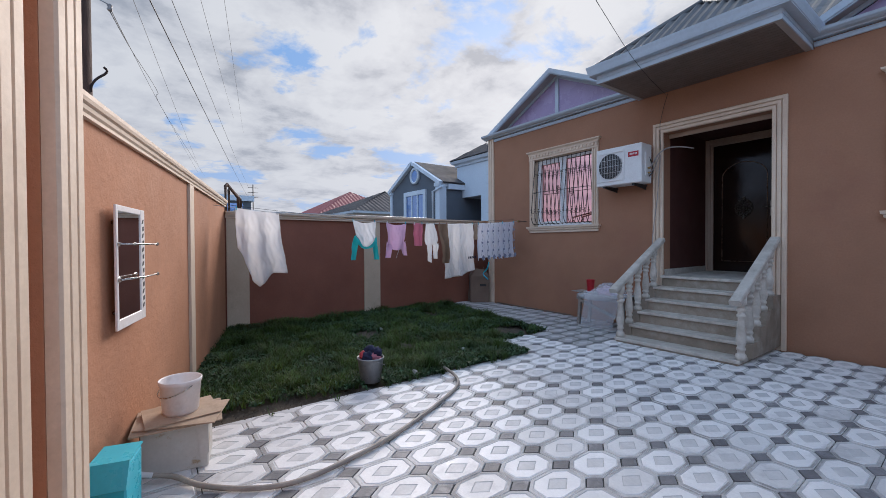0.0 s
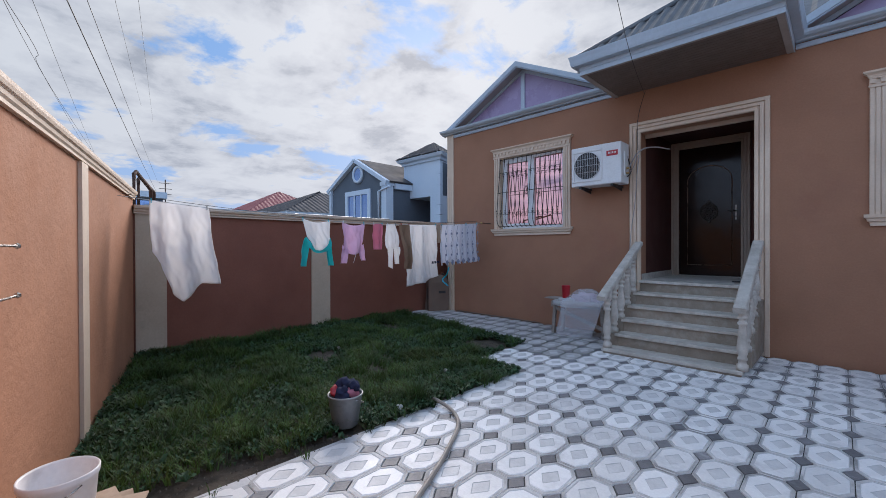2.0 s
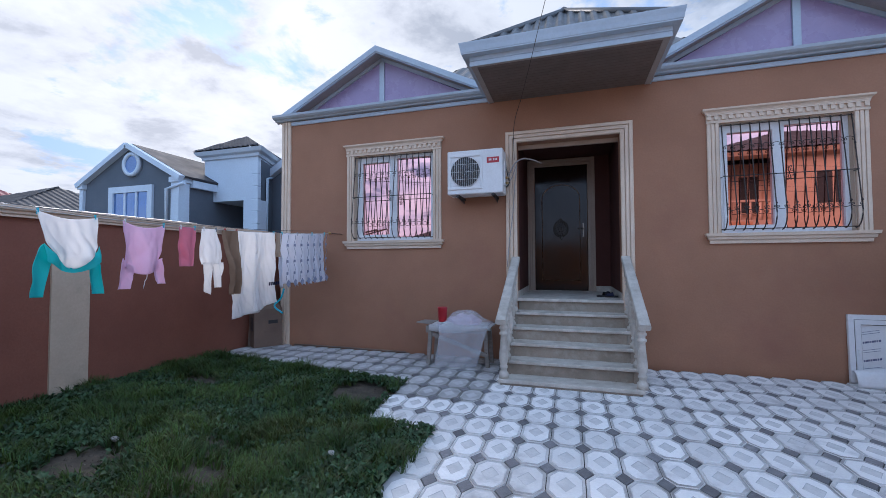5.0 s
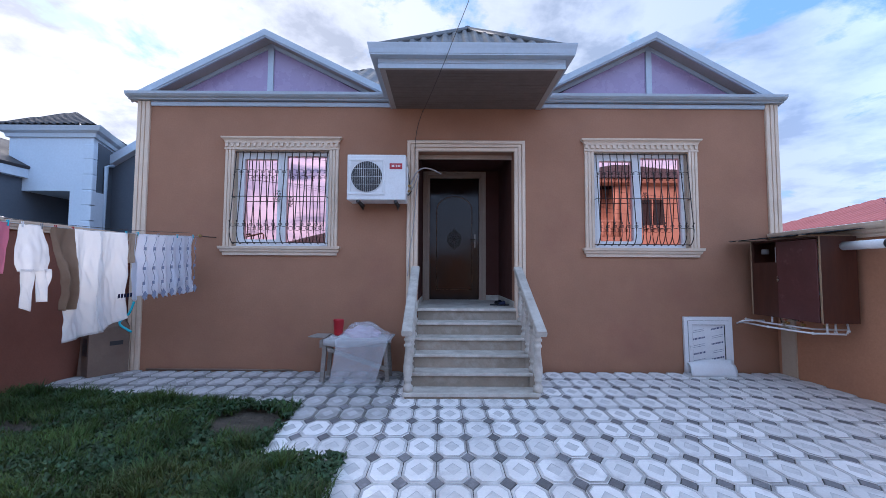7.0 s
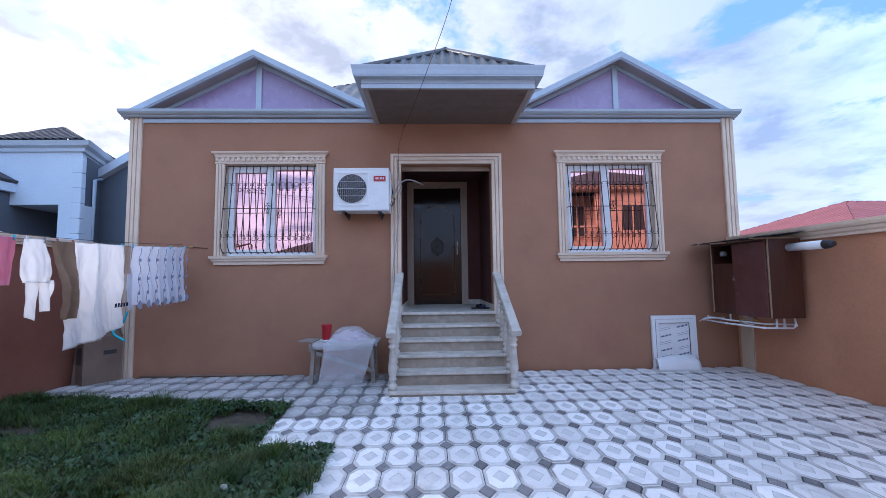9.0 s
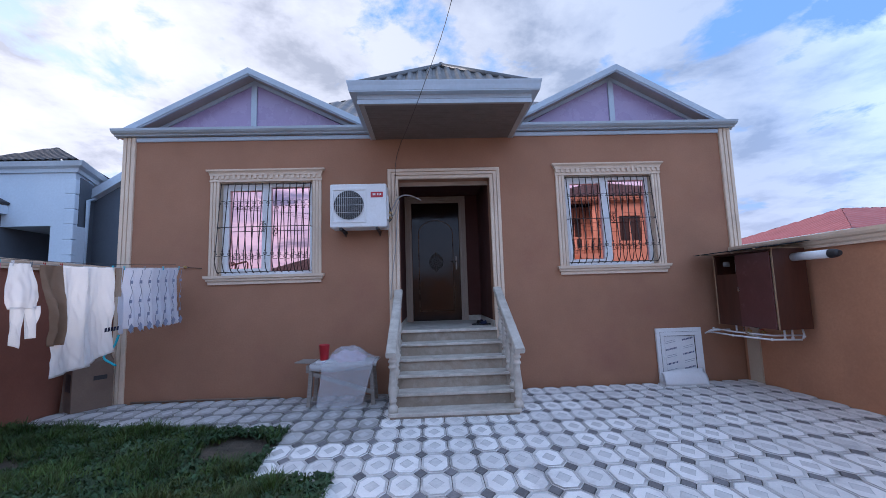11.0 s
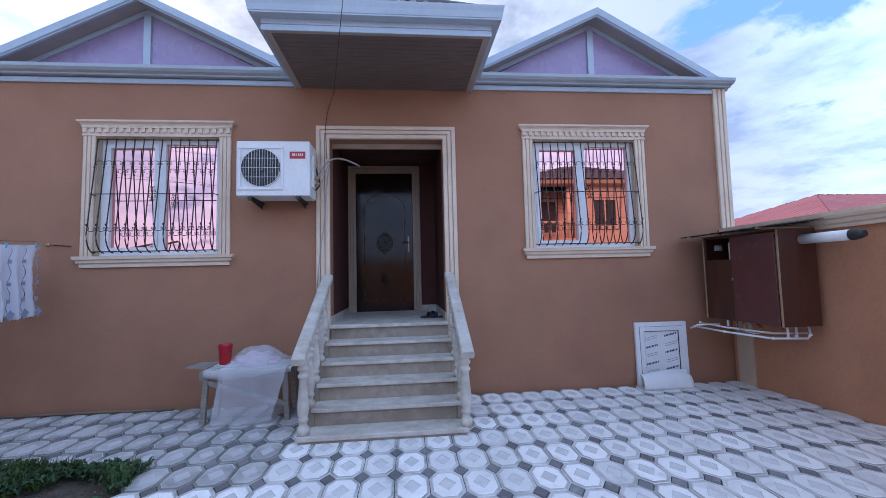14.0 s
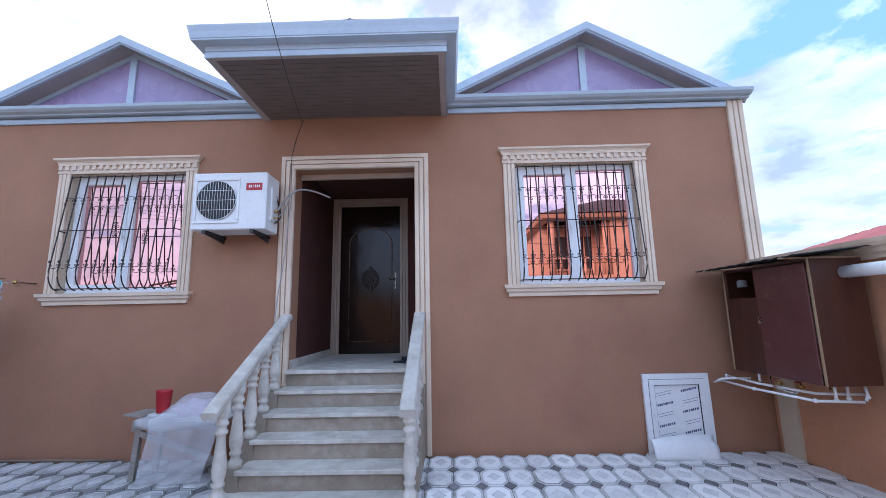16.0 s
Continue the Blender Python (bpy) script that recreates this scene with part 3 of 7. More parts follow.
# ---- the house front ----


def grid_wall(bm, xs, zs, y0, y1, hole):
    """A wall between y0 and y1 over a grid, with hole(x, z) telling which cells are open."""
    nx, nz = len(xs) - 1, len(zs) - 1
    solid = [[not hole((xs[i] + xs[i + 1]) / 2, (zs[k] + zs[k + 1]) / 2) for k in range(nz)] for i in range(nx)]

    def q(*p):
        bm.faces.new([bm.verts.new(c) for c in p])

    for i in range(nx):
        for k in range(nz):
            if not solid[i][k]:
                continue
            a, b, c, d = xs[i], xs[i + 1], zs[k], zs[k + 1]
            q((a, y0, c), (b, y0, c), (b, y0, d), (a, y0, d))
            q((a, y1, d), (b, y1, d), (b, y1, c), (a, y1, c))
            if i == 0 or not solid[i - 1][k]:
                q((a, y0, c), (a, y0, d), (a, y1, d), (a, y1, c))
            if i == nx - 1 or not solid[i + 1][k]:
                q((b, y0, d), (b, y0, c), (b, y1, c), (b, y1, d))
            if k == 0 or not solid[i][k - 1]:
                q((b, y0, c), (a, y0, c), (a, y1, c), (b, y1, c))
            if k == nz - 1 or not solid[i][k + 1]:
                q((a, y0, d), (b, y0, d), (b, y1, d), (a, y1, d))
    bmesh.ops.remove_doubles(bm, verts=bm.verts[:], dist=0.0005)


WX = (-5.42, 0.045)                         # window centres
WH = 0.72                                   # half width of the opening
WZ0, WZ1 = 1.84, 3.31
DX0, DX1, DZ0, DZ1 = -3.35, -1.89, 0.93, 3.30


def hole(x, z):
    if any(abs(x - c) < WH and WZ0 < z < WZ1 for c in WX):
        return True
    return DX0 < x < DX1 and DZ0 < z < DZ1


bm = B()
grid_wall(bm, sorted([-7.645, 2.165, DX0, DX1] + [c + s * WH for c in WX for s in (-1, 1)]), [-0.05, DZ0, WZ0, DZ1, WZ1, 4.15], FY, FY + 0.22, hole)
front = thing("wall_front", "brown stucco house front", "wall", bm, M_STUCCO, "structure")

bm = B()
box(bm, -7.645, -7.425, FY + 0.22, 15.0, -0.05, 4.15)
box(bm, 1.945, 2.165, FY + 0.22, 15.0, -0.05, 4.15)
box(bm, -7.425, 1.945, 14.8, 15.0, -0.05, 4.15)
thing("wall_house_sides", "brown stucco side and back walls of the house", "wall", bm, M_STUCCO, "structure")

# the porch recess, its shade put into the wall and ceiling colour
bm = B()
DY = 8.6
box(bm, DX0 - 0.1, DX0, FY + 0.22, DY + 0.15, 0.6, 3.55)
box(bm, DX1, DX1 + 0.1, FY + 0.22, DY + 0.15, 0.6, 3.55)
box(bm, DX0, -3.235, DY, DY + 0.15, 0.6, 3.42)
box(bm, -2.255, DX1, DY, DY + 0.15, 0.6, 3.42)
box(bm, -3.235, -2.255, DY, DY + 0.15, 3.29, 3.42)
thing("wall_porch", "maroon brown stucco walls of the recessed porch, shade in their colour", "wall", bm, M_PORCH_SHADE, "structure")
bm = B()
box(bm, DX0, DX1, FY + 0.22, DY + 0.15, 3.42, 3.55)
thing("ceiling_porch", "maroon brown plaster porch ceiling, shade in its colour", "ceiling", bm, M_PORCH_SHADE, "structure")
skirt = thing("baseboard", "pale stone skirting along the porch walls", "baseboard", None, None, "structure")
for x0, x1, y0, y1 in ((DX0, DX0 + 0.015, FY + 0.02, DY), (DX1 - 0.015, DX1, FY + 0.02, DY), (-2.14, DX1 - 0.015, DY - 0.015, DY)):
    bm = B()
    box(bm, x0, x1, y0, y1, 0.932, 1.03)
    part("skirting", bm, M_STONE, skirt, bevel=0.003)


def mitred(bm, prof, pts, z0):
    """A profile of (out, up) swept round an open line of plan points with mitred corners; out is to the right of travel."""
    pts = [Vector((*p, 0)) for p in pts]
    rows = []
    for i, p in enumerate(pts):
        ds = []
        if i:
            ds.append((p - pts[i - 1]).normalized())
        if i < len(pts) - 1:
            ds.append((pts[i + 1] - p).normalized())
        ns = [Vector((d.y, -d.x, 0)) for d in ds]
        m = ns[0] if len(ns) == 1 else (ns[0] + ns[1]) / (1 + ns[0].dot(ns[1]))
        rows.append([bm.verts.new(p + m * a + Vector((0, 0, z0 + b))) for a, b in prof])
    k = len(prof)
    for p, q in zip(rows, rows[1:]):
        for i in range(k):
            j = (i + 1) % k
            bm.faces.new((p[i], p[j], q[j], q[i]))
    bm.faces.new(rows[0][::-1])
    bm.faces.new(rows[-1])


# windows
def window(name, cx, label):
    ob = thing(name, label, "window", None, None, "structure", at=pose(cx, FY, 0))
    gy = 0.12
    # fluted side strips, crown with dentils, sill
    for x in (-WH - 0.14, WH):
        bm = B()
        extrude(bm, fluted(0.14, 0.028), (x, -0.001, WZ0 - 0.0), (1, 0, 0), (0, -1, 0), (0, 0, WZ1 - WZ0 - 0.001))
        part("side_moulding", bm, M_CREAM, ob, "fluted cream plaster moulding")
        # plain reveal returns
        bm = B()
        x_in = -WH if x < 0 else WH
        box(bm, min(x_in, x_in + (0.012 if x < 0 else -0.012)), max(x_in, x_in + (0.012 if x < 0 else -0.012)), 0.001, gy, WZ0 + 0.002, WZ1 - 0.002)
        part("reveal", bm, M_CREAM_FLAT, ob)
    bm = B()
    box(bm, -WH + 0.012, WH - 0.012, 0.001, gy, WZ1 - 0.012, WZ1 - 0.001)
    part("reveal", bm, M_CREAM_FLAT, ob)
    w = WH + 0.145
    ends = [(-w, -0.001), (-w, -0.03), (w, -0.03), (w, -0.001)]
    bm = B()
    mitred(bm, [(-0.029, 0.0), (0.0, 0.0), (0.0, 0.115), (0.012, 0.12), (0.012, 0.132), (0.022, 0.15), (0.04, 0.165), (0.046, 0.168), (0.05, 0.19), (-0.029, 0.192)], ends, WZ1)
    crown = part("crown", bm, M_CREAM, ob, "cream plaster cornice with a dentil row")
    n = 21
    for i in range(n):
        x = -w + 0.03 + i * (2 * w - 0.06) / (n - 1)
        bm = B()
        box(bm, x - 0.023, x + 0.023, -0.048, -0.0305, WZ1 + 0.045, WZ1 + 0.098)
        part("dentil", bm, M_CREAM, crown)
    bm = B()
    box(bm, -w + 0.002, w - 0.002, -0.052, -0.0305, WZ1 + 0.0985, WZ1 + 0.1145)
    part("dentil_band", bm, M_CREAM, crown)
    for x in (-w - 0.006, w - 0.145):
        bm = B()
        box(bm, x, x + 0.151, -0.038, -0.0305, WZ1 + 0.002, WZ1 + 0.03)
        part("capital", bm, M_CREAM, ob, bevel=0.003)
    bm = B()
    mitred(bm, [(-0.029, 0.0), (0.0, 0.0), (0.003, 0.04), (0.025, 0.055), (0.03, 0.085), (0.05, 0.095), (0.055, 0.134), (-0.029, 0.135)], [(-w + 0.01, -0.001), (-w + 0.01, -0.03), (w - 0.01, -0.03), (w - 0.01, -0.001)], WZ0 - 0.136)
    part("window_sill", bm, M_CREAM, ob, "moulded cream window sill")
    bm = B()
    box(bm, -WH, WH, 0.0, gy, WZ0 - 0.02, WZ0 + 0.002)
    part("inner_sill", bm, M_CREAM_FLAT, ob)
    # white frame: outer, mullion, opening sash
    f = 0.055
    bm = B()
    x0, x1, z0, z1 = -WH + 0.012, WH - 0.012, WZ0 + 0.002, WZ1 - 0.012
    box(bm, x0, x0 + f, gy - 0.04, gy + 0.03, z0, z1)
    box(bm, x1 - f, x1, gy - 0.04, gy + 0.03, z0, z1)
    box(bm, x0 + f, x1 - f, gy - 0.04, gy + 0.03, z0, z0 + f)
    box(bm, x0 + f, x1 - f, gy - 0.04, gy + 0.03, z1 - f, z1)
    box(bm, -0.04, 0.04, gy - 0.04, gy + 0.03, z0 + f, z1 - f)
    fr = part("window_frame", bm, M_WHITE_PVC, ob, "white plastic window frame")
    s = 0.05
    for a, b, sash in ((x0 + f, -0.04, True), (0.04, x1 - f, False)):
        za, zb = z0 + f, z1 - f
        if sash:
            bm = B()
            box(bm, a, a + s, gy - 0.052, gy + 0.02, za, zb)
            box(bm, b - s, b, gy - 0.052, gy + 0.02, za, zb)
            box(bm, a + s, b - s, gy - 0.052, gy + 0.02, za, za + s)
            box(bm, a + s, b - s, gy - 0.052, gy + 0.02, zb - s, zb)
            part("sash", bm, M_WHITE_PVC, ob, "white opening sash")
            bm = B()
            box(bm, b - 0.035, b - 0.015, gy - 0.08, gy - 0.052, (za + zb) / 2 - 0.06, (za + zb) / 2 + 0.06)
            part("window_handle", bm, M_WHITE_PVC, ob)
            a, b, za, zb = a + s, b - s, za + s, zb - s
        bm = B()
        box(bm, a, b, gy - 0.004, gy + 0.004, za, zb)
        part("pane", bm, M_GLASS, ob, "pink tinted mirror pane")
    # wrought iron grille, bellied at its foot
    grille = thing("window_grille", "black wrought iron window grille with scrolls and a bellied foot", "window grille", None, None, group="window grilles", at=pose(cx, FY, 0))
    zt, zb = WZ1 - 0.03, WZ0 + 0.035
    H = zt - zb
    hx = WH - 0.03

    def belly(z):
        """The bars lean outwards all the way down and hook back at the foot."""
        u = (z - zb) / H
        if u > 0.15:
            return -0.025 - 0.14 * (1 - u) / 0.85
        return -0.03 - 0.135 * math.sqrt(max(0.0, 1 - ((0.15 - u) / 0.15) ** 2))

    nb = 14
    pitch = 2 * hx / (nb - 1)
    for i in range(nb):
        x = -hx + i * pitch
        bm = B()
        tube(bm, [(x, belly(zb + H * u), zb + H * u) for u in (0, 0.004, 0.015, 0.035, 0.065, 0.1, 0.15, 0.3, 0.5, 0.75, 1.0)], 0.0075, 6)
        part("bar", bm, M_IRON, grille)
    for u in (0.01, 0.5, 0.99):
        z = zb + H * u
        y = belly(z)
        bm = B()
        tube(bm, [(-hx - 0.022, 0.02, z), (-hx - 0.012, y, z), (hx + 0.012, y, z), (hx + 0.022, 0.02, z)], 0.006, 5)
        part("crossbar", bm, M_IRON, grille)

    def curl(bm, x, y, z, sx, sz, r):
        """A small spiral that starts at (x, z) and winds inwards."""
        pts = []
        for k in range(9):
            a = k / 8 * 1.7 * math.pi
            q = r * (1 - 0.6 * k / 8)
            pts.append((x + sx * (r - q * math.cos(a)), y, z + sz * q * math.sin(a)))
        tube(bm, pts, 0.0042, 4)

    # two rows of arches between the bars, with curled ends and a bud on each bar
    for u, flip in ((0.20, -1), (0.77, 1)):
        z = zb + H * u
        y = belly(z) - 0.008
        for i in range(nb - 1):
            x = -hx + i * pitch
            bm = B()
            tube(bm, [(x + pitch * (0.5 - 0.5 * math.cos(math.pi * k / 8)), y, z + flip * 0.034 * math.sin(math.pi * k / 8)) for k in range(9)], 0.0042, 4)
            curl(bm, x + 0.004, y, z, 1, -flip, 0.014)
            curl(bm, x + pitch - 0.004, y, z, -1, -flip, 0.014)
            part("scroll", bm, M_IRON, grille)
        for i in range(nb):
            bm = B()
            bmesh.ops.create_icosphere(bm, subdivisions=1, radius=1, matrix=Matrix.Translation((-hx + i * pitch, y, z - flip * 0.045)) @ Matrix.Diagonal((0.013, 0.013, 0.017, 1)))
            part("bud", bm, M_IRON, grille)
    # a rosette of four curls on the middle of the crossbar
    z = zb + H * 0.5
    y = belly(z) - 0.012
    for sx in (-1, 1):
        for sz in (-1, 1):
            bm = B()
            tube(bm, [(0.002 * sx, y, z + sz * 0.004), (sx * 0.012, y, z + sz * 0.04), (sx * 0.004, y, z + sz * 0.075)], 0.0045, 4)
            curl(bm, sx * 0.006, y, z + sz * 0.03, sx, sz, 0.02)
            curl(bm, sx * 0.004, y, z + sz * 0.075, sx, sz, 0.013)
            part("rosette_scroll", bm, M_IRON, grille)
    return ob


window("window_1", WX[0], "two-pane white window with cream plaster surround")
window("window_2", WX[1], "two-pane white window with cream plaster surround")

# corner strips of the house
for i, x in enumerate((-7.64, 1.97)):
    bm = B()
    z0 = -0.005 if i == 0 else 2.068
    extrude(bm, fluted(0.19, 0.035), (x, FY - 0.001, z0), (1, 0, 0), (0, -1, 0), (0, 0, 4.055 - z0))
    thing("trim_corner", "fluted cream corner strip of the house", "trim", bm, M_CREAM, "structure", "corner strips")

# door surround
sur = thing("trim_door", "fluted cream plaster surround of the porch opening", "trim", None, None, "structure")

def frame_round(bm, x0, x1, z0, z1, width, depth, y):
    """A moulding round the sides and head of an opening, mitred at its corners."""
    mitred(bm, fluted(width, depth), [(x1, z0), (x1, z1), (x0, z1), (x0, z0)], 0.0)
    for v in bm.verts:
        v.co = Vector((v.co.x, y - v.co.z, v.co.y))
    bmesh.ops.recalc_face_normals(bm, faces=bm.faces[:])


bm = B()
frame_round(bm, DX0 + 0.002, DX1 - 0.002, 0.0, DZ1 - 0.002, 0.168, 0.045, FY - 0.001)
part("moulding", bm, M_CREAM, sur)
bm = B()
box(bm, DX0 + 0.002, DX1 - 0.002, FY + 0.17, FY + 0.215, 3.235, 3.298)
part("inner_lintel", bm, M_CASING, sur, "narrow beam inside the opening")

# front door
door = thing("door_1", "closed dark brown lacquered door with an ornament", "door", None, None, "structure", at=pose(-2.745, DY, 0.96))
dw, dh = 0.47, 2.31
bm = B()
frame_round(bm, -dw - 0.003, dw + 0.003, -0.025, dh - 0.002, 0.13, 0.03, 0.0)
part("casing", bm, M_CASING, door, "moulded taupe door casing")
bm = B()
box(bm, -dw, dw, 0.03, 0.09, -0.02, dh)
part("leaf", bm, M_DOOR, door, "dark brown lacquered steel leaf", bevel=0.004)
# arched panel line
pl = 0.34
arch = [(-pl, 0.17), (pl, 0.17), (pl, 1.70)] + [(pl * math.cos(a), 1.70 + 0.26 * math.sin(a)) for a in [math.pi * k / 14 for k in range(1, 14)]] + [(-pl, 1.70)]
bm = B()
tube(bm, [(x, 0.027, z) for x, z in arch + arch[:2]], 0.009, 6)
part("panel_moulding", bm, M_DOOR_LINE, door, "bronze arched panel line")
pl2 = 0.30
arch = [(-pl2, 0.21), (pl2, 0.21), (pl2, 1.69)] + [(pl2 * math.cos(a), 1.69 + 0.23 * math.sin(a)) for a in [math.pi * k / 14 for k in range(1, 14)]] + [(-pl2, 1.69)]
bm = B()
vs = [bm.verts.new((x, 0.0295, z)) for x, z in arch]
f = bm.faces.new(vs)
r = bmesh.ops.inset_region(bm, faces=[f], thickness=0.03, depth=0.012)
part("panel", bm, M_DOOR, door)
# cast oval ornament: a hub in a ring, leaves between scrolls, a larger leaf above and below
bm = B()


def leaf(a, rad, ln, wd):
    p = Vector((rad * math.cos(a), 0.012, 1.13 + 1.2 * rad * math.sin(a)))
    bmesh.ops.create_icosphere(bm, subdivisions=1, radius=1, matrix=Matrix.Translation(p) @ Matrix.Rotation(-a, 4, "Y") @ Matrix.Diagonal((ln, 0.013, wd, 1)))


for k in range(12):
    a = math.pi * k / 6
    leaf(a, 0.118, 0.034, 0.017)
    leaf(a + 0.26, 0.085, 0.026, 0.013)
    c = a + 0.26
    tube(bm, [(0.118 * math.cos(c) + 0.017 * math.cos(t), 0.01, 1.13 + 0.142 * math.sin(c) + 0.017 * math.sin(t)) for t in [i * 0.785 for i in range(9)]], 0.0055, 4)
for sgn in (-1, 1):
    leaf(sgn * math.pi / 2, 0.148, 0.034, 0.026)
tube(bm, [(0.05 * math.cos(t), 0.008, 1.13 + 0.058 * math.sin(t)) for t in [i * math.pi / 10 for i in range(21)]], 0.009, 5)
bmesh.ops.create_icosphere(bm, subdivisions=2, radius=1, matrix=Matrix.Translation((0, 0.01, 1.13)) @ Matrix.Diagonal((0.026, 0.02, 0.03, 1)))
part("ornament", bm, M_DARK_METAL, door, "cast dark metal oval ornament")
bm = B()
box(bm, 0.382, 0.412, 0.018, 0.032, 0.97, 1.23)
hp = part("handle_plate", bm, M_HANDLE, door, "aged steel handle plate", bevel=0.004)
bm = B()
tube(bm, [(0.397, 0.02, 1.13), (0.397, -0.04, 1.13), (0.30, -0.045, 1.13)], 0.009, 8)
part("handle", bm, M_HANDLE, hp, "aged steel lever handle")
bm = B()
lathe(bm, [(0.012, 0.0), (0.012, 0.012), (0.005, 0.014)], (0, 0, 0), 12, Matrix.Translation((0.397, 0.018, 1.03)) @ Matrix.Rotation(radians(90), 4, "X"))
part("lock_cylinder", bm, M_HANDLE, hp)
bm = B()
box(bm, -dw, dw, -0.01, 0.09, -0.028, -0.0205)
part("threshold", bm, M_STONE, door)

# ---- stairs ----
stairs = thing("front_stairs", "pale stone front steps with projecting treads", "stairs", None, None, "structure")
levels = [0.07, 0.24, 0.415, 0.585, 0.76, 0.93]
run = 0.245
Y0 = 5.61
bm = B()
box(bm, -3.43, -1.83, Y0, FY - 0.005, 0.026, levels[0])
part("tread", bm, M_STONE, stairs, bevel=0.006)
bm = B()
box(bm, -3.41, -1.85, Y0 + 0.02, FY - 0.005, -0.01, 0.025)
part("riser", bm, M_STONE_DARK, stairs, "beige stone riser, shade put into its colour")
for i in range(1, 6):
    y = Y0 + run * i
    end = FY if i < 5 else DY + 0.02
    bm = B()
    x0, x1 = (-3.345, -1.865) if i < 5 else (DX0, DX1)
    box(bm, x0, x1, y, end, levels[i] - 0.038, levels[i] + (0.004 if i == 5 else 0))
    part("tread", bm, M_STONE, stairs, "pale stone tread", bevel=0.005)
    bm = B()
    xr0, xr1 = (-3.33, -1.88)
    box(bm, xr0, xr1, y + 0.035, y + 0.06, levels[i - 1], levels[i] - 0.038)
    part("riser", bm, M_STONE_DARK, stairs, "beige stone riser, shade put into its colour")
bm = B()
extrude(bm, [(Y0 + 0.08, 0.0)] + [p for i in range(1, 6) for p in ((Y0 + run * i + 0.061, levels[i - 1] - 0.01), (Y0 + run * i + 0.061, levels[i] - 0.042))] + [(FY - 0.01, levels[5] - 0.042), (FY - 0.01, 0.0)], (-3.328, 0, 0), (0, 1, 0), (0, 0, 1), (1.446, 0, 0))
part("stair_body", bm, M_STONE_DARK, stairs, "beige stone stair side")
bm = B()
box(bm, DX0 + 0.001, DX1 - 0.001, FY + 0.08, DY + 0.1, 0.5, levels[5] - 0.04)
part("landing_body", bm, M_STONE_DARK, stairs)

PROF = [(0.058, 0), (0.058, 0.05), (0.042, 0.058), (0.036, 0.085), (0.049, 0.095), (0.049, 0.112), (0.038, 0.122), (0.050, 0.15), (0.056, 0.185), (0.054, 0.22), (0.044, 0.29), (0.036, 0.36), (0.034, 0.395),
        (0.049, 0.403), (0.049, 0.42), (0.036, 0.428), (0.036, 0.448), (0.051, 0.456), (0.051, 0.473), (0.038, 0.481), (0.038, 0.50), (0.052, 0.51), (0.058, 0.53), (0.058, 0.60)]
RAIL0, RAIL1 = (5.50, 0.735), (6.945, 1.489)


def rail_z(y):
    return RAIL0[1] + (y - RAIL0[0]) * (RAIL1[1] - RAIL0[1]) / (RAIL1[0] - RAIL0[0])


for x in (-3.375, -1.845):
    bal = thing("stair_balustrade", "turned pale stone balusters under a sloping stone handrail", "balustrade", group="stair balustrades")
    bm = B()
    dirv = Vector((0, RAIL1[0] - RAIL0[0], RAIL1[1] - RAIL0[1]))
    up = Vector((0, -dirv.z, dirv.y)).normalized()
    extrude(bm, [(-0.05, 0.0), (-0.062, 0.015), (-0.062, 0.055), (-0.05, 0.07), (0.05, 0.07), (0.062, 0.055), (0.062, 0.015), (0.05, 0.0)], (x, RAIL0[0], RAIL0[1]), (1, 0, 0), up, dirv)
    part("handrail", bm, M_STONE, bal, "sloping pale stone handrail")
    for i in range(5):
        y = Y0 + 0.075 + run * i
        z = levels[i] if i else levels[0]
        h = rail_z(y) + 0.012 - z
        bm = B()
        k = h / 0.60
        lathe(bm, [(r, zz * k) for r, zz in PROF], (x, y, z), 12)
        part("baluster", bm, M_STONE, bal, "turned pale stone baluster")
    for i in range(1, 5):
        y = Y0 + 0.075 + run * i
        bm = B()
        box(bm, min(x - 0.06, x + 0.06), max(x - 0.06, x + 0.06), y - 0.06, y + 0.2 if i < 4 else FY - 0.005, 0.061, levels[i] - 0.001)
        part("stringer_block", bm, M_STONE_DARK, bal)

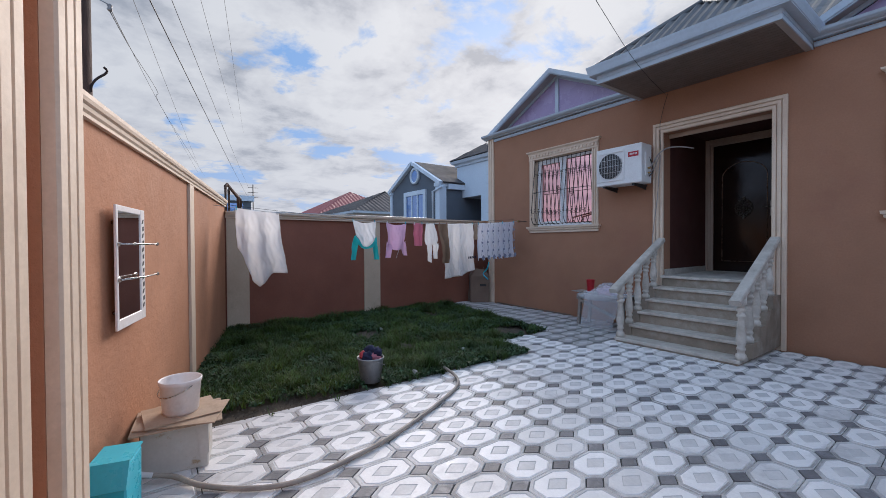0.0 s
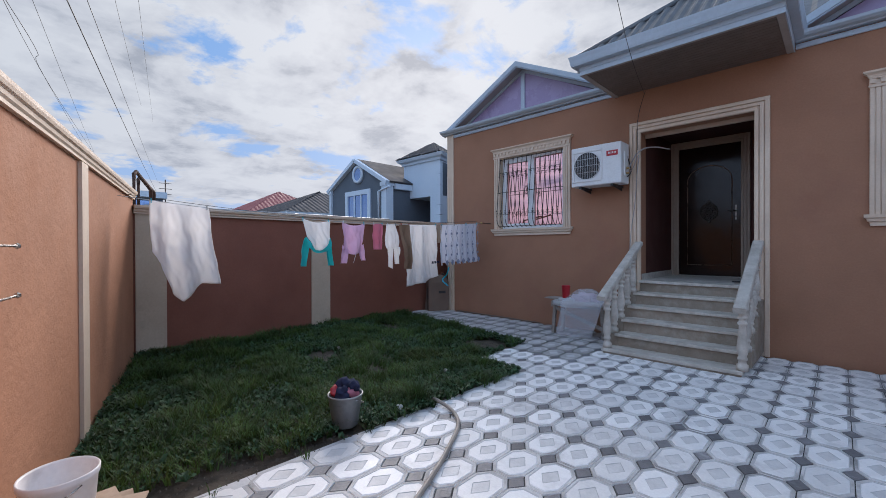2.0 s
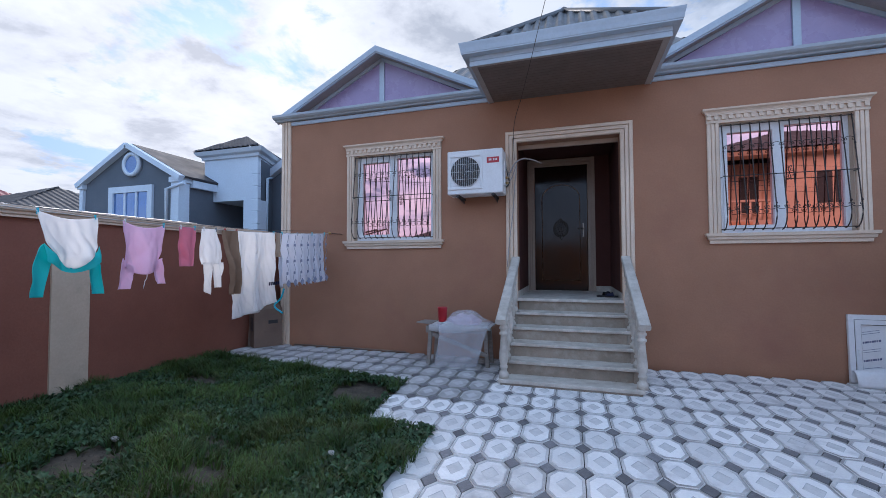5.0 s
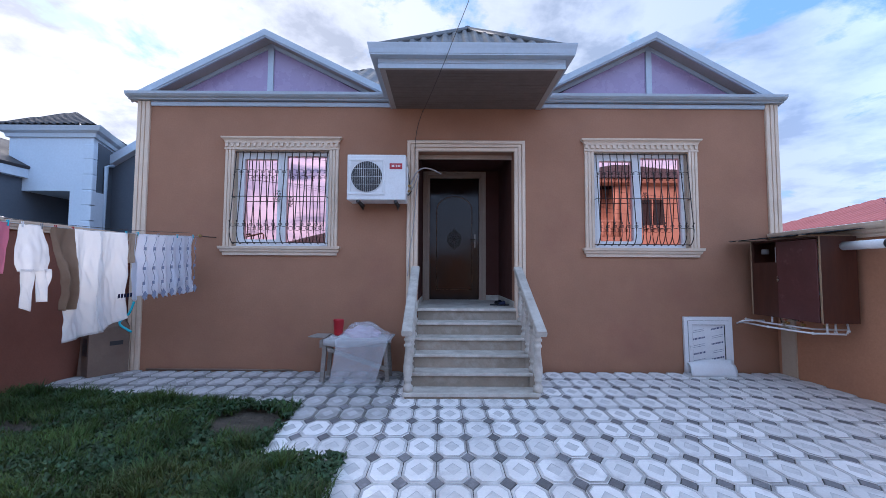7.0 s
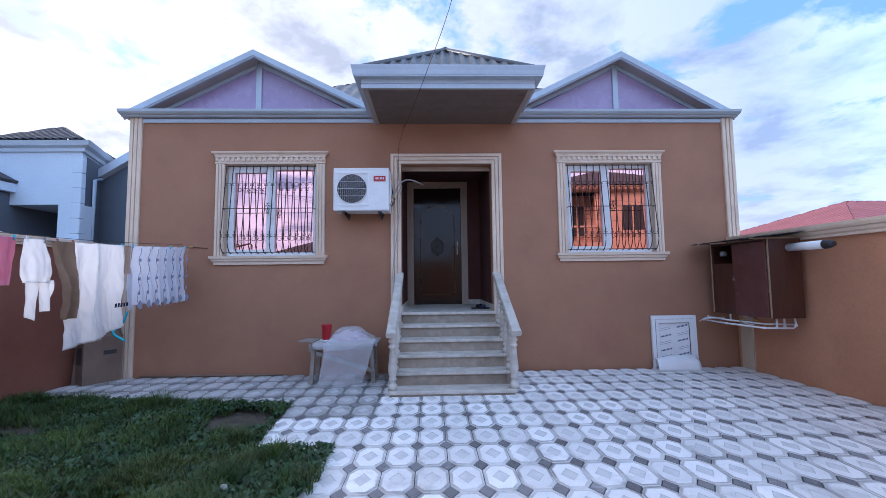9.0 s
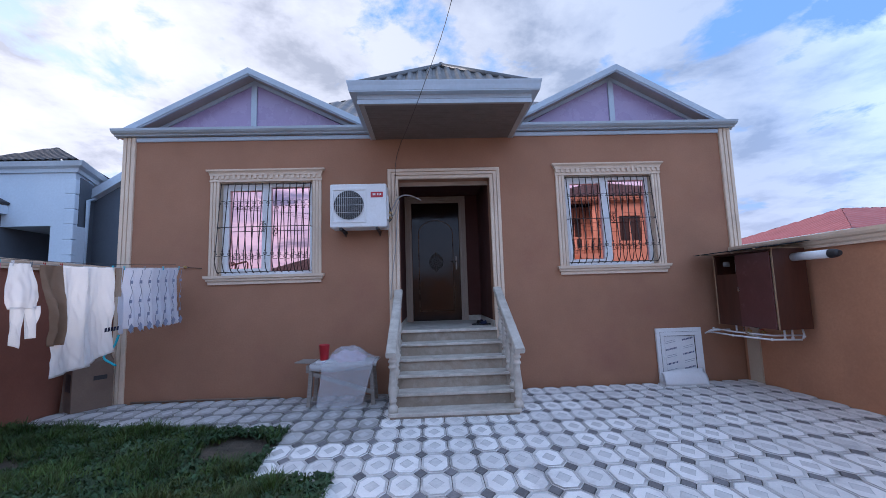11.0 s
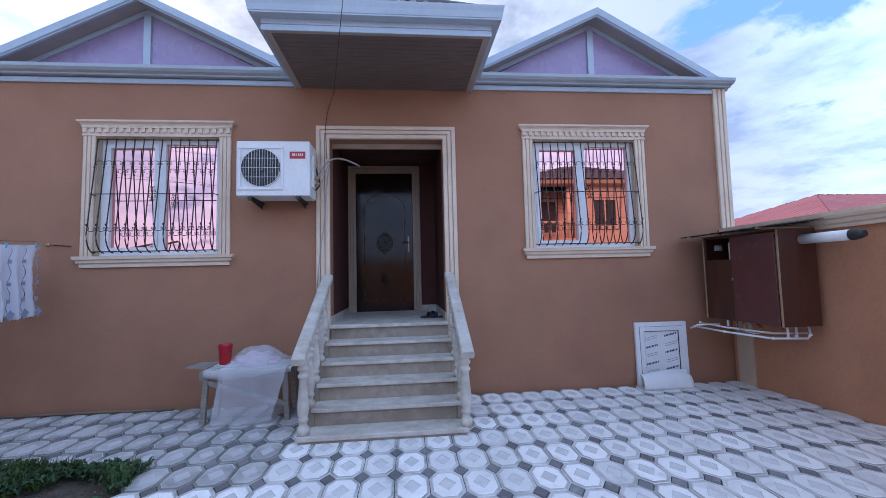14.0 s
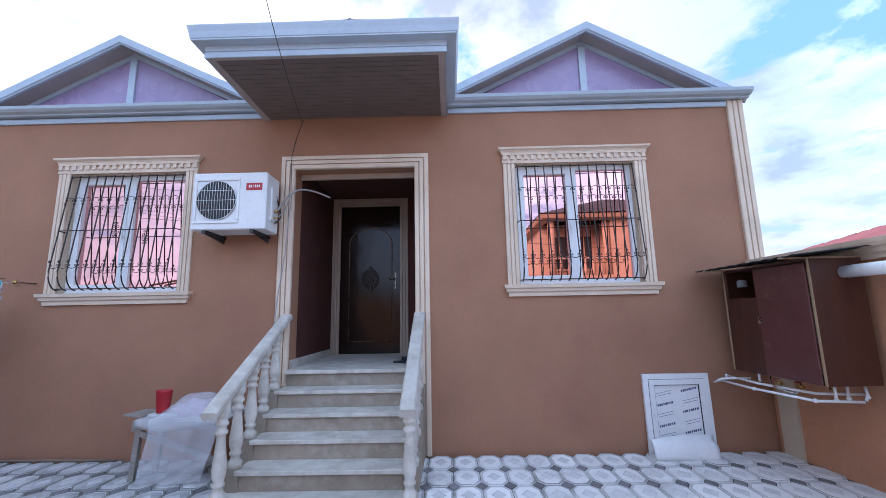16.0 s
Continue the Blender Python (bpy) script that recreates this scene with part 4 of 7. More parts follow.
# ---- eaves, gables, roofs ----
EAVE = [(0.0, 4.062), (0.085, 4.062), (0.09, 4.078), (0.14, 4.09), (0.17, 4.115), (0.18, 4.15), (0.0, 4.16)]
GABLES = ((-5.76, -7.745, -3.68), (0.35, -1.56, 2.21))
APEX = 5.23
for gi, (xa, x0, x1) in enumerate(GABLES):
    g = thing("gable", "triangular gable with lilac panels and pale grey trim", "gable", None, None, "structure", "gables")
    bm = B()
    xe0, xe1 = (x0, -3.785) if gi == 0 else (-1.465, x1)
    extrude(bm, EAVE, (xe0, FY - 0.001, 0), (0, -1, 0), (0, 0, 1), (xe1 - xe0, 0, 0))
    part("eave_cornice", bm, M_TRIM, g, "pale grey blue metal eave cornice")
    bm = B()
    f0, f1 = (-7.44, xe1) if gi == 0 else (xe0, 1.96)
    extrude(bm, [(0.0, 3.985), (0.022, 3.985), (0.028, 4.0), (0.028, 4.045), (0.0, 4.05)], (f0, FY - 0.001, 0), (0, -1, 0), (0, 0, 1), (f1 - f0, 0, 0))
    part("frieze_band", bm, M_TRIM, g, "pale band under the cornice")
    zb = 4.14
    yp = FY + 0.30                        # plane of the lilac panels
    bm = B()
    extrude(bm, [(xa - 1.98, zb - 0.05), (xa + 1.98, zb - 0.05), (xa, APEX - 0.14)], (0, yp, 0), (1, 0, 0), (0, 0, 1), (0, 0.1, 0))
    part("gable_panel", bm, M_LILAC, g, "lilac glossy gable panels")
    for end in ((xa - 2.03, xa + 2.14) if gi == 0 else (xa - 2.14, xa + 1.90)):
        d = Vector((xa - end, 0, APEX - zb - 0.04))
        nrm = Vector((0, 0, d.length / abs(d.x)))       # ends stay upright, so both rakes meet at the peak
        o = (end, FY + 0.06, zb + 0.04)
        bm = B()
        extrude(bm, [(0.0, -0.105), (0.03, -0.105), (0.032, -0.095), (0.05, -0.085), (0.056, 0.0), (0.0, 0.0)], o, (0, -1, 0), nrm, d)
        part("rake_trim", bm, M_TRIM, g, "pale grey blue rake trim")
        bm = B()
        extrude(bm, [(0.0, -0.075), (0.0, -0.06), (-0.34, -0.06), (-0.34, -0.075)], o, (0, -1, 0), nrm, d)
        part("rake_soffit", bm, M_TRIM_BEIGE, g, "grey beige rake soffit")
        bm = B()
        extrude(bm, [(-0.21, -0.135), (-0.21, -0.078), (-0.238, -0.078), (-0.238, -0.135)], o, (0, -1, 0), nrm, d)
        part("rake_inner_trim", bm, M_TRIM, g, "pale inner rake trim")
        bm = B()
        extrude(bm, [(-0.001, -0.058), (-3.2, -0.058), (-3.2, -0.002), (-0.001, -0.002)], o, (0, -1, 0), nrm, d)
        part("gable_roof", bm, M_ROOF, g, "dark metal sheet roof of the gable")
    bm = B()
    box(bm, xa - 0.045, xa + 0.045, yp - 0.03, yp - 0.001, zb - 0.05, APEX - 0.15)
    part("gable_post", bm, M_TRIM, g, "pale vertical gable post")
    bm = B()
    box(bm, xe0 + 0.05, xe1 - 0.05, FY, yp + 0.1, 4.11, 4.145)
    part("ledge", bm, M_TRIM, g, "flat ledge behind the cornice")


def ribbed_slope(bm, a, b, c, d, ribs, h=0.03):
    """A ribbed metal slope over the eave a-b, cut off by the lines a-d and b-c; the ribs run straight up it."""
    a, b, c, d = (Vector(p) for p in (a, b, c, d))
    e = (b - a).normalized()
    L = (b - a).length
    nrm = e.cross(d - a).normalized()
    if nrm.z < 0:
        nrm = -nrm
    up = (d - a) - e * (d - a).dot(e)
    sd = min(max((d - a).dot(e), 1e-4), L)
    sc = max(min((c - a).dot(e), L - 1e-4), sd)
    bot, top = [], []
    n = ribs * 4
    for i in range(n + 1):
        q = L * i / n
        k = q / sd if q < sd else (L - q) / (L - sc) if q > sc else 1.0
        o = nrm * (h if i % 4 in (0, 1) else 0)
        p = a + e * q
        bot.append(bm.verts.new(p + o))
        top.append(bm.verts.new(p + up * max(k, 0.001) + o))
    for i in range(n):
        bm.faces.new((bot[i], bot[i + 1], top[i + 1], top[i]))


# main hipped roof
roof = thing("roof", "dark grey ribbed metal hipped roof", "roof", None, None, "structure")
R0, R1, RY0, RY1, RZ = -7.8, 2.2, FY + 0.3, 15.2, 4.2
RT = 6.55
for a, b, c, d, n in (((R0, RY0, RZ), (R1, RY0, RZ), (-0.8, 10.8, RT), (-4.8, 10.8, RT), 34), ((R1, RY1, RZ), (R0, RY1, RZ), (-4.8, 10.8, RT), (-0.8, 10.8, RT), 34),
                      ((R1, RY0, RZ), (R1, RY1, RZ), (-0.8, 10.8, RT), (-0.8, 10.8, RT), 28), ((R0, RY1, RZ), (R0, RY0, RZ), (-4.8, 10.8, RT), (-4.8, 10.8, RT), 28)):
    bm = B()
    ribbed_slope(bm, a, b, c, d, n)
    part("roof_slope", bm, M_ROOF, roof)

# the canopy over the steps
can = thing("canopy", "boxed canopy over the steps with grey trim and ribbed roof", "canopy", None, None, "structure")
CX0, CX1, CY0 = -3.765, -1.485, 5.70
SZ = 3.965
bm = B()
n = 15
for i in range(n):
    y0 = CY0 + 0.045 + i * (FY - CY0 - 0.055) / n
    box(bm, CX0 + 0.075, CX1 - 0.075, y0 + 0.003, y0 + (FY - CY0 - 0.055) / n - 0.003, SZ, SZ + 0.012)
box(bm, CX0 + 0.02, CX1 - 0.02, CY0 + 0.02, FY - 0.002, SZ + 0.008, SZ + 0.03)
part("soffit", bm, M_SOFFIT, can, "brown grey slatted soffit")
bm = B()
box(bm, CX0 + 0.002, CX0 + 0.07, CY0 + 0.002, FY - 0.003, SZ - 0.004, SZ + 0.006)
box(bm, CX1 - 0.07, CX1 - 0.002, CY0 + 0.002, FY - 0.003, SZ - 0.004, SZ + 0.006)
box(bm, CX0 + 0.07, CX1 - 0.07, CY0 + 0.002, CY0 + 0.04, SZ - 0.004, SZ + 0.006)
part("soffit_edge", bm, M_TRIM_BEIGE, can, "taupe edge strip of the soffit")
FAS = [(0.0, 0.0), (0.012, 0.0), (0.012, 0.052), (0.004, 0.055), (0.004, 0.063), (0.012, 0.066), (0.012, 0.118), (0.10, 0.124), (0.10, 0.138), (0.106, 0.142), (0.116, 0.20), (0.128, 0.245), (0.13, 0.262), (0.10, 0.268), (0.0, 0.268)]


bm = B()
mitred(bm, FAS, [(CX0, FY - 0.002), (CX0, CY0), (CX1, CY0), (CX1, FY - 0.002)], SZ - 0.005)
part("fascia", bm, M_TRIM, can, "pale grey blue stepped fascia and gutter")
z = SZ + 0.225
cx = (CX0 + CX1) / 2
ap, bk = (cx, 6.60, 4.99), (cx, 9.6, 4.99)
e0, e1, e2, e3 = (CX0 - 0.06, CY0 - 0.06, z), (CX1 + 0.06, CY0 - 0.06, z), (CX1 + 0.06, 9.0, z), (CX0 - 0.06, 9.0, z)
for a, b, c, d, n in ((e0, e1, ap, ap, 17), (e1, e2, bk, ap, 14), (e3, e0, ap, bk, 14)):
    bm = B()
    ribbed_slope(bm, a, b, c, d, n)
    part("canopy_roof", bm, M_ROOF, can, "dark ribbed metal canopy roof")
for a in (e0, e1):
    bm = B()
    tube(bm, [Vector(a) + Vector((0, 0, 0.012)), Vector(ap) + Vector((0, 0, 0.02))], 0.045, 8)
    part("hip_cap", bm, M_ROOF, can)
bm = B()
tube(bm, [Vector(ap) + Vector((0, -0.03, 0.018)), Vector(bk) + Vector((0, 0, 0.018))], 0.05, 8)
part("ridge_cap", bm, M_ROOF, can)

# ---- things along the house front ----
# air conditioner
ac = thing("air_conditioner", "white outdoor air conditioning unit with a round fan grille", "air conditioner", at=pose(-3.915, 6.52, 2.475))
aw, ad, ah = 0.83, 0.33, 0.65
bm = B()
box(bm, -aw / 2, aw / 2, 0, ad, 0, ah)
part("casing", bm, M_AC, ac, "white painted steel casing", bevel=0.012)
bm = B()
FX, FZ, FR = -0.135, 0.33, 0.222
bm.verts.ensure_lookup_table()
lathe(bm, [(FR, 0.0), (FR, 0.006)], (0, 0, 0), 32, Matrix.Translation((FX, -0.0005, FZ)) @ Matrix.Rotation(radians(90), 4, "X"))
part("fan_recess", bm, M_BLACK, ac, "dark fan opening")
bm = B()
for k in range(5):
    a = 2 * math.pi * k / 5
    extrude(bm, [(0.03, -0.03), (FR - 0.03, -0.07), (FR - 0.03, 0.06), (0.03, 0.02)], (FX, -0.009, FZ), (math.cos(a), 0, math.sin(a)), (-math.sin(a), 0, math.cos(a)), (0, 0.002, 0))
part("fan", bm, M_BLACK, ac, "dark fan blades")
bm = B()
lathe(bm, [(0.05, 0), (0.045, 0.012)], (0, 0, 0), 16, Matrix.Translation((FX, -0.009, FZ)) @ Matrix.Rotation(radians(90), 4, "X"))
part("fan_hub", bm, M_BLACK, ac)
bm = B()
for x0, x1, z0, z1 in ((FX - 0.255, FX + 0.255, FZ + 0.225, FZ + 0.26), (FX - 0.255, FX + 0.255, FZ - 0.26, FZ - 0.225), (FX - 0.255, FX - 0.222, FZ - 0.225, FZ + 0.225), (FX + 0.222, FX + 0.255, FZ - 0.225, FZ + 0.225)):
    box(bm, x0, x1, -0.014, 0.0, z0, z1)
part("grille_frame", bm, M_AC, ac, "square white grille frame", bevel=0.004)
bm = B()
tube(bm, [(FX + FR * math.cos(a), -0.016, FZ + FR * math.sin(a)) for a in [2 * math.pi * k / 32 for k in range(33)]], 0.004, 5)
guard = part("fan_guard", bm, M_WHITE_PVC, ac, "thin white wire guard")
for k in range(15):
    x = -FR + 0.03 * k
    h = math.sqrt(max(0, FR * FR - x * x))
    if h > 0.03:
        bm = B()
        tube(bm, [(FX + x, -0.018, FZ - h), (FX + x, -0.024, FZ), (FX + x, -0.018, FZ + h)], 0.0022, 4)
        part("guard_wire", bm, M_WHITE_PVC, guard)
for k in range(3):
    z = -0.11 + 0.11 * k
    h = math.sqrt(FR * FR - z * z)
    bm = B()
    tube(bm, [(FX - h, -0.02, FZ + z), (FX + h, -0.02, FZ + z)], 0.0025, 4)
    part("guard_wire", bm, M_WHITE_PVC, guard)
bm = B()
box(bm, 0.185, 0.365, -0.002, 0.002, 0.44, 0.525)
lab = part("badge", bm, M_RED, ac, "small red maker's badge")
bm = B()
for i, w_ in enumerate((0.016, 0.012, 0.006, 0.012, 0.012, 0.012)):
    x = 0.215 + i * 0.022
    box(bm, x, x + w_, -0.0035, -0.0021, 0.473, 0.502)
part("badge_bars", bm, M_WHITE_INK, lab, "white bars on the badge")
bm = B()
box(bm, aw / 2 + 0.0005, aw / 2 + 0.02, 0.10, 0.24, 0.12, 0.50)
part("service_cover", bm, M_AC, ac, "white side cover", bevel=0.006)
for z in (0.16, 0.24):
    bm = B()
    tube(bm, [(aw / 2 + 0.02, 0.17, z), (aw / 2 + 0.06, 0.17, z)], 0.016, 8)
    part("valve", bm, M_BRASS, ac, "brass pipe valve")
for x in (-0.26, 0.27):
    bm = B()
    box(bm, x - 0.02, x + 0.02, 0.0, ad + 0.10, -0.035, -0.001)
    extrude(bm, [(0.02, -0.035), (ad + 0.095, -0.035), (ad + 0.095, -0.085), (ad + 0.085, -0.085)], (x - 0.004, 0, 0), (0, 1, 0), (0, 0, 1), (0.008, 0, 0))
    part("bracket", bm, M_BLACK, ac, "dark steel wall bracket")

# pipes and cable from the unit into the porch
bm = B()
tube(bm, spline([(-3.46, 6.70, 2.70), (-3.42, 6.76, 2.82), (-3.36, 6.82, 2.95), (-3.26, 6.90, 3.03), (-3.14, 7.06, 3.05), (-3.0, 7.22, 3.02)], 6), 0.011, 7)
thing("refrigerant_pipe", "pale wrapped pipe from the unit into the porch", "pipe", bm, M_WIRE_WHITE)
bm = B()
tube(bm, spline([(-3.46, 6.68, 2.62), (-3.40, 6.75, 2.72), (-3.33, 6.79, 2.92), (-3.37, 6.83, 2.6), (-3.40, 6.835, 2.2), (-3.46, 6.84, 1.75), (-3.49, 6.845, 1.4)], 6), 0.007, 5)
thing("hanging_cable", "thin pale cable hanging down the door surround", "cable", bm, M_WIRE_WHITE)

bm = B()
tube(bm, spline([(-3.28, FY - 0.012, 3.955), (-3.36, FY - 0.010, 3.70), (-3.39, FY - 0.03, 3.50), (-3.39, FY - 0.052, 3.44), (-3.385, FY - 0.055, 3.20), (-3.38, FY - 0.06, 3.02)], 5), 0.004, 5)
thing("wall_cable", "thin dark cable running down the wall to the door surround", "cable", bm, M_CABLE)
bm = B()
tube(bm, spline([(-3.48, 6.72, 2.58), (-3.44, 6.77, 2.66), (-3.47, 6.80, 2.80), (-3.49, 6.72, 2.92)], 6), 0.009, 6)
thing("power_cable", "short black cable looped at the unit's side", "cable", bm, M_CABLE)

# table with plastic sheet, cup
tab = thing("work_table", "small weathered wooden trestle table with splayed legs", "table", at=pose(-4.16, 6.50, 0))
bm = B()
box(bm, -0.40, 0.50, -0.22, 0.24, 0.545, 0.567)
part("tabletop", bm, M_WOOD_GREY, tab, "thin grey board", bevel=0.003)
bm = B()
extrude(bm, [(-0.64, -0.06), (-0.38, -0.16), (-0.38, 0.20), (-0.60, 0.20)], (0, 0, 0.5685), (1, 0, 0), (0, 1, 0), (0, 0, 0.014))
part("end_board", bm, M_WOOD_GREY, tab, "loose board that overhangs the end", bevel=0.002)
bm = B()
box(bm, -0.45, -0.36, -0.17, 0.20, 0.45, 0.5445)
part("end_rail", bm, M_WOOD_GREY, tab, "pale wooden end rail")
for x in (-0.40, 0.44):
    for y in (-0.15, 0.17):
        bm = B()
        extrude(bm, [(-0.026, -0.022), (0.026, -0.022), (0.026, 0.022), (-0.026, 0.022)], (x * 1.04, y, 0), (1, 0, 0), (0, 1, 0), (-x * 0.08, 0, 0.449 if x < 0 else 0.545))
        part("leg", bm, M_WOOD_GREY, tab)
bm = B()
box(bm, -0.35, 0.40, -0.20, -0.172, 0.47, 0.544)
part("apron", bm, M_WOOD_GREY, tab)
bm = B()
extrude(bm, [(-0.013, -0.028), (0.013, -0.028), (0.013, 0.028), (-0.013, 0.028)], (-0.34, -0.187, 0.435), (0, 1, 0), (0, 0, 1), (0.82, 0, -0.27))
part("brace", bm, M_WOOD_GREY, tab, "slanting wooden brace")


def cloth_mesh(bm, f, nu, nv):
    rows = [[bm.verts.new(f(i / nu, j / nv)) for i in range(nu + 1)] for j in range(nv + 1)]
    for j in range(nv):
        for i in range(nu):
            q = bm.faces.new((rows[j][i], rows[j][i + 1], rows[j + 1][i + 1], rows[j + 1][i]))
            q.smooth = True


def solid(ob, t=0.004):
    m = ob.modifiers.new("thickness", "SOLIDIFY")
    m.thickness = t
    m.offset = 0
    return ob


def sheet_point(u, v):
    """A plastic sheet: v from 0 at the back of the top to 1 at the foot of its front fall."""
    if v < 0.42:
        k = v / 0.42
        left, right = -4.20 - 0.19 * k, -3.66 - 0.02 * k
        x = left + (right - left) * u + 0.012 * noise.noise((u * 3, v * 9, 5))
        y = 6.72 - 0.455 * k
        across = min(1, max(0, (x + 4.366) / 0.706))
        dome = max(0, math.sin(math.pi * across ** 0.8)) * max(0, math.sin(math.pi * min(1, k * 0.92 + 0.05))) ** 0.7
        z = 0.578 + 0.175 * dome + 0.03 * (0.5 + noise.noise((u * 4, v * 7, 0.3))) * (0.3 + dome)
    else:
        k = (v - 0.42) / 0.58
        left, right = -4.39 - 0.03 * k + 0.02 * math.sin(5 * k), -3.68 - 0.15 * k
        x = left + (right - left) * u + 0.03 * noise.noise((u * 4, k * 4, 7)) * k
        y = 6.262 - 0.02 * k - 0.026 * math.sin(u * 13 + 2 * k) * k - 0.05 * noise.noise((u * 5, k * 3, 2)) * k - 0.02 * (1 + noise.noise((u * 4, k * 3, 4)))
        z = 0.572 * (1 - k * (0.97 + 0.06 * math.sin(u * 4)))
    return (x, y, max(z, 0.010 + 0.008 * abs(noise.noise((u * 9, v * 9, 1)))))


bm = B()
cloth_mesh(bm, sheet_point, 44, 40)
solid(thing("plastic_sheet", "milky plastic sheet draped over the small table", "plastic sheet", bm, M_SHEET), 0.002)
cup = thing("cup", "tall red plastic cup on the table", "cup", at=pose(-4.385, 6.43, 0.602) @ Matrix.Diagonal((1.08, 1.08, 1.14, 1)))
bm = B()
lathe(bm, [(0.052, 0), (0.055, 0.02), (0.066, 0.175), (0.069, 0.18), (0.066, 0.186), (0.062, 0.18), (0.052, 0.02), (0.01, 0.015)], (0, 0, 0), 20)
part("body", bm, M_RED, cup)
bm = B()
box(bm, -0.14, 0.16, -0.10, 0.12, -0.040, -0.001)
thing("folded_cloth_stack", "folded pale cloth under the red cup", "cloth", bm, M_CLOTH, at=pose(-4.36, 6.44, 0.602) @ Matrix.Diagonal((0.9, 0.9, 0.75, 1)), bevel=0.01)
bm = B()
cloth_mesh(bm, lambda u, v: (-4.545 + 0.90 * u, 6.74 - 0.47 * v if v < 0.92 else 6.272, 0.5685 + 0.002 * noise.noise((u * 8, v * 6, 0)) if v < 0.92 else 0.567 - 0.9 * (v - 0.92) - 0.03 * math.sin(u * 5) * (v > 0.95)), 30, 26)
solid(thing("table_cover", "white cloth spread over the small table", "table cover", bm, M_CLOTH), 0.003)

bm = B()
bmesh.ops.create_icosphere(bm, subdivisions=4, radius=1.0)
for v in bm.verts:
    r_ = 1 + 0.35 * noise.noise(v.co * 2.2) + 0.15 * noise.noise(v.co * 6)
    v.co = Vector((v.co.x * 0.21 * r_, v.co.y * 0.13 * r_, max(-0.03, v.co.z * 0.085 * r_)))
for f in bm.faces:
    f.smooth = True
thing("bundled_cloth", "crumpled pale lilac cloth under the plastic sheet", "cloth", bm, M_PINK, at=pose(-4.08, 6.50, 0.60) @ Matrix.Diagonal((1.1, 1.0, 1.25, 1)))

# shoes on the landing
for i, (x, y, r, c) in enumerate(((-2.03, 7.55, 20, M_NAVY_CLOTH), (-2.10, 7.42, -65, M_BLACK), (-1.98, 7.35, 100, M_NAVY_CLOTH))):
    sh = thing("slipper", "dark slipper lying on the landing by the wall", "slipper", group="slippers on the landing", at=pose(x, y, 0.935, 0, 0, r))
    bm = B()
    pts = [(0.045 * math.cos(a) * (1 - 0.18 * math.sin(a)), 0.12 * math.sin(a)) for a in [2 * math.pi * k / 16 for k in range(16)]]
    extrude(bm, pts, (0, 0, 0), (1, 0, 0), (0, 1, 0), (0, 0, 0.022))
    part("sole", bm, M_BLACK, sh)
    bm = B()
    cloth_mesh(bm, lambda u, v: (0.047 * math.cos(math.pi * u), 0.0 + 0.10 * v, 0.02 + 0.055 * math.sin(math.pi * u) * (1 - 0.55 * v)), 10, 6)
    solid(part("upper", bm, c, sh), 0.005)

# white window panel leaning on the wall, and a curved sheet
pan = thing("window_panel", "white plastic window panel with film, leaning on the wall", "window panel", at=pose(0.975, 6.892, 0.0, -1.5, 0, 0))
pw, ph = 0.36, 0.82
bm = B()
for x0, x1, z0, z1 in ((-pw, -pw + 0.075, 0, ph), (pw - 0.075, pw, 0, ph), (-pw + 0.075, pw - 0.075, 0, 0.075), (-pw + 0.075, pw - 0.075, ph - 0.075, ph)):
    box(bm, x0, x1, 0, 0.036, z0, z1)
part("frame", bm, M_WHITE_PVC, pan, "white plastic frame")
bm = B()
for x0, x1, z0, z1 in ((-pw + 0.06, -pw + 0.115, 0.06, ph - 0.06), (pw - 0.115, pw - 0.06, 0.06, ph - 0.06), (-pw + 0.115, pw - 0.115, 0.06, 0.115), (-pw + 0.115, pw - 0.115, ph - 0.115, ph - 0.06)):
    box(bm, x0, x1, -0.012, 0.032, z0, z1)
part("sash", bm, M_WHITE_PVC, pan, "white inner sash")
bm = B()
box(bm, -pw + 0.115, pw - 0.115, 0.008, 0.03, 0.115, ph - 0.115)
film = part("film_panel", bm, M_WHITE_PVC, pan, "white panel under printed protective film")
bm = B()
for x0, x1, z0, z1 in ((-pw + 0.115, -pw + 0.121, 0.115, ph - 0.115), (pw - 0.121, pw - 0.115, 0.115, ph - 0.115), (-pw + 0.121, pw - 0.121, 0.115, 0.121), (-pw + 0.121, pw - 0.121, ph - 0.122, ph - 0.115)):
    box(bm, x0, x1, -0.004, 0.0078, z0, z1)
part("gasket", bm, M_RUBBER, pan, "black rubber gasket")
for x0, x1, z0, z1 in ((-pw + 0.056, -pw + 0.0595, 0.056, ph - 0.056), (pw - 0.0595, pw - 0.056, 0.056, ph - 0.056), (-pw + 0.0595, pw - 0.0595, ph - 0.0595, ph - 0.056)):
    bm = B()
    box(bm, x0, x1, -0.002, 0.004, z0, z1)
    part("seal", bm, M_RUBBER, pan, "dark seal between frame and sash")


def word_bars(bm, x, z, w, h):
    """An unreadable printed word: slanting upright bars of uneven width."""
    for q in range(8):
        s0 = w * q / 8
        s1 = s0 + w / 8 * (0.62 + 0.22 * (q % 3 == 1))
        extrude(bm, [(s0, s0 * 0.2), (s1, s1 * 0.2), (s1, s1 * 0.2 + h), (s0, s0 * 0.2 + h)], (x, 0.0065, z), (1, 0, 0), (0, 0, 1), (0, 0.001, 0))


def small_lines(bm, x, z, w):
    """Two lines of small print."""
    for q in range(2):
        extrude(bm, [(0, 0), (w, w * 0.2), (w, w * 0.2 + 0.004), (0, 0.004)], (x, 0.0065, z + 0.026 * q), (1, 0, 0), (0, 0, 1), (0, 0.001, 0))


